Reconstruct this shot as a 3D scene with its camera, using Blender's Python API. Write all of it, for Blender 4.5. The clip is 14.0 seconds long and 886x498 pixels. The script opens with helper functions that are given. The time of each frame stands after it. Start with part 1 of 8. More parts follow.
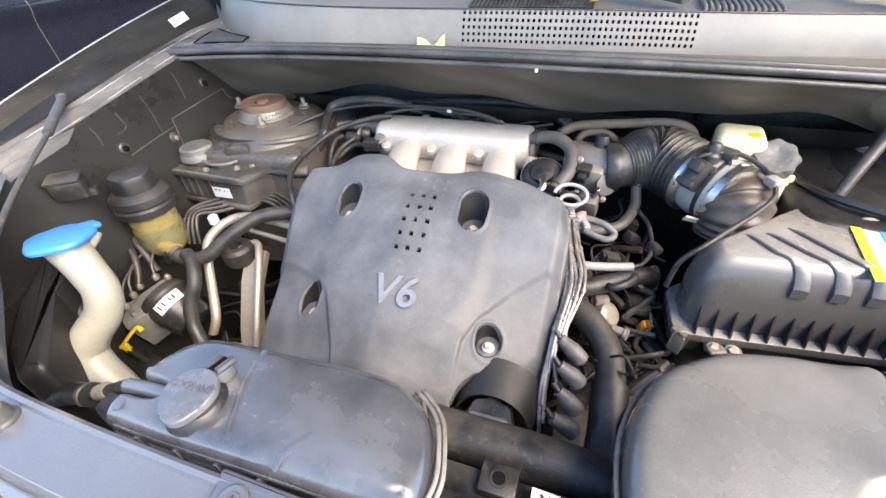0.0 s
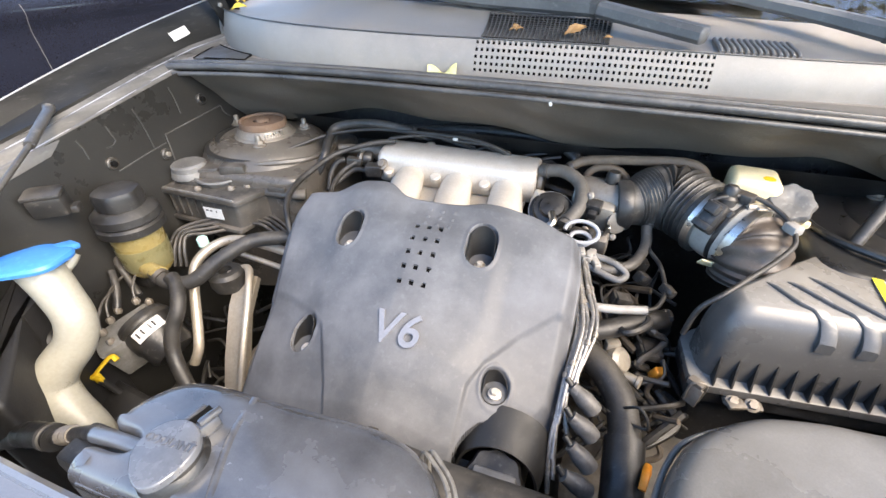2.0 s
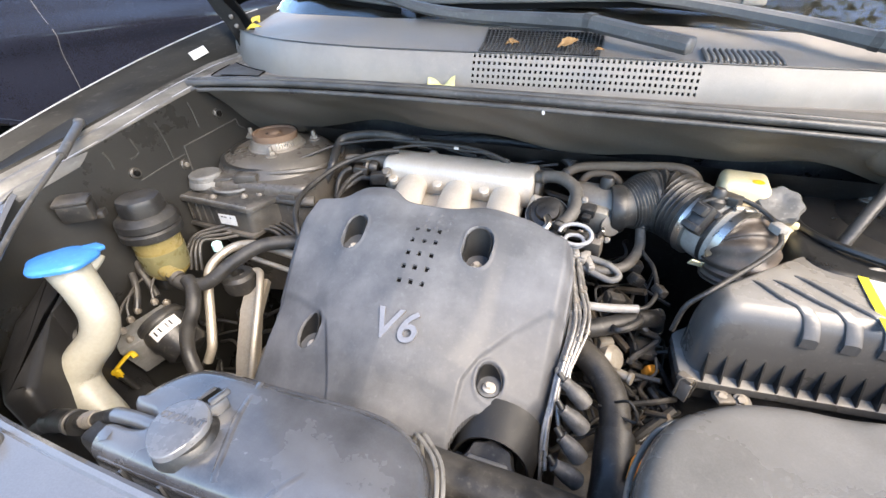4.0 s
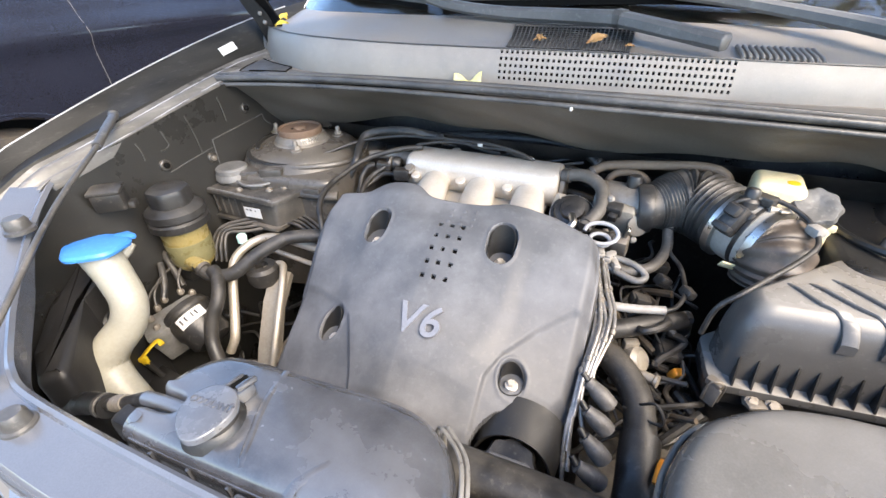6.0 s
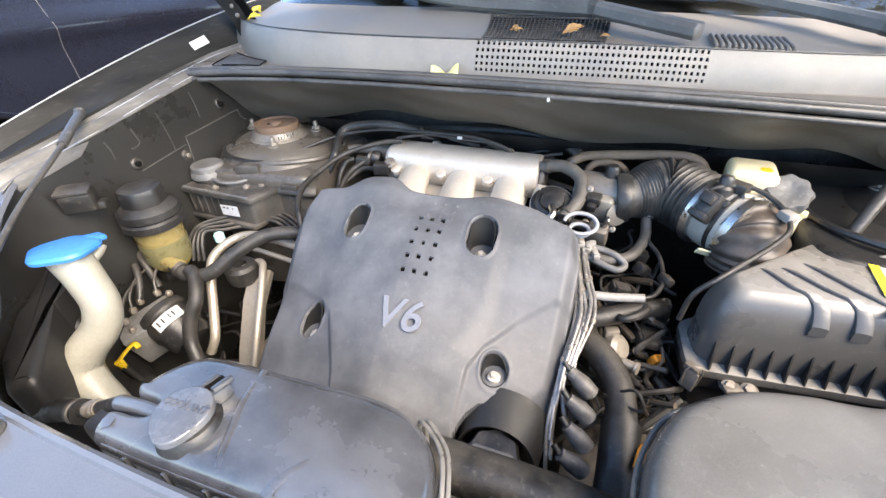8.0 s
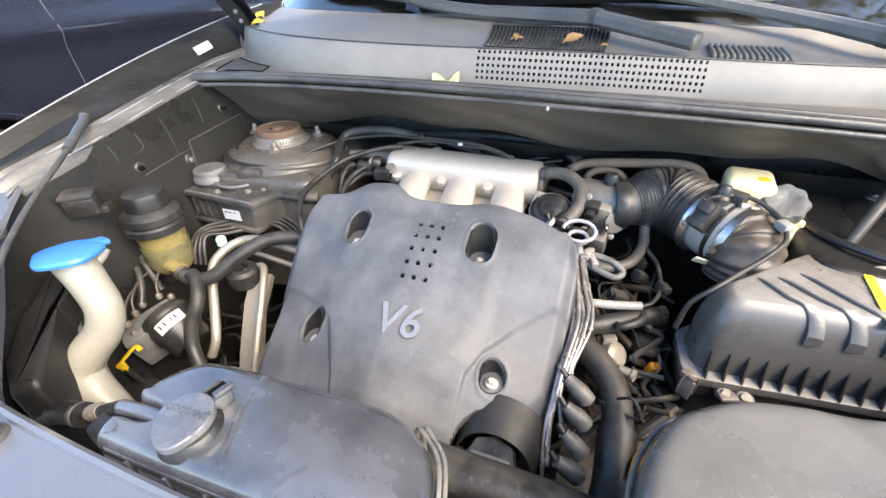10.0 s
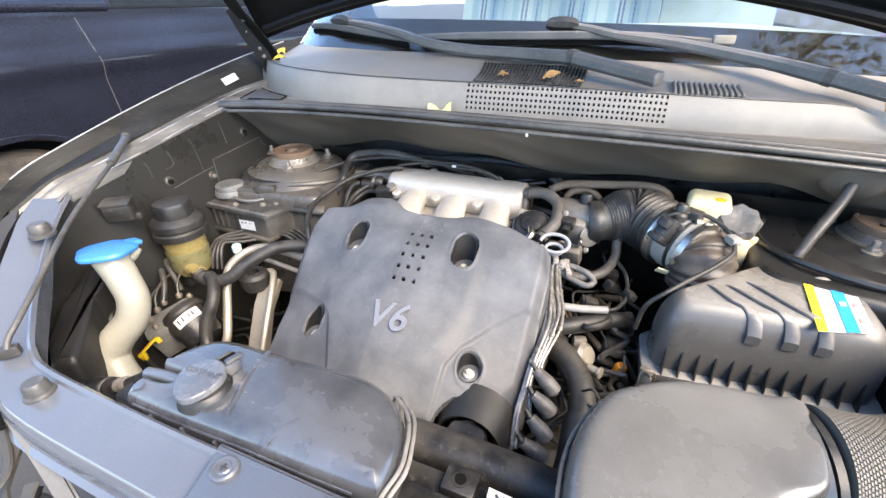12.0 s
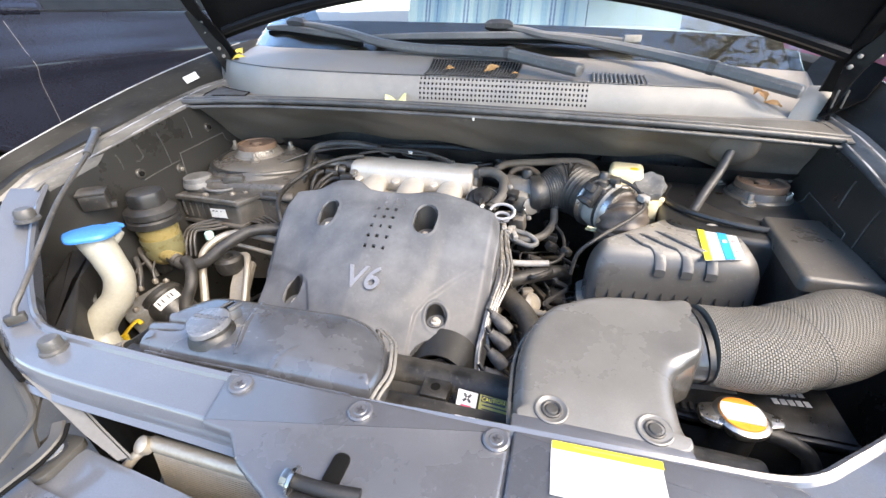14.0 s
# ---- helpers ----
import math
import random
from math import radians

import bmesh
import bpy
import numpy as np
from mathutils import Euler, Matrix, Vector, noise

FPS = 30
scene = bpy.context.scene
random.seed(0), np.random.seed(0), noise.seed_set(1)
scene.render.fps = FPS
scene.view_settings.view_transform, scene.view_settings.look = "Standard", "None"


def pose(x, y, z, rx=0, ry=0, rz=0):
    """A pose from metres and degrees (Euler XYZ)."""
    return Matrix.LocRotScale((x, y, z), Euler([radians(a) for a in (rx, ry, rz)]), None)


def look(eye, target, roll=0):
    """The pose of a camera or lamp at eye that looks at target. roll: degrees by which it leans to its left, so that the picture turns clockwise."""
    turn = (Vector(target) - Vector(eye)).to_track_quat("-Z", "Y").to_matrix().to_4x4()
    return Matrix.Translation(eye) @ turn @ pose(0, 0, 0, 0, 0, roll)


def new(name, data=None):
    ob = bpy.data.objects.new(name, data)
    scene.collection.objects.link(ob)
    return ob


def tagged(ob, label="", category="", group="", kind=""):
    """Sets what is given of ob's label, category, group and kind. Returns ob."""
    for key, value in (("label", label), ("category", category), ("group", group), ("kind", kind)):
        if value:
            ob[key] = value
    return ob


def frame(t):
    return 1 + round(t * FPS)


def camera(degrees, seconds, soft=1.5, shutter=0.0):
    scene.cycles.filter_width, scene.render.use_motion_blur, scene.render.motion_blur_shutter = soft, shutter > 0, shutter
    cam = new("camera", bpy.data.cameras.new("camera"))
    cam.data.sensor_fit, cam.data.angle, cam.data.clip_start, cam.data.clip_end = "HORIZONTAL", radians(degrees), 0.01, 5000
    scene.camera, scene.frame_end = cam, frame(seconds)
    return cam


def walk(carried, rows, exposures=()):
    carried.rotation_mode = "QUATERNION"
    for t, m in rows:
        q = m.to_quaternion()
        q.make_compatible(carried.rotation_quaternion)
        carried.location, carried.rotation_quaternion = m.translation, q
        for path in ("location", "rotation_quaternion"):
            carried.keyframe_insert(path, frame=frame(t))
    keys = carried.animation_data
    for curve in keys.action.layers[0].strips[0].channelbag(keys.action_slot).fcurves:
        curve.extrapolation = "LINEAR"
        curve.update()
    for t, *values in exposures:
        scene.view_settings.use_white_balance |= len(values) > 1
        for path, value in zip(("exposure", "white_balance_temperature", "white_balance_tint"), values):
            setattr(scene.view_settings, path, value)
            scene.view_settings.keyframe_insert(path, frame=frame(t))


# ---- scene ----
cam = camera(92.4, 14.0)
PATH = [
    (0, (0.118, -0.003, 1.292), (-0.46, 1.461, 0.059), -3.8),
    (0.5, (0.087, 0.03, 1.284), (-0.453, 1.511, 0.053), -1.6),
    (1, (0.068, 0.027, 1.286), (-0.459, 1.52, 0.064), -0.5),
    (1.5, (0.066, 0.024, 1.288), (-0.472, 1.534, 0.092), -0.5),
    (2, (0.081, 0.025, 1.288), (-0.461, 1.565, 0.133), -0.4),
    (4.3, (0.113, -0.009, 1.292), (-0.517, 1.542, 0.197), -2.0),
    (4.5, (0.108, -0.013, 1.29), (-0.543, 1.533, 0.201), -1.9),
    (5, (0.099, -0.007, 1.283), (-0.574, 1.527, 0.19), -1.7),
    (5.5, (0.098, -0.006, 1.282), (-0.581, 1.524, 0.189), -1.6),
    (6, (0.102, -0.007, 1.284), (-0.575, 1.521, 0.184), -1.8),
    (6.5, (0.111, -0.005, 1.284), (-0.544, 1.528, 0.178), -1.6),
    (7, (0.112, -0.01, 1.28), (-0.532, 1.524, 0.17), -1.8),
    (7.5, (0.108, -0.011, 1.282), (-0.522, 1.521, 0.163), -1.9),
    (8, (0.11, -0.002, 1.281), (-0.504, 1.535, 0.158), -2.0),
    (10.5, (0.114, -0.002, 1.292), (-0.511, 1.54, 0.182), -1.4),
    (11, (0.133, -0.013, 1.293), (-0.506, 1.549, 0.219), -1.0),
    (11.5, (0.145, -0.033, 1.307), (-0.509, 1.544, 0.267), -0.8),
    (12, (0.179, -0.067, 1.305), (-0.511, 1.518, 0.299), -1.2),
    (12.5, (0.211, -0.083, 1.306), (-0.533, 1.496, 0.331), -1.7),
    (13, (0.221, -0.102, 1.308), (-0.56, 1.471, 0.352), -1.9),
    (13.5, (0.228, -0.138, 1.302), (-0.489, 1.474, 0.361), -1.7),
    (14, (0.208, -0.188, 1.298), (-0.286, 1.48, 0.311), -0.8),
]
walk(cam, [(t, look(eye, target, roll)) for t, eye, target, roll in PATH])

# ---- world, sun, exposure ----
world = bpy.data.worlds.new("sky")
scene.world = world
world.use_nodes = True
wn = world.node_tree
sky = wn.nodes.new("ShaderNodeTexSky")
sky.sky_type, sky.sun_disc = "NISHITA", False
SUN_UP, SUN_TURN = 45.0, 108.0
sky.sun_elevation, sky.sun_rotation = radians(SUN_UP), radians(SUN_TURN)
sky.air_density, sky.dust_density, sky.ozone_density = 1.0, 0.7, 2.5
wn.links.new(sky.outputs[0], wn.nodes["Background"].inputs[0])
wn.nodes["Background"].inputs[1].default_value = 0.139
sun = new("sun", bpy.data.lights.new("sun", "SUN"))
sun.data.energy, sun.data.angle, sun.data.color = 2.42, radians(52), (1.0, 0.82, 0.605)
_e, _a = radians(SUN_UP), radians(SUN_TURN)
sun.matrix_world = look((0, 0, 6), Vector((0, 0, 6)) - Vector((math.sin(_a) * math.cos(_e), math.cos(_a) * math.cos(_e), math.sin(_e))))
scene.view_settings.exposure = 2.38


# ---- materials ----
def mat(name, col, rough=0.5, metal=0.0, dust=None, amount=0.4, scale=14.0, grain=220.0, bump=0.15, spec=0.5, coat=0.0, rvar=0.15, trans=0.0, subs=0.0, top=0.0, stretch=(1, 1, 1), hard=0.34, speck=0.30):
    """A worn surface: base colour, soft stains of dust at one scale, fine grain at another; top: how far the dust
    colour keeps to level faces.
    """
    m = bpy.data.materials.new(name)
    m.use_nodes = True
    nt = m.node_tree
    b = nt.nodes["Principled BSDF"]
    tc = nt.nodes.new("ShaderNodeTexCoord")
    n1 = nt.nodes.new("ShaderNodeTexNoise")
    n1.inputs["Scale"].default_value, n1.inputs["Detail"].default_value, n1.inputs["Roughness"].default_value = scale, 7.0, 0.62
    mp = nt.nodes.new("ShaderNodeMapping")
    mp.inputs["Scale"].default_value = stretch
    nt.links.new(tc.outputs["Object"], mp.inputs["Vector"])
    nt.links.new(mp.outputs[0], n1.inputs["Vector"])
    n2 = nt.nodes.new("ShaderNodeTexNoise")
    n2.inputs["Scale"].default_value, n2.inputs["Detail"].default_value = grain, 4.0
    nt.links.new(tc.outputs["Object"], n2.inputs["Vector"])
    ramp = nt.nodes.new("ShaderNodeMapRange")
    ramp.inputs[1].default_value, ramp.inputs[2].default_value = 0.55 - hard / 2, 0.55 + hard / 2
    ramp.inputs[3].default_value, ramp.inputs[4].default_value = 0.0, amount
    nt.links.new(n1.outputs[0], ramp.inputs[0])
    mix = nt.nodes.new("ShaderNodeMix")
    mix.data_type = "RGBA"
    mix.inputs[6].default_value = (*col, 1)
    mix.inputs[7].default_value = (*(dust or [min(1, c * 1.7 + 0.02) for c in col]), 1)
    fac = ramp.outputs[0]
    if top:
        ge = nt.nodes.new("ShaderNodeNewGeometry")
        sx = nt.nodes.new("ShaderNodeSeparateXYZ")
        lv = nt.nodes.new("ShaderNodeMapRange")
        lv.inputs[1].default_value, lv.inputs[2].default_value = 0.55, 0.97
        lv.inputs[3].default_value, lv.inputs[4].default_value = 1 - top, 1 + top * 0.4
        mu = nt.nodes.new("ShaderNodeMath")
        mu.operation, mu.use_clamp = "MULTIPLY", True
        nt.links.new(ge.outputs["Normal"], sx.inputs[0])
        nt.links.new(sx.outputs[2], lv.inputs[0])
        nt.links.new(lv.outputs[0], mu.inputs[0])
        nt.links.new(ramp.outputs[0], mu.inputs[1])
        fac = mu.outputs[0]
    nt.links.new(fac, mix.inputs[0])
    flat = mix.outputs[2]
    if dust and speck:
        n3 = nt.nodes.new("ShaderNodeTexNoise")
        n3.inputs["Scale"].default_value, n3.inputs["Detail"].default_value, n3.inputs["Roughness"].default_value = 130.0, 3.0, 0.6
        nt.links.new(mp.outputs[0], n3.inputs["Vector"])
        sr = nt.nodes.new("ShaderNodeMapRange")
        sr.inputs[1].default_value, sr.inputs[2].default_value, sr.inputs[4].default_value = 0.58, 0.70, speck
        nt.links.new(n3.outputs[0], sr.inputs[0])
        spots = nt.nodes.new("ShaderNodeMix")
        spots.data_type = "RGBA"
        spots.inputs[7].default_value = (*[min(1.0, c * 1.25 + 0.01) for c in dust], 1)
        nt.links.new(sr.outputs[0], spots.inputs[0])
        nt.links.new(mix.outputs[2], spots.inputs[6])
        flat = spots.outputs[2]
    fine = nt.nodes.new("ShaderNodeMix")
    fine.data_type, fine.blend_type = "RGBA", "MULTIPLY"
    fine.inputs[0].default_value = 1.0
    fr = nt.nodes.new("ShaderNodeMapRange")
    fr.inputs[1].default_value, fr.inputs[2].default_value, fr.inputs[3].default_value, fr.inputs[4].default_value = 0.3, 0.7, 0.92, 1.06
    nt.links.new(n2.outputs[0], fr.inputs[0])
    nt.links.new(flat, fine.inputs[6])
    nt.links.new(fr.outputs[0], fine.inputs[7])
    nt.links.new(fine.outputs[2], b.inputs["Base Color"])
    rr = nt.nodes.new("ShaderNodeMapRange")
    rr.inputs[1].default_value, rr.inputs[2].default_value = 0.3, 0.7
    rr.inputs[3].default_value, rr.inputs[4].default_value = max(0.03, rough - rvar), min(1.0, rough + rvar)
    nt.links.new(n1.outputs[0], rr.inputs[0])
    nt.links.new(rr.outputs[0], b.inputs["Roughness"])
    bp = nt.nodes.new("ShaderNodeBump")
    bp.inputs["Strength"].default_value, bp.inputs["Distance"].default_value = bump, 0.002
    nt.links.new(n2.outputs[0], bp.inputs["Height"])
    nt.links.new(bp.outputs[0], b.inputs["Normal"])
    b.inputs["Metallic"].default_value, b.inputs["Specular IOR Level"].default_value = metal, spec
    b.inputs["Coat Weight"].default_value = coat
    b.inputs["Transmission Weight"].default_value = trans
    b.inputs["Subsurface Weight"].default_value = subs
    b.inputs["Subsurface Radius"].default_value = (0.02, 0.018, 0.014)
    return m


DUST = (0.24, 0.22, 0.20)
M_COVER = mat("cover_plastic", (0.079, 0.082, 0.089), 0.52, dust=(0.195, 0.198, 0.208), amount=0.6, scale=11, grain=900, bump=0.10, hard=0.3, speck=0.10, spec=0.38)
M_TANK = mat("tank_plastic", (0.036, 0.038, 0.043), 0.27, dust=(0.135, 0.140, 0.155), amount=0.85, scale=8, grain=600, bump=0.03, spec=0.9, rvar=0.13, coat=0.5, stretch=(1.0, 1.3, 1), hard=0.45, speck=0.04)
# Lighter copy of the tank plastic: sky light on the cap in its colour.
M_TANKCAP = mat("dusty_sky_lit_cap", (0.062, 0.065, 0.072), 0.28, dust=(0.18, 0.188, 0.205), amount=0.8, scale=14, grain=600, bump=0.03, spec=0.9, coat=0.4)
M_BLACK = mat("black_plastic", (0.012, 0.012, 0.0125), 0.40, dust=(0.09, 0.086, 0.079), amount=0.55, scale=18, grain=500, top=0.5)
# Box and duct: pale on level faces, dark on upright ones.
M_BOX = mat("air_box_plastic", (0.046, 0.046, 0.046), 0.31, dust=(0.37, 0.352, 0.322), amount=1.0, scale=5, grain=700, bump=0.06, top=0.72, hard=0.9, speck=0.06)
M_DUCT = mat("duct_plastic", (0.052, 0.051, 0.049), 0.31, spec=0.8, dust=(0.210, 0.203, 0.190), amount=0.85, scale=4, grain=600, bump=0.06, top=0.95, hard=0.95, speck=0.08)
M_DUSTY = mat("dusty_black_plastic", (0.024, 0.024, 0.024), 0.40, dust=(0.134, 0.119, 0.100), amount=0.75, scale=22, grain=500, bump=0.08, top=0.5)
M_ACT = mat("dusty_actuator_plastic", (0.034, 0.033, 0.031), 0.40, dust=(0.150, 0.135, 0.117), amount=0.8, scale=20, grain=500, bump=0.08, top=0.5)
M_CASTBLOCK = mat("grey_cast_block", (0.30, 0.30, 0.29), 0.45, metal=0.5, dust=(0.10, 0.095, 0.085), amount=0.6, scale=26, bump=0.15)
M_LEAD = mat("ignition_lead", (0.13, 0.125, 0.118), 0.20, dust=(0.38, 0.36, 0.33), amount=0.55, scale=60, spec=1.0, coat=0.6)
# Dark visor plastic; also the shade-darkened lining of the bolt recesses.
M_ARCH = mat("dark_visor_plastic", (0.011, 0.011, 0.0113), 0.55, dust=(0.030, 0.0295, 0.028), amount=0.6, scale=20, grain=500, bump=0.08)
M_RUBBER = mat("rubber_hose", (0.013, 0.013, 0.013), 0.50, dust=(0.092, 0.084, 0.073), amount=0.6, scale=26, grain=400, top=0.5)
M_OUTLET = mat("brown_dusty_rubber", (0.034, 0.028, 0.024), 0.45, dust=(0.125, 0.098, 0.075), amount=0.7, scale=26, grain=400, bump=0.08)
M_BELLOWS = mat("dusty_bellows_rubber", (0.020, 0.0198, 0.0195), 0.40, dust=(0.14, 0.130, 0.115), amount=0.65, scale=26, grain=400, top=0.4)
M_GREYHOSE = mat("grey_dusty_hose", (0.055, 0.051, 0.046), 0.55, dust=(0.145, 0.132, 0.112), amount=0.7, scale=24)
M_HOSE_BROWN = mat("dusty_hose", (0.085, 0.066, 0.047), 0.7, dust=(0.145, 0.115, 0.083), amount=0.6, scale=22)
M_WING = mat("dusty_wing_paint", (0.012, 0.012, 0.0118), 0.48, dust=(0.045, 0.044, 0.040), amount=0.6, scale=26, grain=300, bump=0.05, spec=0.22, stretch=(1, 0.22, 1.4), hard=0.5)
M_SHELF = mat("seal_base_rubber", (0.105, 0.098, 0.088), 0.5, dust=(0.18, 0.168, 0.148), amount=0.6, scale=14, bump=0.1)
M_PAINT = mat("dark_body_paint", (0.012, 0.012, 0.0122), 0.58, dust=(0.028, 0.0275, 0.026), amount=0.5, scale=5, grain=300, bump=0.03, spec=0.25)
# Bluer and lighter than the paint: reflected sky put into the colour.
M_FRONT = mat("dusty_sky_tinted_paint", (0.092, 0.099, 0.116), 0.19, dust=(0.165, 0.177, 0.205), amount=0.5, scale=4, grain=700, bump=0.015, coat=0.6, hard=0.6, speck=0.02, spec=0.8)
M_HOOD = mat("black_hood_paint", (0.005, 0.005, 0.0053), 0.45, dust=(0.010, 0.010, 0.010), amount=0.5, scale=6, grain=300, bump=0.05, spec=0.2)
M_STAY = mat("pale_stay_paint", (0.13, 0.127, 0.12), 0.5, dust=(0.08, 0.077, 0.072), amount=0.5, scale=14)
# Pale paint; holds the wing edge's highlight, also other pale lines and spots.
M_PALE_PAINT = mat("pale_paint_line", (0.42, 0.42, 0.43), 0.35, dust=(0.15, 0.15, 0.15), amount=0.4, scale=20, bump=0.05)
M_BEAD = mat("dusty_sealant", (0.11, 0.107, 0.10), 0.34, dust=(0.24, 0.23, 0.21), amount=0.8, scale=30, grain=300, bump=0.1, stretch=(1, 0.45, 1))
M_FLANGE = mat("dusty_flange_paint", (0.042, 0.0413, 0.0405), 0.36, dust=(0.255, 0.249, 0.238), amount=0.75, scale=26, grain=200, bump=0.08, stretch=(1, 0.18, 1), hard=0.5)
# Darker copy of the tower paint, used on the right side only.
M_TOWER_R = mat("darker_tower_copy", (0.017, 0.017, 0.017), 0.36, dust=(0.052, 0.049, 0.044), amount=0.7, scale=10, grain=300, bump=0.08)
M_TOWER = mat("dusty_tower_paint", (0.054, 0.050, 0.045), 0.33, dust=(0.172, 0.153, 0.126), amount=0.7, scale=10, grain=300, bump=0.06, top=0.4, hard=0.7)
# Near-black for the shade in holes, slots and gaps, and some black parts.
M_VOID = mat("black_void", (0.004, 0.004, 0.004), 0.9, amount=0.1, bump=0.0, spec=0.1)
M_BADGE = mat("badge_silver", (0.24, 0.245, 0.26), 0.36, metal=0.35, dust=(0.25, 0.25, 0.26), amount=0.5, scale=30, bump=0.04)
M_APRON = mat("bay_paint", (0.0155, 0.0155, 0.0148), 0.34, dust=(0.040, 0.0395, 0.0365), amount=0.6, scale=7, grain=300, bump=0.06, hard=0.7, speck=0.12)
# Paler than the wall: light on the pressed ridges put into colour.
M_STREAK = mat("lit_wall_crease", (0.030, 0.0297, 0.028), 0.36, dust=(0.080, 0.078, 0.072), amount=0.7, scale=30)
M_LAMPBED = mat("headlamp_bed_plastic", (0.030, 0.0295, 0.028), 0.55, dust=(0.070, 0.067, 0.061), amount=0.7, scale=16, grain=700, bump=0.05, hard=0.8, speck=0.06)
M_SLAM = mat("front_panel_plastic", (0.058, 0.061, 0.070), 0.32, dust=(0.132, 0.138, 0.155), amount=0.6, scale=6, grain=700, bump=0.04, spec=0.9, coat=0.4, hard=0.85, speck=0.10)
M_COWL = mat("cowl_plastic", (0.196, 0.179, 0.157), 0.46, dust=(0.338, 0.306, 0.262), amount=0.6, scale=8, grain=900, bump=0.10, spec=0.65, speck=0.08)
M_FIRE = mat("firewall_felt", (0.096, 0.083, 0.068), 0.60, dust=(0.176, 0.153, 0.125), amount=0.7, scale=7, grain=260, bump=0.3, speck=0.10)
M_BOOT = mat("dusty_boot_rubber", (0.075, 0.072, 0.069), 0.50, dust=(0.27, 0.256, 0.235), amount=0.6, scale=40)
M_SEAL = mat("seal_rubber", (0.045, 0.044, 0.043), 0.42, dust=(0.15, 0.143, 0.132), amount=0.5, scale=18)
M_ALU = mat("cast_aluminium", (0.60, 0.56, 0.495), 0.42, metal=0.35, dust=(0.42, 0.365, 0.285), amount=0.5, scale=16, grain=420, bump=0.2, speck=0.12)
M_STEEL = mat("plain_steel", (0.55, 0.54, 0.52), 0.32, metal=1.0, dust=(0.3, 0.26, 0.2), amount=0.4, scale=30)
M_PIPE = mat("aluminium_pipe", (0.40, 0.365, 0.31), 0.42, metal=0.5, dust=(0.28, 0.245, 0.19), amount=0.5, scale=25)
M_DULL = mat("dull_cast_metal", (0.225, 0.207, 0.180), 0.5, metal=0.4, dust=(0.13, 0.11, 0.09), amount=0.8, scale=30, bump=0.3)
M_RUST = mat("rusty_steel", (0.135, 0.085, 0.055), 0.8, metal=0.2, dust=(0.19, 0.14, 0.10), amount=0.7, scale=40, bump=0.4)
M_WHITE = mat("milky_plastic", (0.285, 0.278, 0.235), 0.40, dust=(0.235, 0.222, 0.175), amount=0.45, scale=12, subs=0.2, bump=0.05)
M_CREAM = mat("cream_plastic", (0.80, 0.70, 0.44), 0.42, dust=(0.62, 0.52, 0.30), amount=0.4, scale=14, subs=0.2, bump=0.05)
M_BLUE = mat("blue_plastic", (0.040, 0.185, 0.53), 0.42, dust=(0.08, 0.25, 0.58), amount=0.4, scale=30, bump=0.05)
M_AMBER = mat("amber_plastic", (0.24, 0.19, 0.07), 0.30, dust=(0.33, 0.27, 0.12), amount=0.6, scale=18, subs=0.15, bump=0.04)
M_OLIVE = mat("olive_stained_plastic", (0.13, 0.12, 0.055), 0.34, dust=(0.22, 0.20, 0.11), amount=0.7, scale=22, bump=0.05)
M_YELLOW = mat("yellow_plastic", (0.80, 0.52, 0.01), 0.4, dust=(0.6, 0.4, 0.03), amount=0.3)
M_DIPSTICK = mat("dull_yellow_plastic", (0.62, 0.42, 0.01), 0.5, dust=(0.35, 0.25, 0.02), amount=0.5, scale=40)
M_SHADE = mat("near_black_plastic", (0.009, 0.009, 0.0095), 0.55, dust=(0.020, 0.0195, 0.019), amount=0.5, scale=12, grain=400)
M_ORANGE = mat("orange_paint", (0.85, 0.30, 0.02), 0.4, dust=(0.7, 0.3, 0.1), amount=0.3)
M_PAPER = mat("label_white", (0.56, 0.56, 0.55), 0.5, dust=(0.6, 0.58, 0.54), amount=0.35, scale=40, bump=0.03)
M_PAPER_Y = mat("label_yellow", (0.82, 0.70, 0.03), 0.5, amount=0.2, bump=0.03)
M_PAPER_B = mat("label_blue", (0.03, 0.30, 0.62), 0.5, amount=0.2, bump=0.03)
M_PAPER_R = mat("label_red", (0.55, 0.05, 0.12), 0.5, amount=0.2, bump=0.03)
M_PAPER_PINK = mat("label_faded_red", (0.50, 0.30, 0.30), 0.5, amount=0.3, bump=0.03)
M_PAPER_OLIVE = mat("label_olive", (0.30, 0.29, 0.07), 0.5, amount=0.4, bump=0.03)
M_INK = mat("label_ink", (0.03, 0.03, 0.035), 0.5, amount=0.2, bump=0.03)
M_GREYCAP = mat("grey_cap_plastic", (0.09, 0.09, 0.088), 0.5, dust=(0.24, 0.235, 0.225), amount=0.7, scale=20)
M_RING = mat("white_rubber_ring", (0.30, 0.30, 0.31), 0.5, amount=0.2)
M_FIN = mat("condenser_fins", (0.27, 0.245, 0.205), 0.5, metal=0.4, dust=(0.35, 0.30, 0.22), amount=0.5, scale=20)
M_NAVY = mat("navy_car_paint", (0.012, 0.0135, 0.022), 0.14, dust=(0.019, 0.021, 0.033), amount=0.4, scale=2, grain=200, bump=0.0, spec=0.55, rvar=0.03)
M_RED = mat("red_car_paint", (0.30, 0.012, 0.018), 0.35, amount=0.2, scale=3, bump=0.01, spec=0.3, rvar=0.05)
M_TYRE = mat("tyre_rubber", (0.03, 0.029, 0.028), 0.8, dust=(0.12, 0.10, 0.08), amount=0.7, scale=20)
M_ASPHALT = mat("asphalt", (0.05, 0.05, 0.05), 0.9, dust=(0.10, 0.10, 0.095), amount=0.7, scale=3, grain=90, bump=0.6)
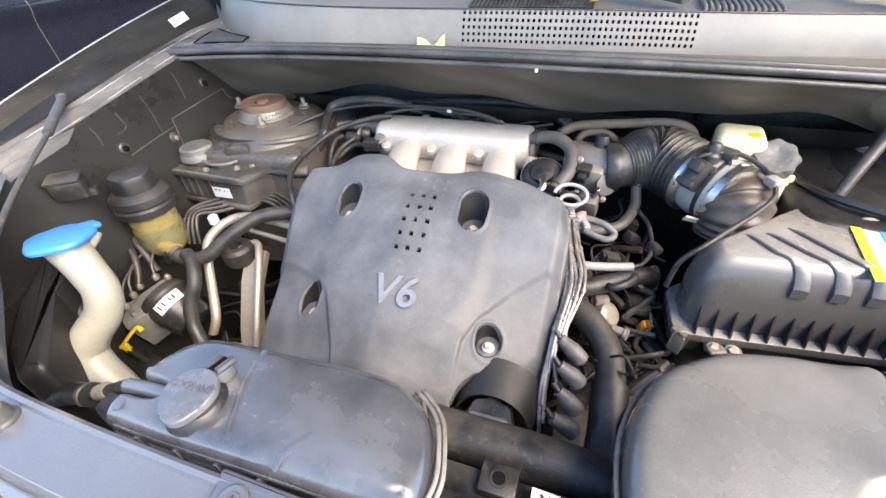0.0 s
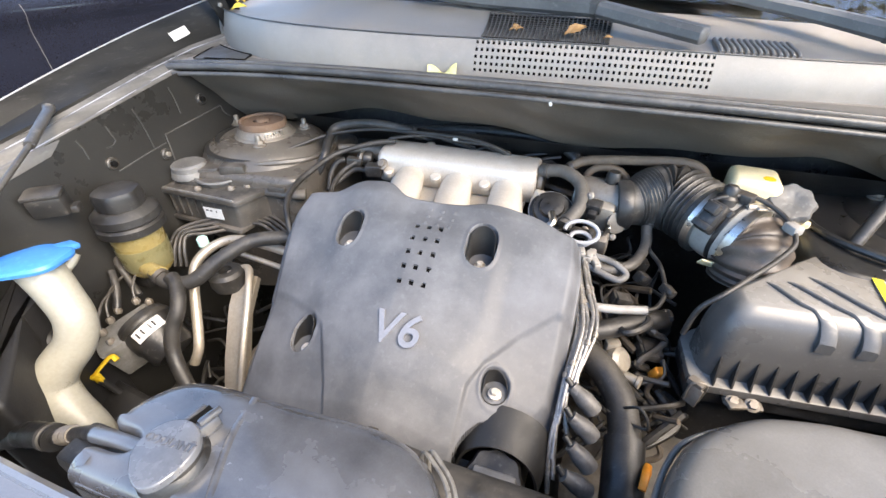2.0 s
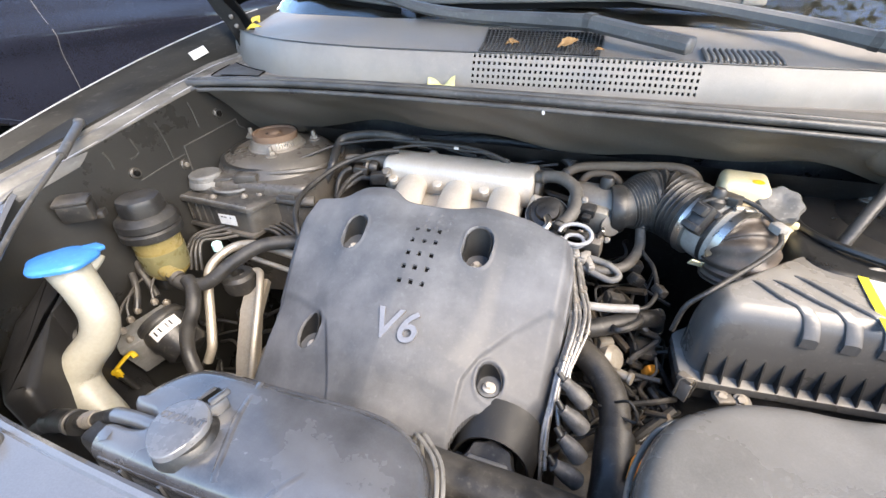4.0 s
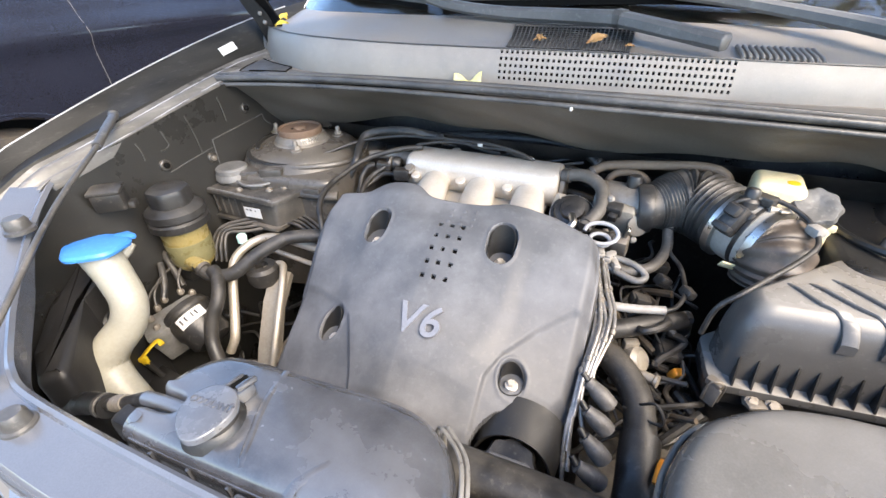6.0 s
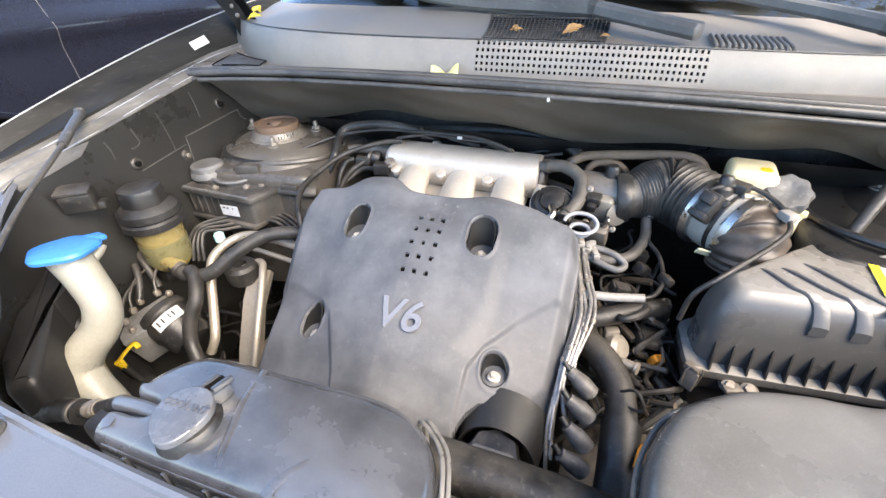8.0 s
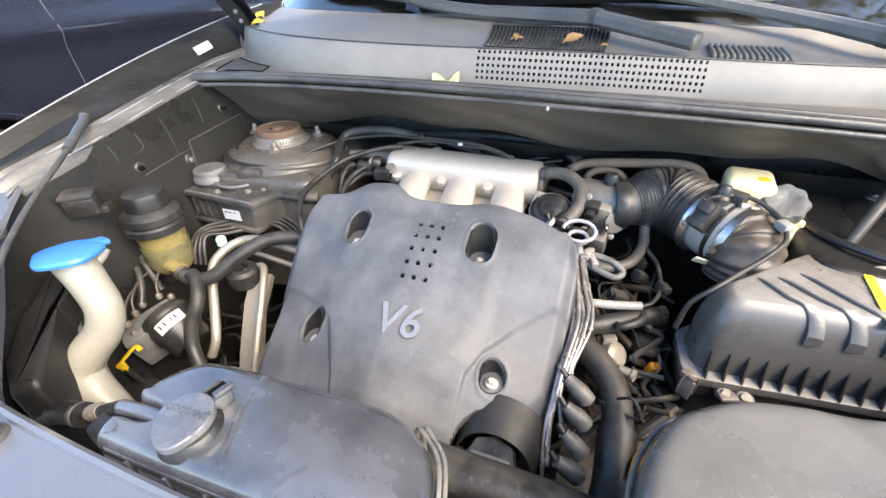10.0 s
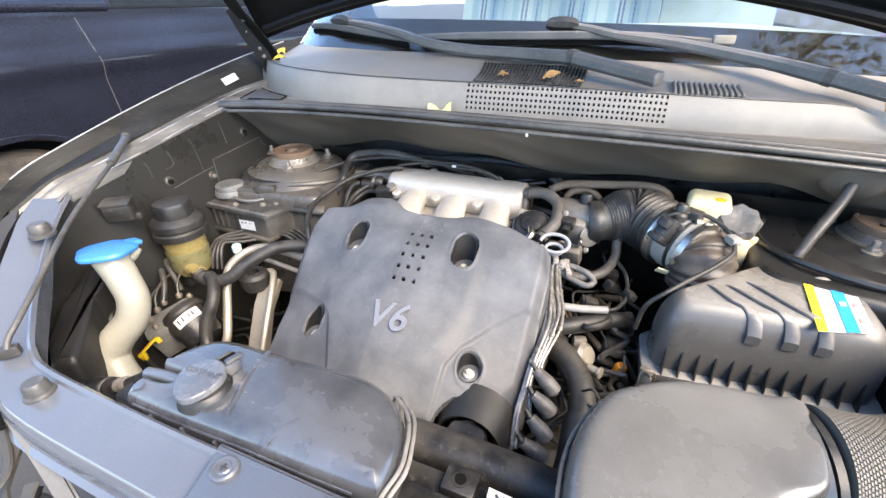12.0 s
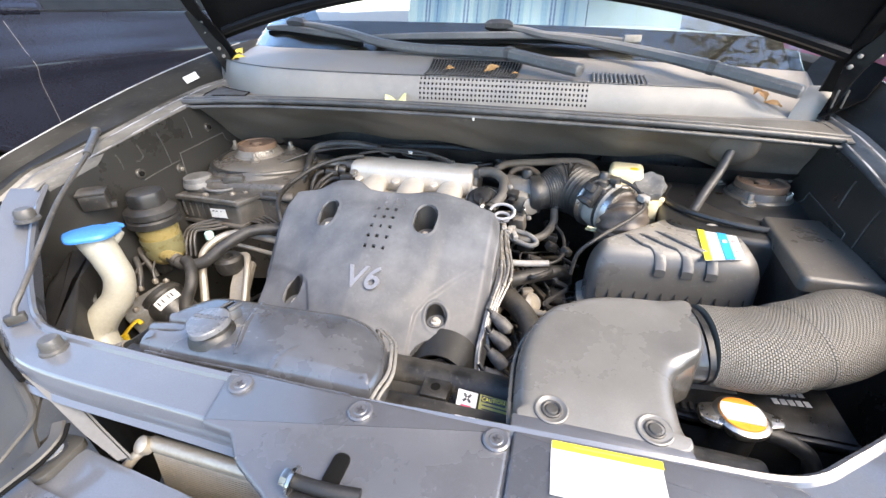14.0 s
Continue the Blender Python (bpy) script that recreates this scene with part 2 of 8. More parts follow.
M_TRIM = mat("interior_trim", (0.035, 0.037, 0.042), 0.7, amount=0.4, scale=6)
M_PALE_COVER = mat("pale_cyan_cloth", (0.33, 0.42, 0.42), 0.85, dust=(0.27, 0.37, 0.39), amount=0.5, scale=9, bump=0.2)
M_DASH = mat("pale_dash", (0.20, 0.25, 0.26), 0.6, amount=0.3, scale=5)


def striped(name):
    """Woven cloth with upright bands of blue, white and navy."""
    m = mat(name, (0.2, 0.3, 0.4), 0.85, amount=0.3, scale=30, bump=0.2)
    nt = m.node_tree
    tc, sp = nt.nodes.new("ShaderNodeTexCoord"), nt.nodes.new("ShaderNodeSeparateXYZ")
    nt.links.new(tc.outputs["Object"], sp.inputs[0])
    mu, fr = nt.nodes.new("ShaderNodeMath"), nt.nodes.new("ShaderNodeMath")
    mu.operation, fr.operation = "MULTIPLY", "FRACT"
    mu.inputs[1].default_value = 5.0
    nt.links.new(sp.outputs[0], mu.inputs[0])
    nt.links.new(mu.outputs[0], fr.inputs[0])
    rp = nt.nodes.new("ShaderNodeValToRGB")
    rp.color_ramp.interpolation = "CONSTANT"
    pale, mid, navy = (0.30, 0.40, 0.42), (0.19, 0.31, 0.37), (0.06, 0.10, 0.20)
    cols = [(0.0, pale), (0.10, mid), (0.24, pale), (0.30, navy), (0.34, pale), (0.38, navy), (0.42, pale), (0.52, mid), (0.60, navy), (0.63, mid), (0.72, pale), (0.86, mid), (0.90, pale)]
    rp.color_ramp.elements.remove(rp.color_ramp.elements[1])
    rp.color_ramp.elements[0].color = (*cols[0][1], 1)
    for at, c in cols[1:]:
        rp.color_ramp.elements.new(at).color = (*c, 1)
    nt.links.new(fr.outputs[0], rp.inputs[0])
    mz, fz, gt = nt.nodes.new("ShaderNodeMath"), nt.nodes.new("ShaderNodeMath"), nt.nodes.new("ShaderNodeMath")
    mz.operation, fz.operation, gt.operation = "MULTIPLY", "FRACT", "GREATER_THAN"
    mz.inputs[1].default_value, gt.inputs[1].default_value = 48.0, 0.5
    nt.links.new(sp.outputs[2], mz.inputs[0])
    nt.links.new(mz.outputs[0], fz.inputs[0])
    nt.links.new(fz.outputs[0], gt.inputs[0])
    dash = nt.nodes.new("ShaderNodeMix")
    dash.data_type = "RGBA"
    dash.inputs[7].default_value = (*pale, 1)
    soft = nt.nodes.new("ShaderNodeMath")
    soft.operation = "MULTIPLY"
    soft.inputs[1].default_value = 0.3
    nt.links.new(gt.outputs[0], soft.inputs[0])
    nt.links.new(soft.outputs[0], dash.inputs[0])
    nt.links.new(rp.outputs[0], dash.inputs[6])
    nt.links.new(dash.outputs[2], nt.nodes["Principled BSDF"].inputs["Base Color"])
    return m


M_SEAT = striped("striped_cloth")
M_LEAF_P = mat("pale_leaf", (0.62, 0.56, 0.22), 0.6, dust=(0.70, 0.66, 0.40), amount=0.6, scale=60)
M_LEAF_Y = mat("yellow_leaf", (0.72, 0.55, 0.06), 0.6, dust=(0.55, 0.42, 0.1), amount=0.5, scale=60)
M_LEAF_B = mat("brown_leaf", (0.30, 0.16, 0.06), 0.7, dust=(0.45, 0.3, 0.12), amount=0.5, scale=60)
M_WIPER = mat("wiper_plastic", (0.085, 0.085, 0.086), 0.48, dust=(0.17, 0.166, 0.157), amount=0.6, scale=12, grain=500, bump=0.06)
M_BARK = mat("bark", (0.10, 0.075, 0.055), 0.9, amount=0.6, scale=8, bump=0.7)
M_LEAVES = mat("tree_leaves", (0.11, 0.13, 0.045), 0.6, dust=(0.19, 0.19, 0.08), amount=0.7, scale=2.5)
M_WIRE = mat("grey_wire", (0.30, 0.29, 0.27), 0.5, dust=(0.18, 0.16, 0.14), amount=0.6, scale=40)
M_MAF = mat("pale_meter_plastic", (0.34, 0.325, 0.295), 0.42, dust=(0.20, 0.185, 0.16), amount=0.6, scale=20, bump=0.08)


def woven(name):
    m = mat(name, (0.165, 0.152, 0.130), 0.62, dust=(0.25, 0.232, 0.198), amount=0.6, scale=9)
    nt = m.node_tree
    uv = nt.nodes.new("ShaderNodeUVMap")
    br = nt.nodes.new("ShaderNodeTexBrick")
    br.inputs["Scale"].default_value = 1.0
    br.inputs["Brick Width"].default_value, br.inputs["Row Height"].default_value, br.inputs["Mortar Size"].default_value = 1.0, 0.7, 0.20
    br.inputs["Mortar Smooth"].default_value = 1.0
    nt.links.new(uv.outputs[0], br.inputs["Vector"])
    bp = nt.nodes.new("ShaderNodeBump")
    bp.invert = True
    bp.inputs["Strength"].default_value, bp.inputs["Distance"].default_value = 1.0, 0.003
    nt.links.new(br.outputs["Fac"], bp.inputs["Height"])
    b = nt.nodes["Principled BSDF"]
    nt.links.new(bp.outputs[0], b.inputs["Normal"])
    mx = nt.nodes.new("ShaderNodeMix")
    mx.data_type = "RGBA"
    old = b.inputs["Base Color"].links[0].from_socket
    nt.links.new(br.outputs["Fac"], mx.inputs[0])
    nt.links.new(old, mx.inputs[6])
    mx.inputs[7].default_value = (0.085, 0.080, 0.070, 1)
    nt.links.new(mx.outputs[2], b.inputs["Base Color"])
    return m


M_WOVEN = woven("woven_sleeve")


def glass(name, tint=(0.9, 0.95, 0.95)):
    m = bpy.data.materials.new(name)
    m.use_nodes = True
    b = m.node_tree.nodes["Principled BSDF"]
    b.inputs["Base Color"].default_value = (*tint, 1)
    b.inputs["Roughness"].default_value, b.inputs["Transmission Weight"].default_value, b.inputs["IOR"].default_value = 0.02, 1.0, 1.45
    return m


M_GLASS = glass("windscreen_glass")

# ---- builders ----
ORIGIN = {}


def finish(name, bm, material, angle=38):
    me = bpy.data.meshes.new(name)
    bmesh.ops.recalc_face_normals(bm, faces=bm.faces)
    bm.to_mesh(me)
    bm.free()
    me.materials.append(material)
    me.polygons.foreach_set("use_smooth", [True] * len(me.polygons))
    me.set_sharp_from_angle(angle=radians(angle))
    return me


def part(name, bm, material, parent, label="", angle=38):
    """One mesh, drawn in world coordinates, under a thing or a part."""
    o = ORIGIN[parent.name]
    bmesh.ops.translate(bm, verts=bm.verts, vec=-o)
    ob = new(name, finish(name, bm, material, angle))
    ob.parent = parent
    ORIGIN[ob.name] = o
    return tagged(ob, label)


def thing(name, at, label, category, group="", kind=""):
    ob = new(name)
    ob.empty_display_size = 0.05
    ob.location = at
    ORIGIN[ob.name] = Vector(at)
    return tagged(ob, label, category, group, kind)


def single(name, bm, material, label, category, group="", kind="", angle=38):
    """A thing of one mesh, with its origin at its base."""
    xs = [v.co for v in bm.verts]
    o = Vector(((min(v.x for v in xs) + max(v.x for v in xs)) / 2, (min(v.y for v in xs) + max(v.y for v in xs)) / 2, min(v.z for v in xs)))
    bmesh.ops.translate(bm, verts=bm.verts, vec=-o)
    ob = new(name, finish(name, bm, material, angle))
    ob.location = o
    ORIGIN[ob.name] = o
    return tagged(ob, label, category, group, kind)


def join(*bms):
    out = bms[0]
    for b in bms[1:]:
        me = bpy.data.meshes.new("tmp")
        b.to_mesh(me)
        out.from_mesh(me)
        bpy.data.meshes.remove(me)
        b.free()
    return out


def box(c, s, bev=0.004, rot=(0, 0, 0), seg=2, taper=1.0):
    """A bevelled box round c; taper narrows its top."""
    bm = bmesh.new()
    bmesh.ops.create_cube(bm, size=1)
    for v in bm.verts:
        k = taper if v.co.z > 0 else 1
        v.co = Vector((v.co.x * s[0] * k, v.co.y * s[1] * k, v.co.z * s[2]))
    if bev:
        bmesh.ops.bevel(bm, geom=bm.edges[:], offset=bev, segments=seg, profile=0.5, affect="EDGES")
    bm.transform(pose(*c, *rot))
    return bm


def axis(p, d):
    return Matrix.Translation(p) @ Vector(d).to_track_quat("Z", "Y").to_matrix().to_4x4()


def lathe(p, profile, n=28, d=(0, 0, 1), lobes=0, depth=0.0):
    """A turned body: profile of (radius, height) from p along d; lobes scallop its rim."""
    bm = bmesh.new()
    rings = []
    for r, h in profile:
        ring = []
        for i in range(n):
            a = math.tau * i / n
            k = r * (1 + depth * math.cos(lobes * a)) if lobes else r
            ring.append(bm.verts.new((k * math.cos(a), k * math.sin(a), h)))
        rings.append(ring)
    for a, b in zip(rings, rings[1:]):
        for i in range(n):
            bm.faces.new((a[i], a[(i + 1) % n], b[(i + 1) % n], b[i]))
    bm.faces.new(rings[0][::-1])
    bm.faces.new(rings[-1])
    bm.transform(axis(p, d))
    return bm


def bolt(p, d=(0, 0, 1), r=0.007, h=0.006):
    """A hexagon head on a round flange."""
    return join(lathe(p, [(r * 1.5, 0), (r * 1.5, h * 0.25), (r * 1.2, h * 0.4)], 18, d), lathe(p, [(r, 0), (r, h * 0.85), (r * 0.85, h)], 6, d))


def spline(pts, step=8):
    """A smooth line through the points."""
    P = [Vector(p) for p in pts]
    if len(P) == 2:
        return [P[0].lerp(P[1], i / step) for i in range(step + 1)]
    P = [P[0] * 2 - P[1]] + P + [P[-1] * 2 - P[-2]]
    out = []
    for i in range(1, len(P) - 2):
        a, b, c, d = P[i - 1:i + 3]
        for k in range(step):
            t = k / step
            out.append(0.5 * (2 * b + (c - a) * t + (2 * a - 5 * b + 4 * c - d) * t * t + (3 * b - a - 3 * c + d) * t ** 3))
    out.append(P[-2])
    return out


def tube(pts, r, n=12, step=8, radius=None, uvs=None, flat=(1, 1)):
    """A hose through the points; radius(s), s from 0 to 1, varies it; uvs: turns and lengths for a weave."""
    line = spline(pts, step)
    bm = bmesh.new()
    uvl = bm.loops.layers.uv.new("UVMap") if uvs else None
    up = Vector((0, 0, 1))
    rings = []
    t0 = (line[1] - line[0]).normalized()
    side = t0.cross(up)
    side = side.normalized() if side.length > 0.05 else Vector((1, 0, 0))
    total = sum((b - a).length for a, b in zip(line, line[1:]))
    run, runs = 0.0, []
    for i, p in enumerate(line):
        t = (line[min(i + 1, len(line) - 1)] - line[max(i - 1, 0)]).normalized()
        side = (side - t * side.dot(t)).normalized()
        nrm = t.cross(side)
        if i:
            run += (p - line[i - 1]).length
        runs.append(run)
        k = radius(run / total) if radius else r
        rings.append([bm.verts.new(p + (side * math.cos(math.tau * j / n) * flat[0] + nrm * math.sin(math.tau * j / n) * flat[1]) * k) for j in range(n)])
    for i, (a, b) in enumerate(zip(rings, rings[1:])):
        for j in range(n):
            f = bm.faces.new((a[j], a[(j + 1) % n], b[(j + 1) % n], b[j]))
            if uvs:
                for l, (u, v) in zip(f.loops, ((j, i), (j + 1, i), (j + 1, i + 1), (j, i + 1))):
                    l[uvl].uv = (u / n * uvs[0], runs[v] / total * uvs[1])
    bm.faces.new(rings[0][::-1])
    bm.faces.new(rings[-1])
    return bm


def bar(pts, size, step=6, bev=0.25, tilt=0.0):
    """A moulded bar along the points; size(s): width and height of its section; tilt turns the section, in degrees."""
    line = spline(pts, step)
    n = len(line) - 1
    secs = []
    ct, st = math.cos(radians(tilt)), math.sin(radians(tilt))
    for i, p in enumerate(line):
        t = (line[min(i + 1, n)] - line[max(i - 1, 0)]).normalized()
        a = t.cross(Vector((0, 0, 1))).normalized()
        b = a.cross(t)
        w, h = size(i / n)
        c = min(w, h) * bev
        q = [(-w / 2, -h / 2 + c), (-w / 2, h / 2 - c), (-w / 2 + c, h / 2), (w / 2 - c, h / 2), (w / 2, h / 2 - c), (w / 2, -h / 2 + c), (w / 2 - c, -h / 2), (-w / 2 + c, -h / 2)]
        secs.append([tuple(p + a * (u * ct - v * st) + b * (u * st + v * ct)) for u, v in q])
    return loft(secs, True, True)


def slab(outline, z0, z1, bev=0.004, seg=2, lean=None):
    """A plate of the outline between two heights, with rounded edges; lean(x, y) adds to its height."""
    bm = bmesh.new()
    lo = [bm.verts.new((x, y, z0)) for x, y in outline]
    f = bm.faces.new(lo)
    top = bmesh.ops.extrude_face_region(bm, geom=[f])
    tv = [g for g in top["geom"] if isinstance(g, bmesh.types.BMVert)]
    for v in tv:
        v.co.z = z1
    if bev:
        tset = set(tv)
        es = [e for e in bm.edges if e.verts[0] in tset and e.verts[1] in tset]
        bmesh.ops.bevel(bm, geom=es, offset=bev, segments=seg, profile=0.5, affect="EDGES")
    if lean:
        for v in bm.verts:
            v.co.z += lean(v.co.x, v.co.y)
    return bm


def rounded(pts, r, n=6):
    """The outline with its corners rounded; r: one radius or one a corner."""
    out = []
    k = len(pts)
    for i in range(k):
        p, a, b = Vector(pts[i]), Vector(pts[i - 1]), Vector(pts[(i + 1) % k])
        rad = r[i] if isinstance(r, (list, tuple)) else r
        if rad <= 0:
            out.append(tuple(p))
            continue
        da, db = (a - p).normalized(), (b - p).normalized()
        half = da.angle(db) / 2
        cut = min(rad / math.tan(half), (a - p).length * 0.48, (b - p).length * 0.48)
        s, e = p + da * cut, p + db * cut
        for j in range(n + 1):
            t = j / n
            out.append(tuple(s * (1 - t) ** 2 + p * 2 * t * (1 - t) + e * t * t))
    return out


def loft(sections, close=False, cap=False):
    """A skin over sections with the same number of points."""
    bm = bmesh.new()
    rows = [[bm.verts.new(p) for p in s] for s in sections]
    for a, b in zip(rows, rows[1:]):
        k = len(a)
        for i in range(k if close else k - 1):
            bm.faces.new((a[i], a[(i + 1) % k], b[(i + 1) % k], b[i]))
    if cap:
        bm.faces.new(rows[0][::-1])
        bm.faces.new(rows[-1])
    return bm


def sheet(f, us, vs, skip=None):
    """A grid of f(u, v)."""
    bm = bmesh.new()
    g = [[bm.verts.new(f(u, v)) for u in us] for v in vs]
    for j in range(len(vs) - 1):
        for i in range(len(us) - 1):
            if not (skip and skip(i, j)):
                bm.faces.new((g[j][i], g[j][i + 1], g[j + 1][i + 1], g[j + 1][i]))
    return bm


def thicken(bm, d):
    """Gives a skin a thickness, away from its face normals."""
    bmesh.ops.recalc_face_normals(bm, faces=bm.faces)
    geo = bm.faces[:]
    bmesh.ops.solidify(bm, geom=geo, thickness=d)
    return bm


def lin(a, b, n):
    return [a + (b - a) * i / n for i in range(n + 1)]


def step01(x, a, b):
    t = min(1.0, max(0.0, (x - a) / (b - a)))
    return t * t * (3 - 2 * t)


def curve1(x, table):
    """Straight between the rows of a short table."""
    return float(np.interp(x, [a for a, _ in table], [b for _, b in table]))


def letters(text, size, depth, m, spacing=1.0, shear=0.0, fat=0.0):
    cu = bpy.data.curves.new("letters", "FONT")
    cu.body, cu.size, cu.offset, cu.extrude, cu.align_x, cu.align_y, cu.space_character, cu.shear = text, size, fat, depth, "CENTER", "CENTER", spacing, shear
    ob = bpy.data.objects.new("letters", cu)
    scene.collection.objects.link(ob)
    bpy.context.view_layer.update()
    me = bpy.data.meshes.new_from_object(ob.evaluated_get(bpy.context.evaluated_depsgraph_get()))
    bm = bmesh.new()
    bm.from_mesh(me)
    bpy.data.objects.remove(ob)
    bpy.data.curves.remove(cu)
    bpy.data.meshes.remove(me)
    bm.transform(m)
    return bm


def decal(c, u, v, w, h, lift=0.0015):
    """A thin label round c, spread by the directions u and v."""
    c, u, v = Vector(c), Vector(u).normalized(), Vector(v).normalized()
    n = u.cross(v).normalized()
    bm = box((0, 0, 0), (w, h, 0.0006), 0)
    bm.transform(Matrix.Translation(c + n * lift) @ Matrix((u, v, n)).transposed().to_4x4())
    return bm

# ---- ground and car body ----
ground = single("ground", sheet(lambda u, v: (u, v, 0), [-400, -40, -6, 0, 6, 40, 400], [-400, -40, -6, 0, 6, 40, 400]), M_ASPHALT, "grey asphalt car park under the cars", "ground", kind="structure")

body = thing("parked_car", (0, 0.6, 0.3), "dark grey dusty car with its engine bay open", "car")


def rail_z(y, s=-1):
    """Height of the wing flange; lowered on the right side, s 1, to fit the camera's view."""
    return curve1(y, [(0.1, 0.965), (0.2, 0.99), (0.3, 1.035), (0.45, 1.060), (0.53, 1.0745), (0.6, 1.087), (0.65, 1.0955), (0.75, 1.110), (1.0, 1.13)]) - (0.036 if s > 0 else 0.0)


def edge_z(y, s=-1):
    t = y - 0.5
    return 1.122 + 0.245 * t - 0.115 * t * t - 0.02 * t ** 3 - (0.030 if s > 0 else 0.0)


def fender(s):
    """Inner flange and outer skin of a wing; s: -1 or 1."""
    def sec(y):
        zr, ze = rail_z(y, s), edge_z(y, s)
        k = step01(y, 0.05, 0.32)
        xo = 0.62 + 0.15 * k
        xi = min(0.67, xo - 0.05) + 0.02 * step01(y, 0.3, 0.8)
        q = [(xi + 0.006, zr - 0.05), (xi + 0.003, zr - 0.006), (xi + 0.006, zr), (xi + 0.025, zr + 0.001), (xi + 0.034, zr + 0.006), (xi + 0.042, zr + 0.02),
             (xo - 0.018, ze - 0.022), (xo - 0.006, ze - 0.006), (xo, ze), (xo + 0.005, ze - 0.002), (xo + 0.018, ze - 0.012), (xo + 0.05, ze - 0.06), (xo + 0.075, ze - 0.16), (xo + 0.085, 0.8), (xo + 0.07, 0.62)]
        return [(s * x, y, z) for x, z in q]
    return thicken(loft([sec(y) for y in lin(0.12, 1.12, 36)]), 0.0012)


# Pale tubes stand in for the light caught along the wing edges.
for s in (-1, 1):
    part("wing_edge_glint", tube([(s * (0.62 + 0.15 * step01(y, 0.05, 0.32) + 0.001), y, edge_z(y, s) + 0.001) for y in lin(0.27, 1.0, 18)], 0.0012, 8, 4), M_PALE_PAINT, body, "pale line along the wing edge, its highlight put into colour")
part("fender", fender(-1), M_WING, body)
part("fender", fender(1), M_WING, body)


def wall_x(y, z, s=-1):
    """Distance of the inner wing from the middle of the car."""
    h = (z - 0.42) / (rail_z(y, s) + 0.003 - 0.42)
    return min(0.672 + 0.014 * step01(y, 0.3, 0.6), 0.55 + 0.122 * step01(y, 0.05, 0.32)) - 0.06 * (1 - h)


def apron(s):
    """The pressed inner wall of the bay with its ribs."""
    def f(y, h):
        z = 0.42 + (rail_z(y, s) + 0.003 - 0.42) * h
        return (s * wall_x(y, z, s), y, z)
    return sheet(f, lin(0.10, 1.0, 90), [0, 0.2, 0.4, 0.45, 0.5, 0.55, 0.6, 0.7, 0.8, 0.9, 0.93, 0.955, 0.98, 0.99, 1.0])


for s in (-1, 1):
    part("flange_strip", thicken(loft([[(s * (min(0.67, 0.62 + 0.15 * step01(y, 0.05, 0.32) - 0.05) + 0.02 * step01(y, 0.3, 0.8) + dx * 0.8), y, rail_z(y, s) + dz) for dx, dz in ((-0.0020, -0.014), (-0.0015, 0.000), (0.001, 0.004), (0.004, 0.0048), (0.007, 0.0035), (0.009, 0.0012), (0.015, 0.0012 + 0.006 * 0.6), (0.018, 0.0040 + 0.010 * 0.6), (0.022, 0.0062 + 0.013 * 0.6), (0.026, 0.0068 + 0.014 * 0.6), (0.030, 0.0062 + 0.014 * 0.6), (0.036, 0.0115 + 0.014 * 0.6))] for y in lin(0.20, 0.98, 52)]), 0.0012), M_FLANGE, body, "dusty welded flange strip along the wing")
    # Thin pale lines, broken at random, along both flange crests.
    crest_rng = random.Random(11)
    for dx, dz in ((0.003, 0.0046), (0.0208, 0.0152)):
        y = 0.36
        while y < 0.86:
            n = crest_rng.uniform(0.05, 0.13)
            wide = crest_rng.uniform(0.0005, 0.0012)
            part("crest_line", tube([(s * (min(0.67, 0.62 + 0.15 * step01(q, 0.05, 0.32) - 0.05) + 0.02 * step01(q, 0.3, 0.8) + dx), q, rail_z(q, s) + dz) for q in lin(y, y + n, 6)], wide, 6, 3, lambda q: 0.0002 + wide * math.sin(math.pi * q) ** 0.5, flat=(1.8, 0.5)), M_PALE_PAINT, body)
            y += n + crest_rng.uniform(0.004, 0.05)
part("inner_wing", apron(-1), M_APRON, body)
part("inner_wing", apron(1), M_APRON, body)
for y, z in ((0.471, 0.996), (0.568, 0.975), (0.687, 1.044)):
    gx = -wall_x(y, z) + 0.001
    gr = part("grommet", lathe((gx, y, z), [(0.0105, -0.003), (0.0105, 0.003), (0.008, 0.0045), (0.0068, 0.003)], 20, (1, 0, 0.1)), M_DUSTY, body, "dusty rubber grommet in the inner wing")
    part("grommet_pin", lathe((gx + 0.003, y, z), [(0.005, 0), (0.005, 0.005), (0.003, 0.006)], 10, (1, 0, 0.1)), M_DULL if y == 0.568 else M_VOID, gr)
WALL_LINES = (((0.476, 0.980), (0.526, 0.987), (0.578, 0.993)), ((0.584, 1.007), (0.651, 1.013), (0.729, 1.020)), ((0.584, 1.007), (0.582, 0.982), (0.580, 0.958)), ((0.729, 1.020), (0.733, 1.004), (0.746, 0.993)), ((0.491, 1.052), (0.493, 1.040), (0.495, 1.027), (0.486, 1.021), (0.476, 1.021)), ((0.546, 1.064), (0.551, 1.038), (0.553, 0.992)), ((0.629, 1.080), (0.632, 1.061), (0.632, 1.032)), ((0.439, 1.046), (0.443, 1.031), (0.443, 1.015)))
for side in (-1, 1):
    for k, pts in enumerate(WALL_LINES):
        part("pressed_line", tube([(side * (wall_x(y, z - (0.036 if side > 0 else 0), side) - 0.0006), y, z - (0.036 if side > 0 else 0)) for y, z in pts], 0.0016 if k > 3 else 0.0012, 6, 4), M_STREAK if k > 3 else M_SEAL, body)


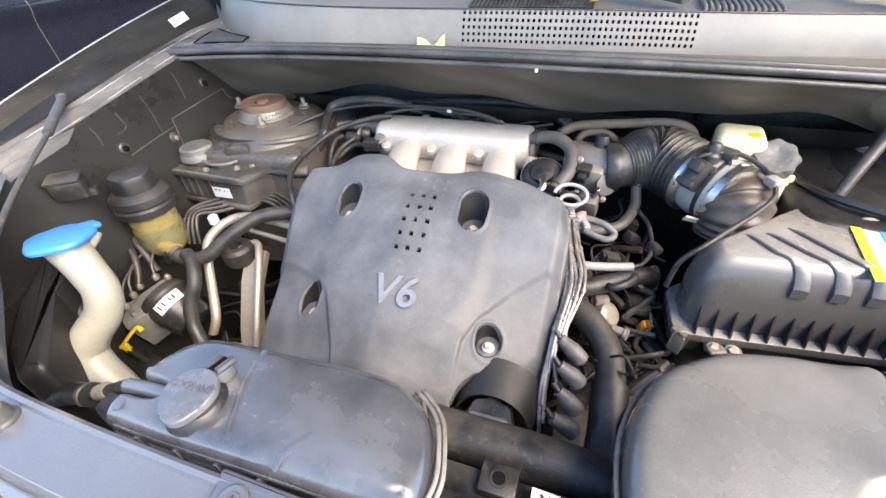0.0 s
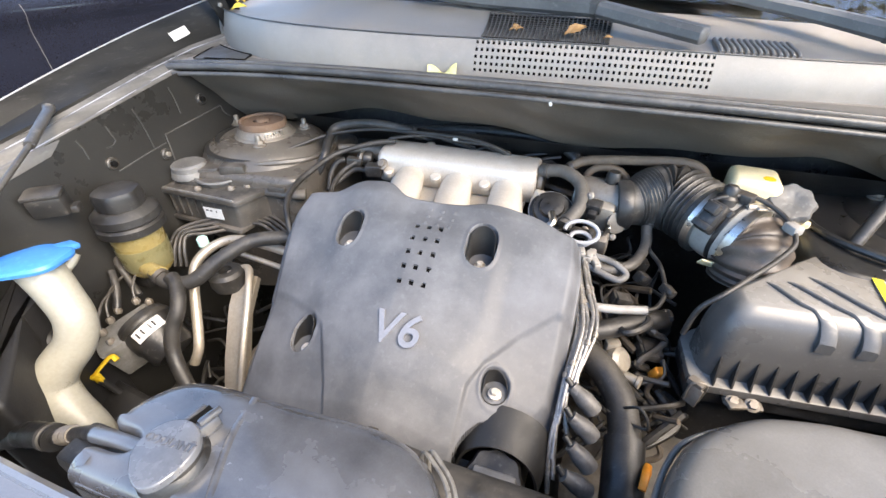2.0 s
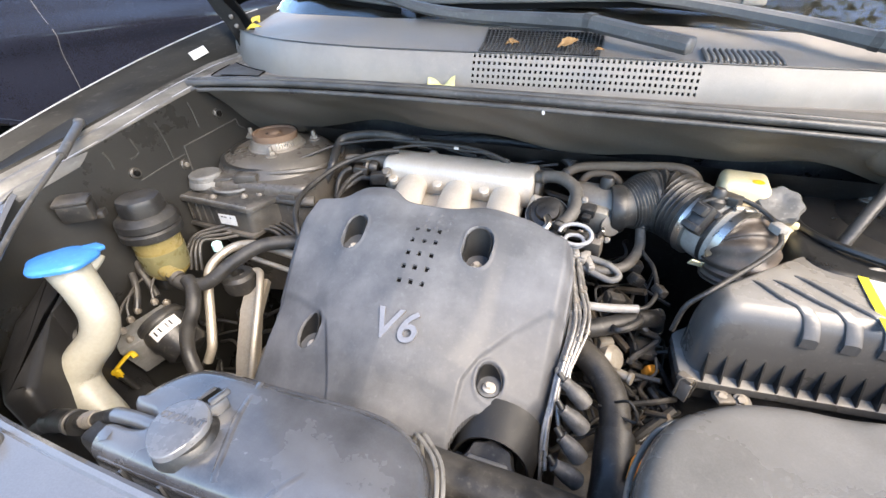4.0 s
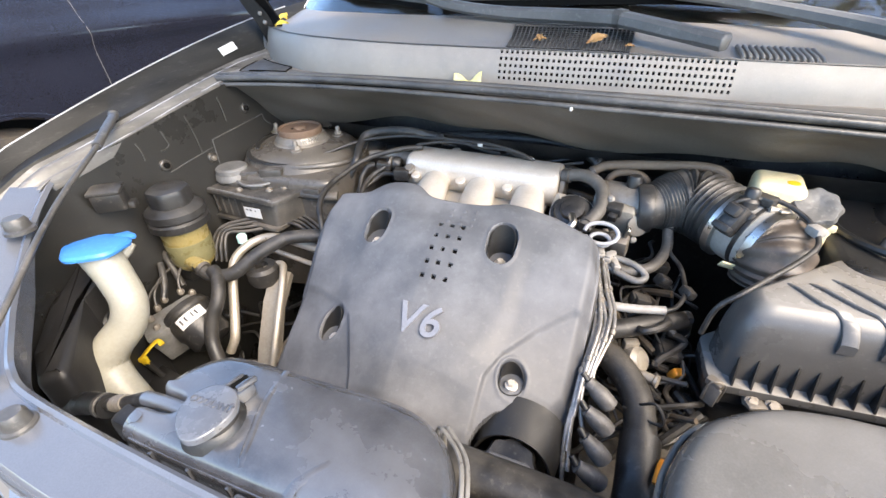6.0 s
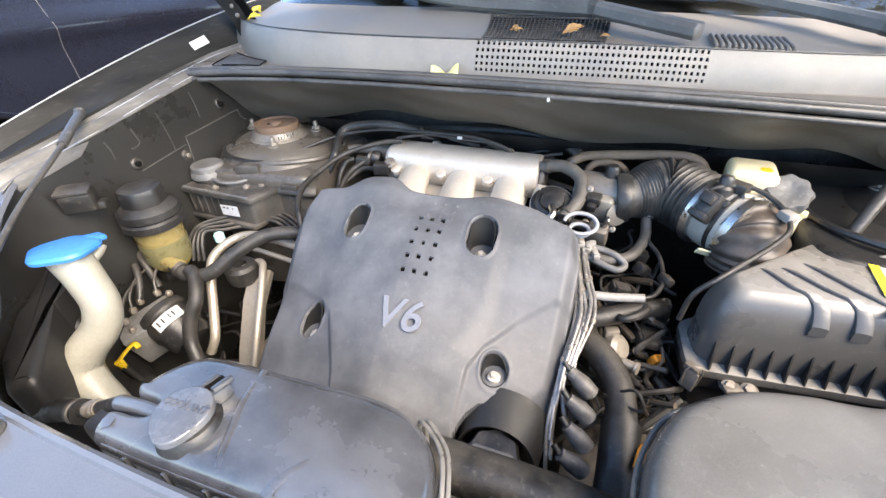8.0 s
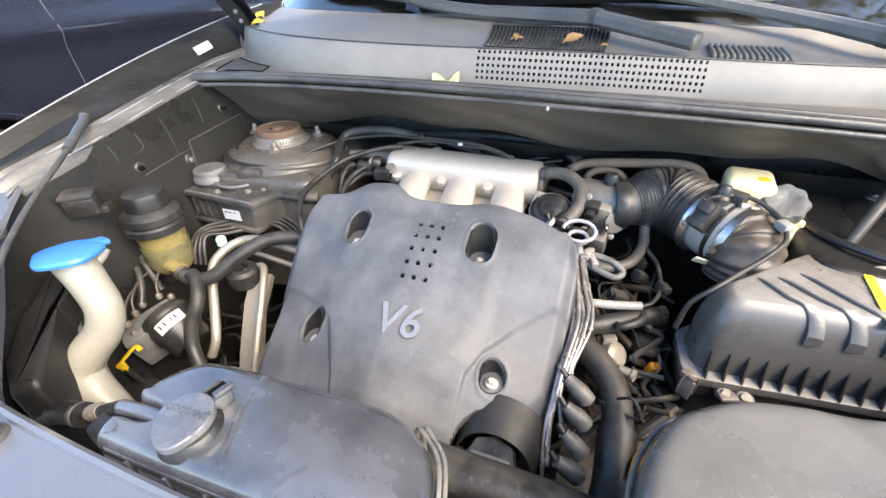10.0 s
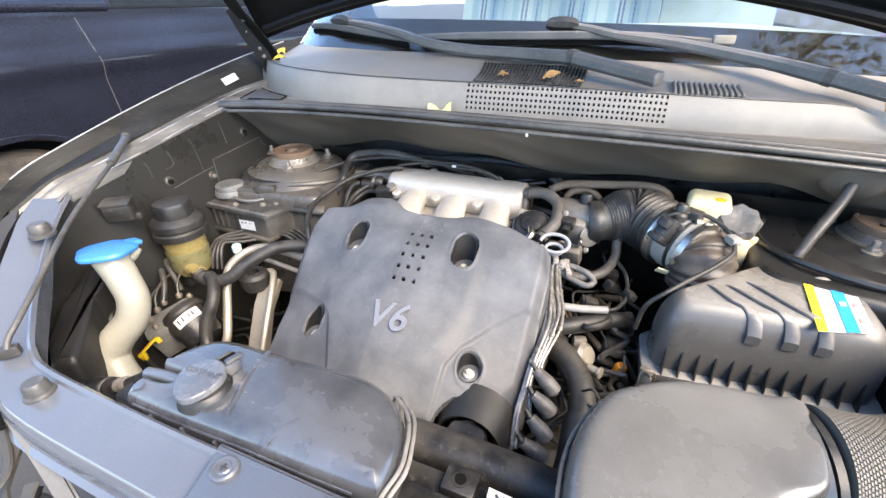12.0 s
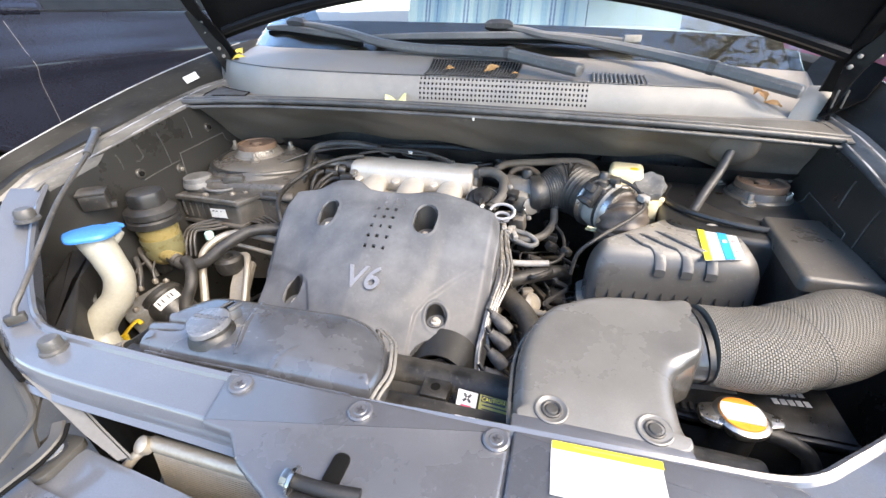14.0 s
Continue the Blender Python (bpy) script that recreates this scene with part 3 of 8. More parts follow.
def tower(s):
    """A strut tower with its raised top, bearing cup and nuts."""
    cx, cy, cz = (-0.556, 0.721, 0.985) if s < 0 else (0.600, 0.775, 0.966)
    prof = [(0.150, -0.30), (0.140, -0.10), (0.134, -0.055), (0.128, -0.038), (0.122, -0.034), (0.118, -0.026), (0.108, -0.018), (0.088, -0.012), (0.070, -0.010), (0.055, -0.010)]
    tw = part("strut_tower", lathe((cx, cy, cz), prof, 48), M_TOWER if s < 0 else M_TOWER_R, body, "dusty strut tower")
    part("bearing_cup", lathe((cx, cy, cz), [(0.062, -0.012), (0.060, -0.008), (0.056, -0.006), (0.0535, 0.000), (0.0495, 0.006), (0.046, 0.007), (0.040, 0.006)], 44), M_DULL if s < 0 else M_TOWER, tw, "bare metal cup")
    part("rusty_cap", lathe((cx, cy, cz), [(0.0465, 0.004), (0.0472, 0.016), (0.0455, 0.0195), (0.0425, 0.0195), (0.0405, 0.0160), (0.014, 0.0150), (0.012, 0.019), (0.007, 0.021)], 40), M_RUST, tw, "rusty strut top")
    for k in range(7):
        a = radians(-50 + 6 * k)
        part("tooth", box((cx + 0.0545 * math.cos(a), cy + 0.0545 * math.sin(a), cz + 0.001), (0.003, 0.0024, 0.010), 0.0006, (0, 0, math.degrees(a))), M_STEEL, tw)
    for dx, dy in ((-0.012, -0.008), (0.010, -0.004), (-0.004, 0.010)):
        part("cap_hole", lathe((cx + dx, cy + dy, cz + 0.0150), [(0.0045, 0), (0.0045, 0.0012), (0.003, 0.0012)], 14), M_VOID, tw)
    for a, nr in ((164, 0.098), (42, 0.080), (-61, 0.070)):
        a = radians(a if s < 0 else 180 - a)
        part("nut", join(bolt((cx + nr * math.cos(a), cy + nr * math.sin(a), cz - 0.011), r=0.009, h=0.010), lathe((cx + nr * math.cos(a), cy + nr * math.sin(a), cz - 0.006), [(0.0055, 0), (0.0052, 0.014), (0.004, 0.016)], 10)), M_DULL, tw, "dull steel nut")
    # Flat dark tubes; the shade of the pressed recesses is their colour.
    for rr, a0, a1, dz in ((0.093, 150, 232, -0.0125), (0.114, 195, 292, -0.0225)):
        arc = [radians(a if s < 0 else 180 - a) for a in lin(a0, a1, 9)]
        part("pressed_shade", tube([(cx + rr * math.cos(a), cy + rr * math.sin(a), cz + dz) for a in arc], 0.005, 10, 3, lambda q: 0.0008 + 0.0050 * math.sin(math.pi * q) ** 0.6, flat=(1.3, 0.35)), M_APRON, tw, "dark strip painted as the shade of a pressed recess")


tower(-1)
tower(1)
# Black sheets stand in for the shade of the openings behind the wings.
for s in (-1, 1):
    part("wing_end", thicken(loft([[(s * 0.690, 0.845, 1.10), (s * 0.745, 0.845, 1.135), (s * 0.772, 0.860, 1.19)], [(s * 0.690, 0.90, 1.10), (s * 0.745, 0.92, 1.13), (s * 0.772, 0.93, 1.195)]]), 0.002), M_VOID, body, "dark opening behind the wing")
for s in (-1, 1):
    for y, dx in ((0.345, 0.722), (0.372, 0.712), (0.555, 0.712), (0.655, 0.716)):
        part("wing_bolt", bolt((s * dx, y, rail_z(y, s) + 0.007), (-s * 0.3, 0, 1), 0.006, 0.005), M_FLANGE, body)
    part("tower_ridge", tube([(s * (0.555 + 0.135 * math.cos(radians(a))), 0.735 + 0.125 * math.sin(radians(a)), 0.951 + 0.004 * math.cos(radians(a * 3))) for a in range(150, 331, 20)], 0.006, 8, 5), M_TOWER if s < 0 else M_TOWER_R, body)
    part("tower_nut", bolt((s * 0.484, 0.618, 0.930), (0, -1, 0.3), 0.012, 0.012), M_DULL, body)
for s in (-1, 1):
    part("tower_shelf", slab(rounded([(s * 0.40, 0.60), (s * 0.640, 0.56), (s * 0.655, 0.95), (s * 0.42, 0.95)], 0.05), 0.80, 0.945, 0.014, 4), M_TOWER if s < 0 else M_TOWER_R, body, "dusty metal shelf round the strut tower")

# front panel: metal support, folded lip, plastic cover
SLAM_Z = 0.935
inner = [(-0.664, 0.30), (-0.612, 0.235), (-0.548, 0.172), (-0.49, 0.125), (-0.44, 0.094), (-0.37, 0.083), (-0.13, 0.082), (0.09, 0.093), (0.34, 0.104), (0.42, 0.108), (0.455, 0.119), (0.487, 0.142), (0.53, 0.175), (0.60, 0.232), (0.664, 0.30)]
outer = [(-0.70, 0.26), (-0.645, 0.20), (-0.575, 0.130), (-0.50, 0.080), (-0.44, 0.050), (-0.37, 0.027), (-0.13, 0.024), (0.09, 0.02), (0.34, 0.02), (0.42, 0.025), (0.49, 0.05), (0.53, 0.085), (0.60, 0.14), (0.66, 0.20), (0.70, 0.26)]


def slam_z(x):
    if x > 0:
        return SLAM_Z + curve1(x, [(0.0, 0), (0.46, 0.003), (0.53, 0.008), (0.58, 0.025), (0.62, 0.045), (0.66, 0.065), (0.72, 0.085)])
    return SLAM_Z + curve1(abs(x), [(0.0, 0), (0.40, 0.002), (0.46, 0.01), (0.55, 0.042), (0.61, 0.07), (0.66, 0.095), (0.72, 0.11)])


def frame_strip():
    secs = []
    a = spline([(x, y, 0) for x, y in inner], 6)
    b = spline([(x, y, 0) for x, y in outer], 6)
    for p, q in zip(a, b):
        z = slam_z(p.x)
        n = (q - p).normalized()
        zs = slam_z(q.x)
        skirt = 0.035 - 0.034 * step01(abs(p.x), 0.52, 0.64)
        secs.append([(p.x, p.y, z + 0.001 - skirt), (p.x - n.x * 0.001, p.y - n.y * 0.001, z + 0.002), (p.x + n.x * 0.003, p.y + n.y * 0.003, z + 0.006), (p.x + n.x * 0.007, p.y + n.y * 0.007, z + 0.004),
                     (p.x + n.x * 0.009, p.y + n.y * 0.009, z - 0.001), (q.x - n.x * 0.004, q.y - n.y * 0.004, zs - 0.002), (q.x, q.y, zs - 0.006), (q.x + n.x * 0.004, q.y + n.y * 0.004, zs - 0.030), (q.x + n.x * 0.010, q.y + n.y * 0.010, zs - 0.034)])
    return thicken(loft(secs), 0.0015)


gap = [(x - 0.005, y - 0.008, slam_z(x) - 0.016) for x, y in outer[:6]]
part("shut_gap", tube(gap, 0.003, 8, 6), M_VOID, body, "dark gap beside the front support")
part("front_support", frame_strip(), M_FRONT, body, "dusty dark front support panel, sky reflection put into its colour")
for p, r in (((-0.369, 0.058, 0.934), 0.0125), ((-0.600, 0.215, 1.012), 0.014), ((0.60, 0.20, 1.02), 0.014)):
    part("rubber_stop", lathe(p, [(r * 1.25, 0), (r * 1.2, 0.004), (r, 0.006), (r * 0.95, 0.016), (r * 0.75, 0.020), (r * 0.3, 0.020)], 24), M_SEAL, body, "dusty rubber hood stop")

# floor of the bay and the wall behind the engine
part("under_tray", box((0, 0.45, 0.40), (1.36, 1.1, 0.02), 0.004), M_BLACK, body)
part("bulkhead", thicken(sheet(lambda x, h: (x, 0.86 + 0.02 * math.cos(x * 9) * (1 - h), 0.40 + 0.62 * h), lin(-0.68, 0.68, 24), lin(0, 1, 6)), 0.01), M_BLACK, body)


SEAL_Y = [(-0.74, 0.655), (-0.63, 0.668), (-0.5, 0.674), (-0.42, 0.673), (-0.143, 0.668), (0.093, 0.673), (0.3, 0.692), (0.5, 0.717), (0.65, 0.738), (0.74, 0.745)]


def seal_line(x):
    """Depth and height of the hood seal across the car."""
    return curve1(x, SEAL_Y) + 0.010, 1.117 - 0.02 * x - 0.05 * x * x


def felt(x, h):
    y, z = seal_line(x)
    bulge = 0.006 * math.sin(x * 7.0 + 1.0) + 0.01 * sum(math.exp(-((x - c) / 0.025) ** 2) for c in (-0.42, 0.0, 0.33)) * math.exp(-((h - 0.18) / 0.14) ** 2)
    bulge += (0.005 * math.sin(x * 19 + 3 * h) * math.sin(x * 6 + 1) + 0.004 * math.sin(x * 31 - 5 * h + 1) * math.sin(h * 3.1)) * min(1, h * 2.5)
    drop = 0.010 * math.sin(x * 9 + 0.6) + 0.006 * math.sin(x * 23)
    return (x, y + 0.010 + (0.795 - y) * h - bulge, z - 0.012 - (z - 1.026 + drop + 0.030 * (1 - step01(x, -0.60, -0.46)) + 0.030 * step01(x, 0.40, 0.56)) * h)


part("bulkhead_felt", thicken(sheet(felt, lin(-0.665, 0.665, 90), lin(0, 1, 14)), 0.006), M_FIRE, body, "grey-brown moulded felt panel below the cowl")
part("bulkhead_lower", sheet(lambda x, h: (x, 0.785 + 0.08 * h, 1.0 - 0.08 * h), lin(-0.665, 0.665, 20), lin(0, 1, 4)), M_BLACK, body)

# ---- cowl ----
cowl = thing("cowl_trim", (0, 0.75, 1.09), "dusty grey plastic cowl trim with square-hole grille", "cowl trim")
GX0, GX1, GROWS, GCOLS = -0.112, 0.240, 5, 42
CREASE_Y = [(-0.74, 0.875), (-0.70, 0.850), (-0.66, 0.820), (-0.6, 0.783), (-0.53, 0.750), (-0.443, 0.727), (-0.35, 0.716), (-0.27, 0.715), (-0.187, 0.722), (-0.11, 0.733), (0.07, 0.764), (0.23, 0.788), (0.34, 0.809), (0.436, 0.836), (0.52, 0.862), (0.62, 0.886), (0.72, 0.90)]
BASE_Z = [(-0.73, 1.118), (-0.5, 1.119), (-0.36, 1.124), (-0.18, 1.123), (0.0, 1.115), (0.17, 1.109), (0.3, 1.103), (0.4, 1.100), (0.55, 1.092), (0.70, 1.090)]
GLASS_Y = [(-0.83, 1.10), (-0.63, 0.970), (-0.4, 0.917), (-0.2, 0.925), (0.0, 0.955), (0.2, 1.0), (0.4, 1.03), (0.75, 1.12)]


def cowl_base(x):
    """Foot of the front face."""
    return Vector((x, curve1(x, CREASE_Y) - 0.016, curve1(x, BASE_Z)))


def cowl_crease(x):
    """Top edge of the front face; it runs out to nothing at the wiper pivot."""
    z = 1.169 - 0.035 * x - 0.02 * x * x
    k = step01(x, 0.50, 0.68) ** 0.8
    return Vector((x, curve1(x, CREASE_Y), z * (1 - k) + (curve1(x, BASE_Z) + 0.002) * k))


def glass_base(x):
    return Vector((x, curve1(x, GLASS_Y), 1.196 - 0.035 * x - 0.03 * x * x))


def strip_pt(x, s):
    """The level strip from the seal, s 0, to the foot of the face, s 1."""
    y, z = seal_line(x)
    a, b = Vector((x, y + 0.004, z + 0.004)), cowl_base(x)
    return tuple(a.lerp(b, s))


def face_pt(x, s):
    a, b = cowl_base(x), cowl_crease(x)
    p = a.lerp(b, s)
    p.y -= 0.004 * math.sin(math.pi * s)
    return tuple(p)


def shelf_pt(x, s):
    """The shelf from the crease, s 0, to the glass, s 1."""
    a, b = cowl_crease(x) + Vector((0, 0.003, -0.001)), glass_base(x)
    p = a.lerp(b, s)
    p.z -= 0.008 * math.sin(math.pi * min(1, s * 1.2)) * (1 - step01(x, 0.45, 0.6))
    return tuple(p)


def cowl_front():
    pitch = (GX1 - GX0) / GCOLS
    xs = lin(-0.735, GX0 - 0.004, 44)
    for k in range(GCOLS):
        xs += [GX0 + pitch * (k + 0.26), GX0 + pitch * (k + 0.74)]
    xs += lin(GX1 + 0.004, 0.70, 36)
    ss = [0, 0.05, 0.10]
    for k in range(GROWS):
        ss += [0.11 + 0.182 * (k + 0.25), 0.11 + 0.182 * (k + 0.75)]
    ss += [0.99, 1.0]
    def hole(i, j):
        return 44 < i < 45 + 2 * GCOLS and (i - 45) % 2 == 0 and 2 < j < 3 + 2 * GROWS and (j - 3) % 2 == 0
    return thicken(sheet(face_pt, xs, ss, hole), 0.003)


part("front_face", cowl_front(), M_COWL, cowl, "dusty grey plastic face with rows of square holes", angle=12)
# Added black sheet; the dark seen through the grille holes is its colour.
part("grille_shade", sheet(lambda x, s: tuple(Vector(face_pt(x, s)) + Vector((0, 0.010, 0))), lin(-0.12, 0.245, 8), lin(0.0, 0.97, 4)), M_VOID, cowl, "black sheet drawn in as the shade behind the grille")
part("foot_strip", thicken(sheet(strip_pt, lin(-0.735, 0.70, 70), lin(0, 1, 6)), 0.002), M_COWL, cowl, "level plastic strip behind the seal")
MESH = (-0.104, 0.086, 0.03, 0.74)


def mesh_pt(x, s):
    """A place on the inlet mesh, slanted at its left to fit the camera's view."""
    return (x - 0.030 * s * (1 - (x - MESH[0]) / (MESH[1] - MESH[0])), s)


def cowl_top():
    xs = lin(-0.74, MESH[0] - 0.03, 30) + lin(MESH[0], MESH[1], 20) + lin(MESH[1] + 0.004, 0.745, 32)
    return thicken(sheet(shelf_pt, xs, [0, 0.03, 0.2, 0.4, 0.6, 0.75, 0.9, 1.0]), 0.003)


part("top_shelf", cowl_top(), M_COWL, cowl)
# Dark tube on the crease; the shadow there is drawn in.
part("crease_shadow", tube([tuple(cowl_crease(x) + Vector((0, -0.0005, 0.0012))) for x in lin(-0.72, 0.52, 30)], 0.0013, 6, 3), M_SEAL, cowl, "dark line along the shelf edge, drawn as its shadow")
# fine mesh inlet and louvres on the shelf
for k in range(30):
    x = MESH[0] + (MESH[1] - MESH[0]) * k / 29
    part("mesh_bar", tube([tuple(Vector(shelf_pt(*mesh_pt(x, s))) + Vector((0, 0, 0.0035))) for s in (MESH[2], 0.4, MESH[3])], 0.0011, 4, 2), M_SEAL, cowl)
for k in range(15):
    s = MESH[2] + (MESH[3] - MESH[2]) * k / 14
    part("mesh_bar", tube([tuple(Vector(shelf_pt(*mesh_pt(x, s))) + Vector((0, 0, 0.0040))) for x in lin(MESH[0], MESH[1], 6)], 0.0009, 4, 2), M_SEAL, cowl)
# Added black sheet gives the inlet mesh its depth of shade.
part("mesh_shade", sheet(lambda x, s: tuple(Vector(shelf_pt(*mesh_pt(x, s))) + Vector((0, 0, 0.0010))), lin(MESH[0], MESH[1], 10), lin(MESH[2], MESH[3], 6)), M_VOID, cowl)
for k in range(13):
    x = 0.247 + 0.0090 * k
    part("louvre", tube([tuple(Vector(shelf_pt(x, s)) + Vector((0, 0, dz))) for s, dz in ((0.06, 0.001), (0.12, 0.005), (0.28, 0.006), (0.42, 0.005), (0.46, 0.001))], 0.0032, 8, 4, flat=(0.8, 1.0)), M_COWL, cowl)
CORNER = ((-0.668, 0.20), (-0.712, 0.86), (-0.560, 0.88), (-0.545, 0.30))


def corner_pt(u, v, lift):
    x, s = (sum(w * CORNER[i][k] for i, w in enumerate(((1 - u) * (1 - v), (1 - u) * v, u * v, u * (1 - v)))) for k in (0, 1))
    return tuple(Vector(strip_pt(x, s)) + Vector((0, 0, lift)))


part("access_cover", thicken(sheet(lambda u, v: corner_pt(u, v, 0.0035), lin(0, 1, 8), lin(0, 1, 5)), 0.002), M_SEAL, cowl, "dark access cover in the cowl corner")
part("cover_gap", tube([corner_pt(u, v, 0.0040) for a, b in (((0, 0), (0, 1)), ((0, 1), (1, 1)), ((1, 1), (1, 0)), ((1, 0), (0, 0))) for u, v in [(a[0] + (b[0] - a[0]) * k / 5, a[1] + (b[1] - a[1]) * k / 5) for k in range(5)]], 0.0014, 6, 2), M_VOID, cowl, "dark gap round the corner cover")
part("seal_base", thicken(sheet(lambda x, s: tuple(Vector(strip_pt(x, s)) + Vector((0, -0.001, 0.003))), lin(-0.60, 0.70, 50), [0, 0.2, 0.45, 0.72]), 0.002), M_SHELF, cowl, "grey rubber base of the seal")
part("seal_base_end", thicken(loft([[(0.690, 0.735, 1.082), (0.735, 0.735, 1.078), (0.755, 0.75, 1.078)], [(0.690, 0.80, 1.090), (0.735, 0.80, 1.086), (0.757, 0.81, 1.086)], [(0.690, 0.885, 1.094), (0.735, 0.885, 1.092), (0.757, 0.89, 1.092)]]), 0.003), M_SHELF, cowl)
part("end_trim", thicken(loft([[(0.640, 0.870, 1.090), (0.662, 0.862, 1.090), (0.688, 0.868, 1.090)], [(0.645, 0.872, 1.110), (0.668, 0.864, 1.110), (0.694, 0.870, 1.112)], [(0.655, 0.880, 1.135), (0.680, 0.872, 1.136), (0.704, 0.880, 1.138)], [(0.670, 0.90, 1.152), (0.695, 0.895, 1.152), (0.712, 0.90, 1.154)]]), 0.003), M_COWL, cowl, "pale upright end trim")
seal = thing("hood_seal", (0, 0.69, 1.09), "grey rubber hood seal along the cowl edge", "rubber seal")
for name, dy, dz, r in (("seal_bulb", 0.0, 0.0, 0.0065), ("seal_lip", -0.010, -0.011, 0.0042), ("seal_lip", 0.010, 0.006, 0.0035)):
    part(name, tube([(x, seal_line(x)[0] + dy, seal_line(x)[1] + dz) for x in lin(-0.735, 0.735, 22)], r, 10, 4), M_SEAL, seal)
part("clip", box((0.022, seal_line(0.022)[0] - 0.012, seal_line(0.022)[1] - 0.014), (0.0045, 0.005, 0.007), 0.001), M_PAPER, seal, "small white clip")

# ---- windscreen, cabin, hood ----
def glass_pt(x, h):
    b = glass_base(x)
    return (x * (1 - 0.1 * h), b.y + 0.85 * h, b.z + 0.62 * h - 0.06 * h * h)


cabin = body
ws = part("windscreen", thicken(sheet(glass_pt, lin(-0.76, 0.74, 30), lin(0, 1, 14)), 0.005), M_GLASS, cabin, "windscreen glass")
ws.visible_shadow = False
part("frit_band", sheet(lambda x, h: tuple(Vector(glass_pt(x, h)) + Vector((0, 0.004, -0.008))), lin(-0.71, 0.71, 20), [0, 0.06, 0.115]), M_VOID, cabin, "black printed edge of the glass")
part("dashboard", thicken(sheet(lambda x, v: (x, 1.06 + 0.16 * x * x + 0.15 * max(0, x - 0.35) + 0.55 * v, 1.19 - 0.10 * max(0, x - 0.4) + 0.05 * math.sin(v * 2.6) - 0.25 * max(0, v - 0.8)), lin(-0.70, 0.70, 16), lin(0, 1, 12)), 0.01), M_DASH, cabin, "pale grey dashboard top")
for s in (-1, 1):
    part("pillar", tube([(s * 0.735, 1.22, 1.27), (s * 0.70, 1.5, 1.46), (s * 0.64, 1.85, 1.70)], 0.035, 10), M_PAINT, cabin)
part("roof", thicken(sheet(lambda x, v: (x, 1.78 + 1.9 * v, 1.70 - 0.08 * x * x + 0.05 * math.sin(v * 3)), lin(-0.66, 0.66, 10), lin(0, 1, 8)), 0.03), M_PAINT, cabin)
part("cabin_floor", box((0, 2.4, 0.5), (1.4, 2.6, 0.05), 0.01), M_TRIM, cabin)
part("seat_cover", thicken(sheet(lambda x, h: (x, 1.95 + 0.02 * math.sin(x * 21) + 0.25 * h, 0.95 + 0.62 * h), lin(-0.62, 0.22, 40), lin(0, 1, 8)), 0.01), M_SEAT, cabin, "blue striped woven cloth over the seats")
part("plain_cover", thicken(sheet(lambda x, h: (x, 2.00 + 0.25 * h, 0.95 + 0.60 * h), lin(0.225, 0.62, 8), lin(0, 1, 6)), 0.01), M_PALE_COVER, cabin, "plain pale cyan seat cover")
# Unseen back and sides, added to keep light out of the cabin.
part("rear_light_block", box((0, 3.6, 1.1), (1.4, 0.05, 1.2), 0.01), M_TRIM, cabin)
for s in (-1, 1):
    part("cabin_side", box((s * 0.80, 2.3, 0.80), (0.08, 2.5, 0.75), 0.02), M_PAINT, cabin)
    seat = part("front_seat", join(box((s * 0.36, 2.15, 0.95), (0.5, 0.16, 0.75), 0.06, (-12, 0, 0)), box((s * 0.36, 2.22, 1.42), (0.26, 0.1, 0.2), 0.04, (-12, 0, 0))), M_TRIM, cabin)

HA = radians(56)


def hood_pt(x, d, lift=0.0):
    """d: distance from the hinge line; the panel is raised and crowned."""
    crown = 1 - (x / 0.72) ** 2
    dd = 1.0 * d
    up = 0.03 * math.sin(d * 3.1) + lift
    return (x * (1 - 0.08 * d), 0.87 + 0.045 * crown - dd * math.cos(HA) + up * math.sin(HA), 1.205 - 0.028 * x + 0.122 * crown * (1 - 0.6 * d) + dd * math.sin(HA) + up * math.cos(HA))


hood = part("hood", thicken(sheet(lambda x, d: hood_pt(x, d, 0.02), lin(-0.72, 0.72, 24), lin(0, 1, 16)), 0.0015), M_HOOD, body, "open dark hood")
part("inner_frame", thicken(sheet(lambda x, d: hood_pt(x, d, 0.0 + 0.012 * (1 if 0.1 < d < 0.9 and 0.12 < abs(x) < 0.6 else 0)), lin(-0.715, 0.715, 48), lin(0.004, 0.995, 40)), 0.0015), M_HOOD, hood, "black pressed inner frame")
part("edge_rib", tube([hood_pt(x, 0.03, -0.012) for x in lin(-0.69, 0.69, 12)], 0.010, 8, 4), M_HOOD, hood)
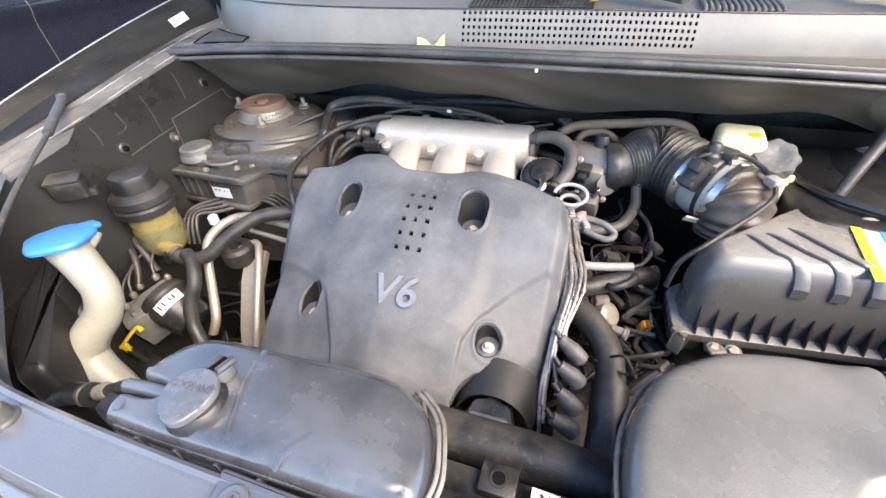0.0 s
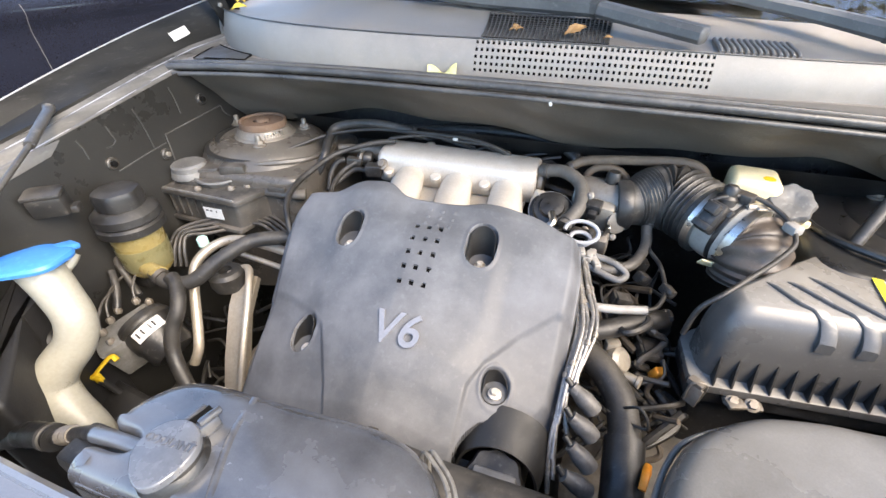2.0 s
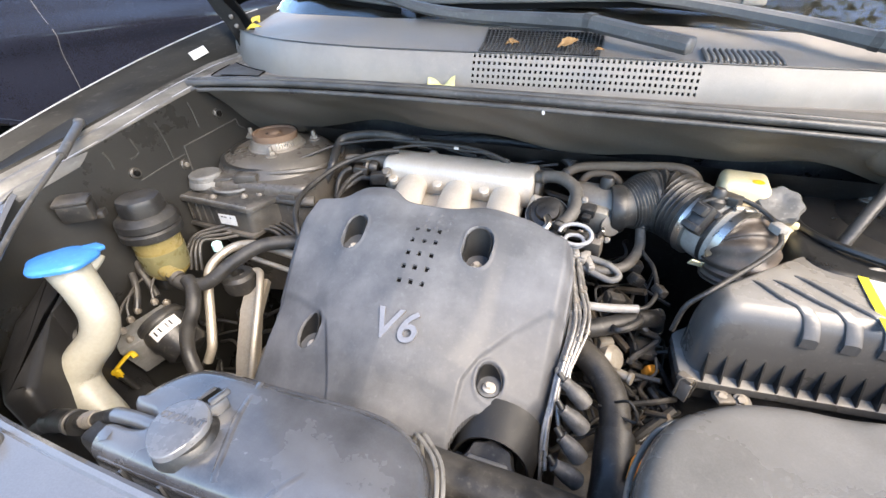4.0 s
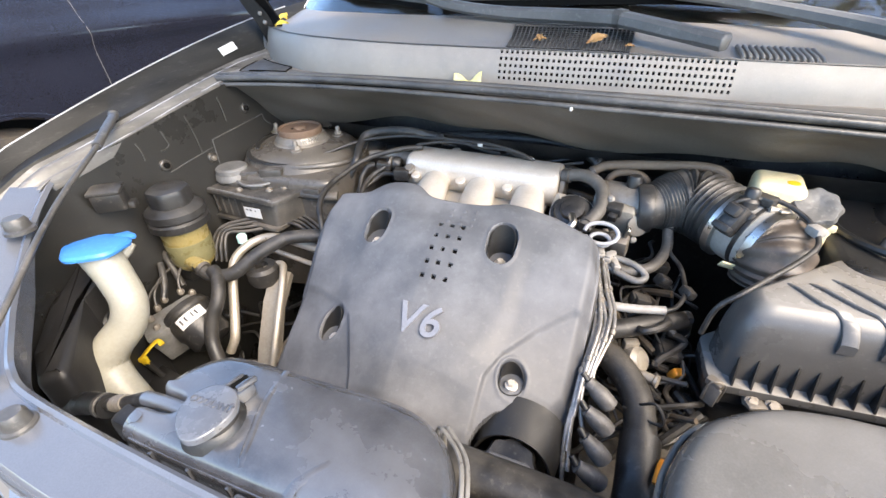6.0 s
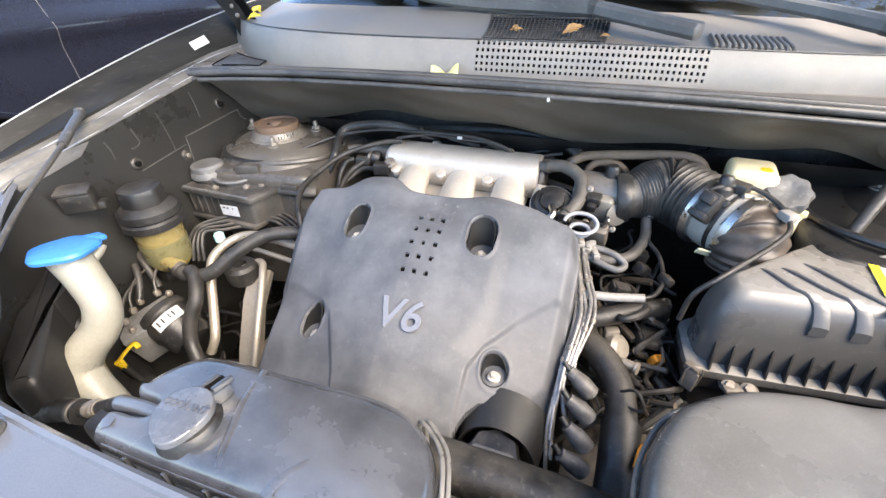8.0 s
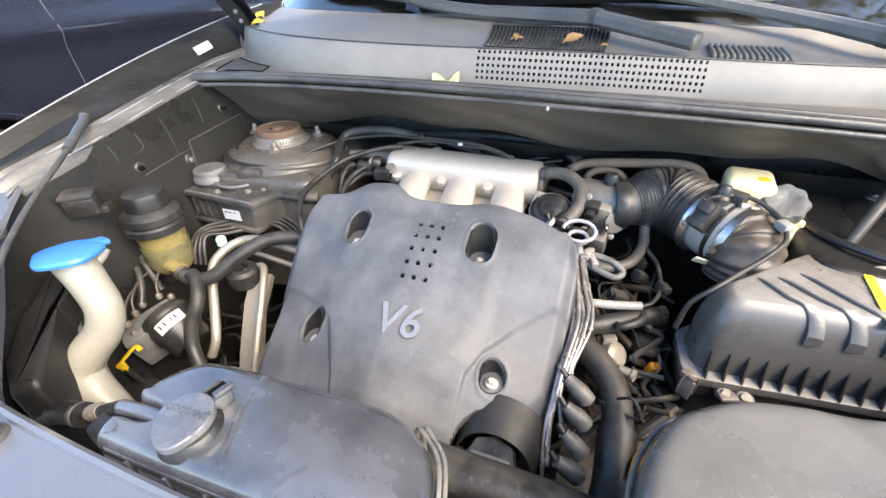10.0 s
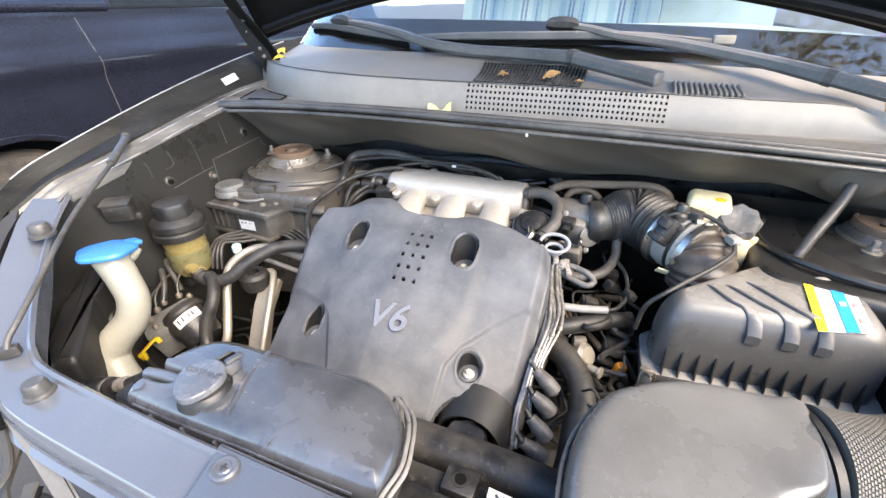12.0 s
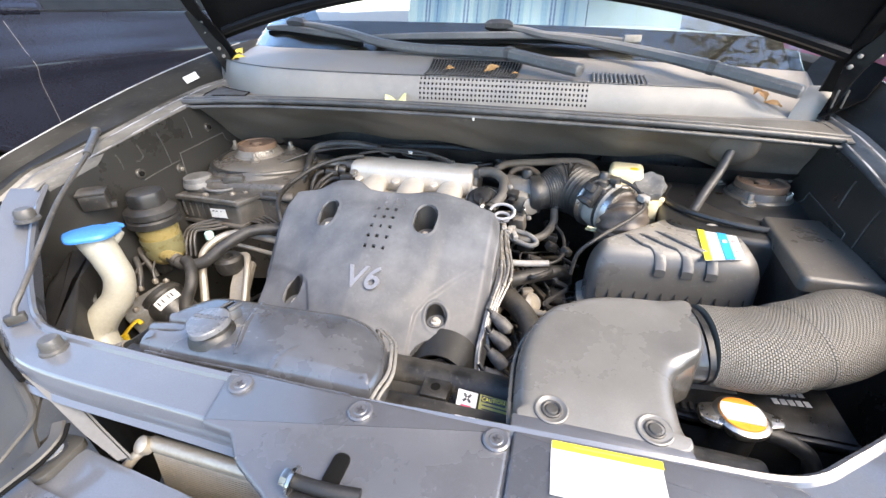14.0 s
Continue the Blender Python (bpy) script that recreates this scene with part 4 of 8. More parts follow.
for s in (-1, 1):
    hg = hood
    part("hinge", thicken(loft([[(s * 0.680, 0.895, 1.10), (s * 0.722, 0.90, 1.11)], [(s * 0.685, 0.875, 1.20), (s * 0.735, 0.88, 1.205)], [(s * 0.690, 0.842, 1.250), (s * 0.738, 0.850, 1.258)], [(s * 0.685, 0.79, 1.297), (s * 0.735, 0.797, 1.307)], [(s * 0.685, 0.755, 1.35), (s * 0.730, 0.762, 1.36)], [(s * 0.68, 0.69, 1.44), (s * 0.720, 0.70, 1.45)]]), 0.004), M_HOOD, hood, "dark steel hood hinge")
    part("hinge_arm", bar([(s * 0.706, 0.868, 1.085), (s * 0.704, 0.858, 1.150), (s * 0.710, 0.846, 1.200), (s * 0.728, 0.834, 1.235), (s * 0.752, 0.815, 1.300)], lambda t: (0.006, 0.022 + 0.010 * math.sin(math.pi * t)), 6, 0.2), M_HOOD, hood, "black pressed hinge arm")
    for x, y, z in ((0.694, 0.836, 1.194), (0.703, 0.836, 1.212), (0.735, 0.842, 1.212), (0.733, 0.832, 1.250), (0.724, 0.824, 1.276)):
        part("hinge_bolt", lathe((s * x, y, z), [(0.0050, 0), (0.0046, 0.003), (0.003, 0.004)], 6, (-0.15 * s, -0.8, 0.15)), M_DULL, hood, "dull steel hinge bolt")
    for x in (0.698, 0.714):
        part("hinge_pin", tube([(s * x, 0.850, 1.118), (s * x, 0.848, 1.135), (s * x, 0.846, 1.152)], 0.0018, 8, 3), M_DULL, hood)

# ---- engine cover ----
CX = -0.122
# bolt place, then the mouth's middle line, start, length and half width
POCKETS = [(-0.223, 0.472, 0.924, -0.231, 0.483, 0.016, 0.0170), (-0.028, 0.492, 0.918, -0.029, 0.491, 0.016, 0.0195), (-0.2405, 0.352, 0.820, -0.2470, 0.355, 0.008, 0.0165), (0.031, 0.359, 0.826, 0.0305, 0.359, 0.006, 0.0165)]
FLOOR = [(0.24, 0.770), (0.265, 0.797), (0.29, 0.825), (0.33, 0.860), (0.36, 0.882), (0.425, 0.918), (0.50, 0.962), (0.55, 0.984), (0.585, 0.988), (0.63, 0.975)]
ARCH = (0.055, 0.278)


def cover_edges(v):
    """Left and right edge at v, 0 at the front and 1 at the back."""
    return curve1(v, [(0, -0.338), (0.5, -0.345), (0.85, -0.356), (1, -0.348)]), curve1(v, [(0, 0.098), (0.33, 0.098), (0.40, 0.110), (0.85, 0.110), (1, 0.102)])


def cover_pt(u, v):
    l, r = cover_edges(v)
    x = l + (r - l) * u
    lobe = math.exp(-((x + 0.225) / 0.048) ** 4) + 0.55 * math.exp(-((x - 0.0) / 0.060) ** 4)
    yb = 0.570 + 0.020 * lobe - 0.014 * step01(abs(x - CX), 0.20, 0.24)
    y = 0.245 + (yb - 0.245) * v
    z = curve1(y, FLOOR)
    side = abs(x - CX)
    z -= (0.076 - 0.044 * step01(y, 0.36, 0.52)) * (side / 0.235) ** 1.35
    shield = step01(0.125 - math.hypot((x - CX) * 1.0, max(0, 0.43 - y) * 1.05), -0.018, 0.012)
    z += 0.0035 * shield * (1 - 0.6 * step01(y, 0.44, 0.52))
    z += 0.008 * lobe * step01(y, 0.50, 0.57)
    z -= 0.010 * math.exp(-((x - CX) / 0.055) ** 2) * step01(y, 0.47, 0.55)
    # lower shoulders outside a curved crease
    right = min(x + 0.004, 0.7 * (curve1(x, [(-0.02, 0.33), (-0.005, 0.348), (0.011, 0.381), (0.045, 0.420), (0.087, 0.455), (0.12, 0.462)]) - y))
    left = 0.7 * (curve1(x, [(-0.35, 0.412), (-0.30, 0.404), (-0.288, 0.400), (-0.241, 0.380), (-0.218, 0.364), (-0.203, 0.338), (-0.185, 0.305), (-0.17, 0.265), (-0.15, 0.20)]) - y)
    z -= 0.0048 * (step01(right, -0.003, 0.003) + (step01(left, -0.003, 0.003) if x < CX else 0))
    for bx, py, pz, px, my, length, rad in POCKETS:
        dy = max(my - y, 0, y - my - length)
        d = math.hypot(x - px, dy)
        k = 1 - step01(d, rad - 0.0012, rad + 0.0016)
        rim = math.exp(-((d - rad - 0.003) / 0.0025) ** 2)
        z = z * (1 - k) + min(z, pz) * k + 0.0014 * rim * (1 - k)
    e = min((x - l), (r - x), (yb - y))
    z -= 0.020 * (1 - step01(e, 0.0, 0.020)) ** 1.5
    return (x, y, z)


NU, NV = 270, 200


def cover_hole(i, j):
    """The cut-out for the oil filler."""
    x, y, z = cover_pt((i + 0.5) / NU, (j + 0.5) / NV)
    return math.hypot(x - ARCH[0], max(0, y - ARCH[1])) < 0.058


def surf_z(x, y):
    """The cover's height over a place."""
    lo, hi = 0.0, 1.0
    for _ in range(30):
        v = (lo + hi) / 2
        l, r = cover_edges(v)
        p = cover_pt((x - l) / (r - l), v)
        if p[1] < y:
            lo = v
        else:
            hi = v
    return p[2]


VENTS = [(-0.1238 + 0.0174 * c - 0.0006 * r, 0.4255 + 0.0014 * c + 0.0194 * r) for r in range(5) for c in range(3)]


def cover_mesh():
    bm = sheet(cover_pt, lin(0, 1, NU), lin(0, 1, NV), cover_hole)
    rim = [e for e in bm.edges if e.is_boundary]
    ex = bmesh.ops.extrude_edge_only(bm, edges=rim)
    for v in [g for g in ex["geom"] if isinstance(g, bmesh.types.BMVert)]:
        inside = math.hypot(v.co.x - ARCH[0], max(0, v.co.y - ARCH[1])) < 0.062
        v.co.z -= 0.012 if inside else 0.055
        v.co.x += 0 if inside else 0.006 * (1 if v.co.x > CX else -1)
    pits = []
    for x, y in VENTS:
        pits.append([f for f in bm.faces if abs(f.calc_center_median().x - x) < 0.0033 and abs(f.calc_center_median().y - y) < 0.0033 and abs(f.normal.z) > 0.5])
    for fs in pits:
        ex = bmesh.ops.extrude_face_region(bm, geom=fs)
        bmesh.ops.delete(bm, geom=fs, context="FACES")
        for v in [g for g in ex["geom"] if isinstance(g, bmesh.types.BMVert)]:
            v.co.z -= 0.003
        bmesh.ops.delete(bm, geom=[g for g in ex["geom"] if isinstance(g, bmesh.types.BMFace)], context="FACES_ONLY")
    return bm


cover = thing("engine_cover", (CX, 0.4, 0.72), "dusty grey moulded plastic V6 engine cover", "engine cover")
part("shell", cover_mesh(), M_COVER, cover, angle=50)
# Two added black sheets make the vent holes dark.
part("vent_shade", sheet(lambda x, y: (x, y, surf_z(x, y) - 0.006), lin(-0.140, -0.070, 6), lin(0.412, 0.506, 8)), M_VOID, cover)
part("vent_shade_low", sheet(lambda x, y: (x, y, curve1(y, FLOOR) - 0.060), lin(-0.20, -0.04, 8), lin(0.40, 0.53, 6)), M_VOID, cover)
for k in range(9):
    x, y = -0.122 + 0.0185 * (k % 3) + 0.004, 0.512 + 0.0125 * (k // 3)
    part("blind_vent", box((x, y, surf_z(x, y)), (0.006, 0.006, 0.002), 0.0008, (30, 0, 0)), M_COVER, cover)
for bx, py, pz, px, my, length, rad in POCKETS:
    part("cover_bolt", join(lathe((bx, py, pz), [(0.0085, 0), (0.0085, 0.002), (0.007, 0.003)], 20), bolt((bx, py, pz + 0.002), r=0.0058, h=0.007)), M_ALU, cover, "bright steel cover bolt")



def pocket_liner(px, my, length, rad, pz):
    """Dark wall of a bolt recess, shade and grime put into its colour, from its floor to the cover's surface."""
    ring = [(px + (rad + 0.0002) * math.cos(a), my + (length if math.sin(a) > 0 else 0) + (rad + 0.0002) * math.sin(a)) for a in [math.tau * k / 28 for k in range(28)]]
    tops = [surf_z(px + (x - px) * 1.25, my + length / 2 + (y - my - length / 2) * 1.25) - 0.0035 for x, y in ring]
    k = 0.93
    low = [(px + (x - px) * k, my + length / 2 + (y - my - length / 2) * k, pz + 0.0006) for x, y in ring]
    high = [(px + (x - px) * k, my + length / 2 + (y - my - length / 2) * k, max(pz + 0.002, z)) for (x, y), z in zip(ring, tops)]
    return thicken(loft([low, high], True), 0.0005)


# Linings darken the recesses: shade as well as grime is in their colour.
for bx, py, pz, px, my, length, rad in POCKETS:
    part("recess_shade_wall", pocket_liner(px, my, length, rad, pz), M_ARCH, cover, "dark wall of the bolt recess, shade and grime in its colour")
sl = math.atan2(surf_z(-0.10, 0.385) - surf_z(-0.10, 0.345), 0.04)
part("badge", letters("V6", 0.060, 0.002, Matrix.Translation((-0.1055, 0.3675, surf_z(-0.1055, 0.3675) + 0.0015)) @ Matrix.Rotation(sl, 4, "X") @ Matrix.Rotation(radians(2), 4, "Z"), 1.02, 0.14, 0.0007), M_BADGE, cover, "raised silver-grey V6 badge")


def filler_arch():
    """A short visor that stands out of the slope above the oil filler."""
    secs = []
    for t in lin(0, 1, 8):
        k = 1.13 - 0.11 * t + 0.03 * math.sin(math.pi * t)
        secs.append([(0.052 + 0.051 * k * math.cos(a), 0.350 - 0.048 * t - 0.012 * t * (1 - math.sin(a)), 0.824 - 0.016 * t - 0.062 * (1 - math.sin(a) ** 0.8)) for a in [radians(d) for d in range(2, 179, 8)]])
    return thicken(loft(secs), 0.004)


part("filler_arch", filler_arch(), M_ARCH, cover, "dark arched visor over the oil filler")
oil = thing("oil_filler", (0.045, 0.26, 0.70), "dark grey oil filler cap under the cover's arch", "oil filler")
part("neck", lathe((0.052, 0.285, 0.69), [(0.030, 0), (0.030, 0.075)], 24), M_DULL, oil)
part("cap", lathe((0.052, 0.285, 0.762), [(0.032, 0), (0.034, 0.006), (0.034, 0.020), (0.030, 0.026), (0.015, 0.026)], 40, (0, -0.25, 1), 8, 0.05), M_BLACK, oil)
part("cap_grip", box((0.052, 0.277, 0.792), (0.050, 0.011, 0.014), 0.003, (14, 0, 0)), M_COVER, oil, "dusty grey cap grip")

# ---- engine block under it ----
# Unseen black masses so that the gaps round the cover read as shade.
engine = thing("engine_block", (-0.1, 0.5, 0.42), "black engine block and heads, added to darken the gaps below the cover", "engine")
part("block", box((-0.11, 0.50, 0.60), (0.40, 0.36, 0.34), 0.03), M_BLACK, engine)
part("front_head", box((-0.11, 0.38, 0.70), (0.38, 0.16, 0.09), 0.02, (20, 0, 0)), M_BLACK, engine, "cylinder head, black to darken the filler hole")
part("rear_head", box((-0.11, 0.66, 0.80), (0.40, 0.16, 0.14), 0.02, (-15, 0, 0)), M_BLACK, engine)
part("gearbox", box((0.30, 0.45, 0.56), (0.36, 0.30, 0.24), 0.05), M_DULL, engine)
part("thermostat_housing", join(lathe((0.175, 0.495, 0.795), [(0.016, -0.02), (0.020, 0.0), (0.020, 0.016), (0.014, 0.022)], 24, (0.6, -0.3, 0.5)), box((0.172, 0.505, 0.815), (0.022, 0.014, 0.020), 0.004, (0, 0, 20)), lathe((0.192, 0.468, 0.800), [(0.007, 0), (0.007, 0.016), (0.009, 0.018), (0.009, 0.022)], 16, (0.9, -0.4, 0.1))), M_PIPE, engine, "dusty cast thermostat housing")
part("alternator_side", lathe((-0.40, 0.40, 0.66), [(0.06, 0), (0.065, 0.02), (0.065, 0.09), (0.05, 0.11)], 32, (1, 0, 0)), M_DULL, engine)

# ---- intake manifold ----
man = thing("intake_manifold", (-0.14, 0.72, 0.85), "bright cast aluminium intake manifold", "intake manifold")


def plenum():
    """A cast box with rounded edges and flat ends."""
    secs = []
    def soft(c):
        return math.copysign(abs(c) ** 0.62, c)
    for x, e in [(-0.300, 0.80), (-0.299, 0.90), (-0.296, 0.97)] + [(x, 1.0) for x in lin(-0.290, 0.002, 16)] + [(0.007, 0.97), (0.0095, 0.90), (0.0105, 0.82)]:
        secs.append([(x, 0.762 + 0.044 * e * soft(math.cos(a)), 0.934 + 0.036 * e * soft(math.sin(a))) for a in [math.tau * k / 32 for k in range(32)]])
    return loft(secs, True, True)


part("plenum", plenum(), M_ALU, man)
for x in (-0.225, -0.130, -0.036):
    part("runner", tube([(x - 0.006, 0.755, 0.918), (x - 0.003, 0.722, 0.926), (x + 0.003, 0.675, 0.922), (x + 0.010, 0.62, 0.900), (x + 0.012, 0.57, 0.87)], 0.03, 20, 8, lambda s: 0.023 + 0.013 * s, flat=(1.1, 0.85)), M_ALU, man)
part("runner_web", thicken(sheet(lambda x, v: (x, 0.735 - 0.16 * v, 0.906 - 0.040 * v * v), lin(-0.275, -0.005, 10), lin(0, 1, 6)), 0.010), M_ALU, man)
for x, y, z in ((-0.272, 0.712, 0.944), (-0.175, 0.712, 0.946), (-0.08, 0.712, 0.946)):
    part("boss", lathe((x, y, z - 0.012), [(0.010, -0.006), (0.010, 0.004), (0.008, 0.006), (0.004, 0.006)], 20, (0, -0.3, 1)), M_ALU, man)
for x in (-0.215, -0.06):
    part("lug", lathe((x, 0.795, 0.955), [(0.011, 0), (0.011, 0.009), (0.008, 0.013), (0.003, 0.014)], 18), M_ALU, man)
part("end_flange", lathe((0.010, 0.765, 0.932), [(0.030, 0), (0.034, 0.003), (0.034, 0.010), (0.028, 0.012)], 24, (1, 0, 0)), M_DULL, man)
part("flange_bolt", bolt((-0.285, 0.712, 0.946), (0, -0.6, 0.8), 0.008, 0.008), M_DULL, man)
part("sensor", join(lathe((-0.300, 0.765, 0.945), [(0.016, 0), (0.016, 0.02), (0.011, 0.03), (0.011, 0.05)], 18, (-1, -0.1, 0.1)), lathe((-0.352, 0.76, 0.95), [(0.009, 0), (0.009, 0.03), (0.006, 0.05)], 14, (-1, -0.25, 0.05))), M_DULL, man)
part("sensor_plug", box((-0.30, 0.705, 0.936), (0.032, 0.024, 0.022), 0.003, (0, 0, 12)), M_BLACK, man)

# vacuum unit and throttle body
vac = thing("vacuum_actuator", (0.045, 0.67, 0.88), "black round vacuum actuator with metal rim", "vacuum actuator")
part("diaphragm", lathe((0.047, 0.668, 0.925), [(0.03, -0.02), (0.036, 0.0), (0.036, 0.006), (0.031, 0.008), (0.029, 0.016), (0.021, 0.018), (0.019, 0.024), (0.006, 0.026)], 32, (0.05, -0.55, 0.85)), M_BLACK, vac)
part("rim", lathe((0.047, 0.668, 0.925), [(0.0375, 0.0), (0.0375, 0.005), (0.0355, 0.005)], 32, (0.05, -0.55, 0.85)), M_STEEL, vac)
part("bracket", box((0.035, 0.70, 0.925), (0.05, 0.03, 0.03), 0.006, (0, 20, 20)), M_ALU, vac)
part("rod", tube([(0.05, 0.64, 0.94), (0.055, 0.62, 0.935), (0.04, 0.61, 0.92)], 0.006, 8), M_STEEL, vac)
tb = thing("throttle_valve", (0.125, 0.70, 0.86), "dusty cast metal throttle valve housing", "throttle valve")
part("bore", lathe((0.085, 0.725, 0.935), [(0.034, 0), (0.036, 0.01), (0.036, 0.07), (0.034, 0.08)], 28, (1, -0.25, 0.05)), M_DULL, tb)
part("housing", box((0.130, 0.690, 0.925), (0.040, 0.040, 0.060), 0.006, (15, 0, -12)), M_PIPE, tb, "pale cast housing")
part("sensor_block", box((0.128, 0.655, 0.890), (0.034, 0.024, 0.040), 0.004, (20, 0, -10)), M_DULL, tb)
part("idle_valve", lathe((0.135, 0.715, 0.965), [(0.012, 0), (0.012, 0.02), (0.009, 0.026)], 16), M_BLACK, tb)
part("throttle_cam", lathe((0.150, 0.672, 0.925), [(0.016, 0), (0.019, 0.002), (0.019, 0.007), (0.010, 0.009)], 24, (0.5, -0.8, 0.2)), M_DULL, tb)
part("sensor_cap", join(box((0.112, 0.668, 0.948), (0.026, 0.020, 0.018), 0.003, (15, 0, -12)), box((0.112, 0.656, 0.940), (0.014, 0.014, 0.012), 0.002, (15, 0, -12))), M_BLACK, tb, "black sensor plug")
for x, y, z in ((0.104, 0.676, 0.962), (0.152, 0.682, 0.958), (0.106, 0.664, 0.905), (0.150, 0.664, 0.900)):
    part("housing_bolt", bolt((x, y, z), (0, -0.8, 0.6), 0.004, 0.005), M_DULL, tb)
part("lever", box((0.138, 0.650, 0.915), (0.006, 0.010, 0.034), 0.002, (20, 10, 0)), M_STEEL, tb)
part("fuel_rail_end", lathe((0.085, 0.655, 0.905), [(0.008, 0), (0.008, 0.03), (0.011, 0.032), (0.011, 0.040)], 14, (0.9, -0.3, 0.1)), M_DUSTY, tb)
mf = thing("manifold_sensor", (-0.33, 0.72, 0.90), "black vacuum valve and plug at the manifold end", "vacuum valve")
part("valve_body", lathe((-0.318, 0.735, 0.942), [(0.012, 0), (0.015, 0.004), (0.015, 0.016), (0.010, 0.020), (0.006, 0.030)], 18, (-0.9, -0.2, 0.2)), M_BLACK, mf)
part("plug", box((-0.345, 0.712, 0.945), (0.030, 0.016, 0.014), 0.003, (0, 10, 15)), M_DUSTY, mf)
part("elbow", tube([(-0.365, 0.71, 0.946), (-0.378, 0.70, 0.942), (-0.385, 0.685, 0.925), (-0.38, 0.66, 0.90)], 0.0055, 12, 6), M_RUBBER, mf)
part("clip_ring", lathe((-0.335, 0.728, 0.944), [(0.0125, 0), (0.0145, 0.001), (0.0145, 0.005), (0.0125, 0.006)], 18, (-0.9, -0.2, 0.2)), M_DULL, mf)
rg = thing("white_ring_hose", (0.10, 0.605, 0.91), "looped pale grey vacuum hose", "vacuum hose")
for k, r in enumerate((0.020, 0.012)):
    part("loop", tube([(0.100 + r * 1.25 * math.cos(a), 0.607 + 0.75 * r * math.sin(a), 0.934 - 0.012 * k + 0.5 * r * math.sin(a)) for a in [radians(d) for d in range(-150, 181, 30)]], 0.0033, 10, 4), M_RING, rg)

# ---- intake hose to the air box ----
ih = thing("intake_hose", (0.24, 0.70, 0.88), "black ribbed rubber air intake hose", "intake hose")
part("bellows", tube([(0.155, 0.702, 0.940), (0.180, 0.716, 0.944), (0.206, 0.730, 0.948), (0.234, 0.732, 0.950), (0.260, 0.711, 0.948), (0.284, 0.686, 0.945)], 0.05, 44, 40, lambda s: 0.036 + 0.016 * step01(s, 0.05, 0.42) + (0.0026 * math.sin((s - 0.42) * math.tau * 16) if 0.42 < s < 0.92 else 0.0) + (0.0009 * math.sin((s - 0.1) * math.tau * 34) if 0.12 < s < 0.36 else 0.0)), M_BELLOWS, ih)
part("cuff", lathe((0.145, 0.700, 0.940), [(0.039, 0), (0.041, 0.003), (0.041, 0.020), (0.039, 0.023)], 32, (1, 0.15, 0.05)), M_BLACK, ih)
hd = Vector((0.74, -0.66, -0.10)).normalized()
hp = Vector((0.284, 0.684, 0.945))
part("clamp", lathe(hp - hd * 0.010, [(0.052, 0), (0.0555, 0.001), (0.0555, 0.012), (0.052, 0.013)], 40, hd), M_STEEL, ih, "bright steel hose clamp")
maf = thing("air_flow_meter", (0.30, 0.65, 0.88), "black air flow meter with bright clamps", "air flow meter")
part("tube", lathe(hp, [(0.047, 0), (0.048, 0.006), (0.0495, 0.014), (0.0495, 0.034), (0.0505, 0.052)], 40, hd), M_MAF, maf, "pale grey plastic meter body")
part("strap", lathe(hp + hd * 0.030, [(0.0500, 0), (0.0508, 0.001), (0.0508, 0.006), (0.0500, 0.007)], 40, hd), M_BLACK, maf)
pu = Vector((-0.60, -0.55, 0.58)).normalized()
pc = hp + hd * 0.026 + pu * 0.058
px_ = hd.cross(pu).normalized()
pm = Matrix.Translation(pc) @ Matrix((px_, hd, pu)).transposed().to_4x4()
plug = box((0, 0, 0), (0.044, 0.022, 0.022), 0.003)
plug = join(plug, box((-0.010, 0.0, 0.014), (0.016, 0.018, 0.016), 0.003), box((0.016, 0.002, 0.012), (0.010, 0.024, 0.014), 0.002), box((-0.016, 0.0, -0.012), (0.012, 0.030, 0.016), 0.003))
plug.transform(pm)
part("plug", plug, M_BLACK, maf, "black sensor plug")
edge = box((0, -0.0115, 0.010), (0.040, 0.003, 0.003), 0.001)
edge.transform(pm)
part("plug_edge", edge, M_GREYCAP, maf)
part("plug_neck", join(lathe(tuple(hp + hd * 0.018 + Vector((-0.012, -0.010, 0.044))), [(0.014, 0), (0.014, 0.010), (0.010, 0.014), (0.010, 0.024), (0.007, 0.028)], 18, (0.1, 0.1, 0.95)), box(tuple(hp + hd * 0.020 + Vector((0.006, -0.004, 0.056))), (0.030, 0.020, 0.014), 0.003, (0, 0, -35))), M_DUSTY, maf, "dusty connector and boot")
part("clamp", lathe(hp + hd * 0.046, [(0.050, 0), (0.0530, 0.001), (0.0530, 0.012), (0.050, 0.013)], 40, hd), M_STEEL, maf, "bright steel hose clamp")
part("outlet", tube([tuple(hp + hd * 0.054), tuple(hp + hd * 0.066 + Vector((-0.003, -0.004, -0.003))), tuple(hp + hd * 0.075 + Vector((-0.008, -0.010, -0.014))), tuple(hp + hd * 0.076 + Vector((-0.010, -0.016, -0.045)))], 0.055, 40, 16, lambda s: 0.0495 - 0.004 * s + 0.0018 * math.sin(s * math.tau * 6)), M_OUTLET, maf, "dusty ribbed rubber outlet")
part("outlet_base", lathe(hp + hd * 0.090 + Vector((0.012, -0.008, -0.030)), [(0.044, -0.02), (0.044, 0.006), (0.038, 0.010)], 32, (0.1, -0.1, 1)), M_BOX, maf)
part("clamp_screw", join(lathe(hp + hd * 0.050 + Vector((-0.012, 0.0, 0.052)), [(0.0055, 0), (0.0055, 0.030), (0.004, 0.034)], 12, (1, 0.35, -0.15)), box(tuple(hp + hd * 0.052 + Vector((0.006, 0.004, 0.050))), (0.018, 0.012, 0.008), 0.002, (0, 8, 20))), M_PIPE, maf)
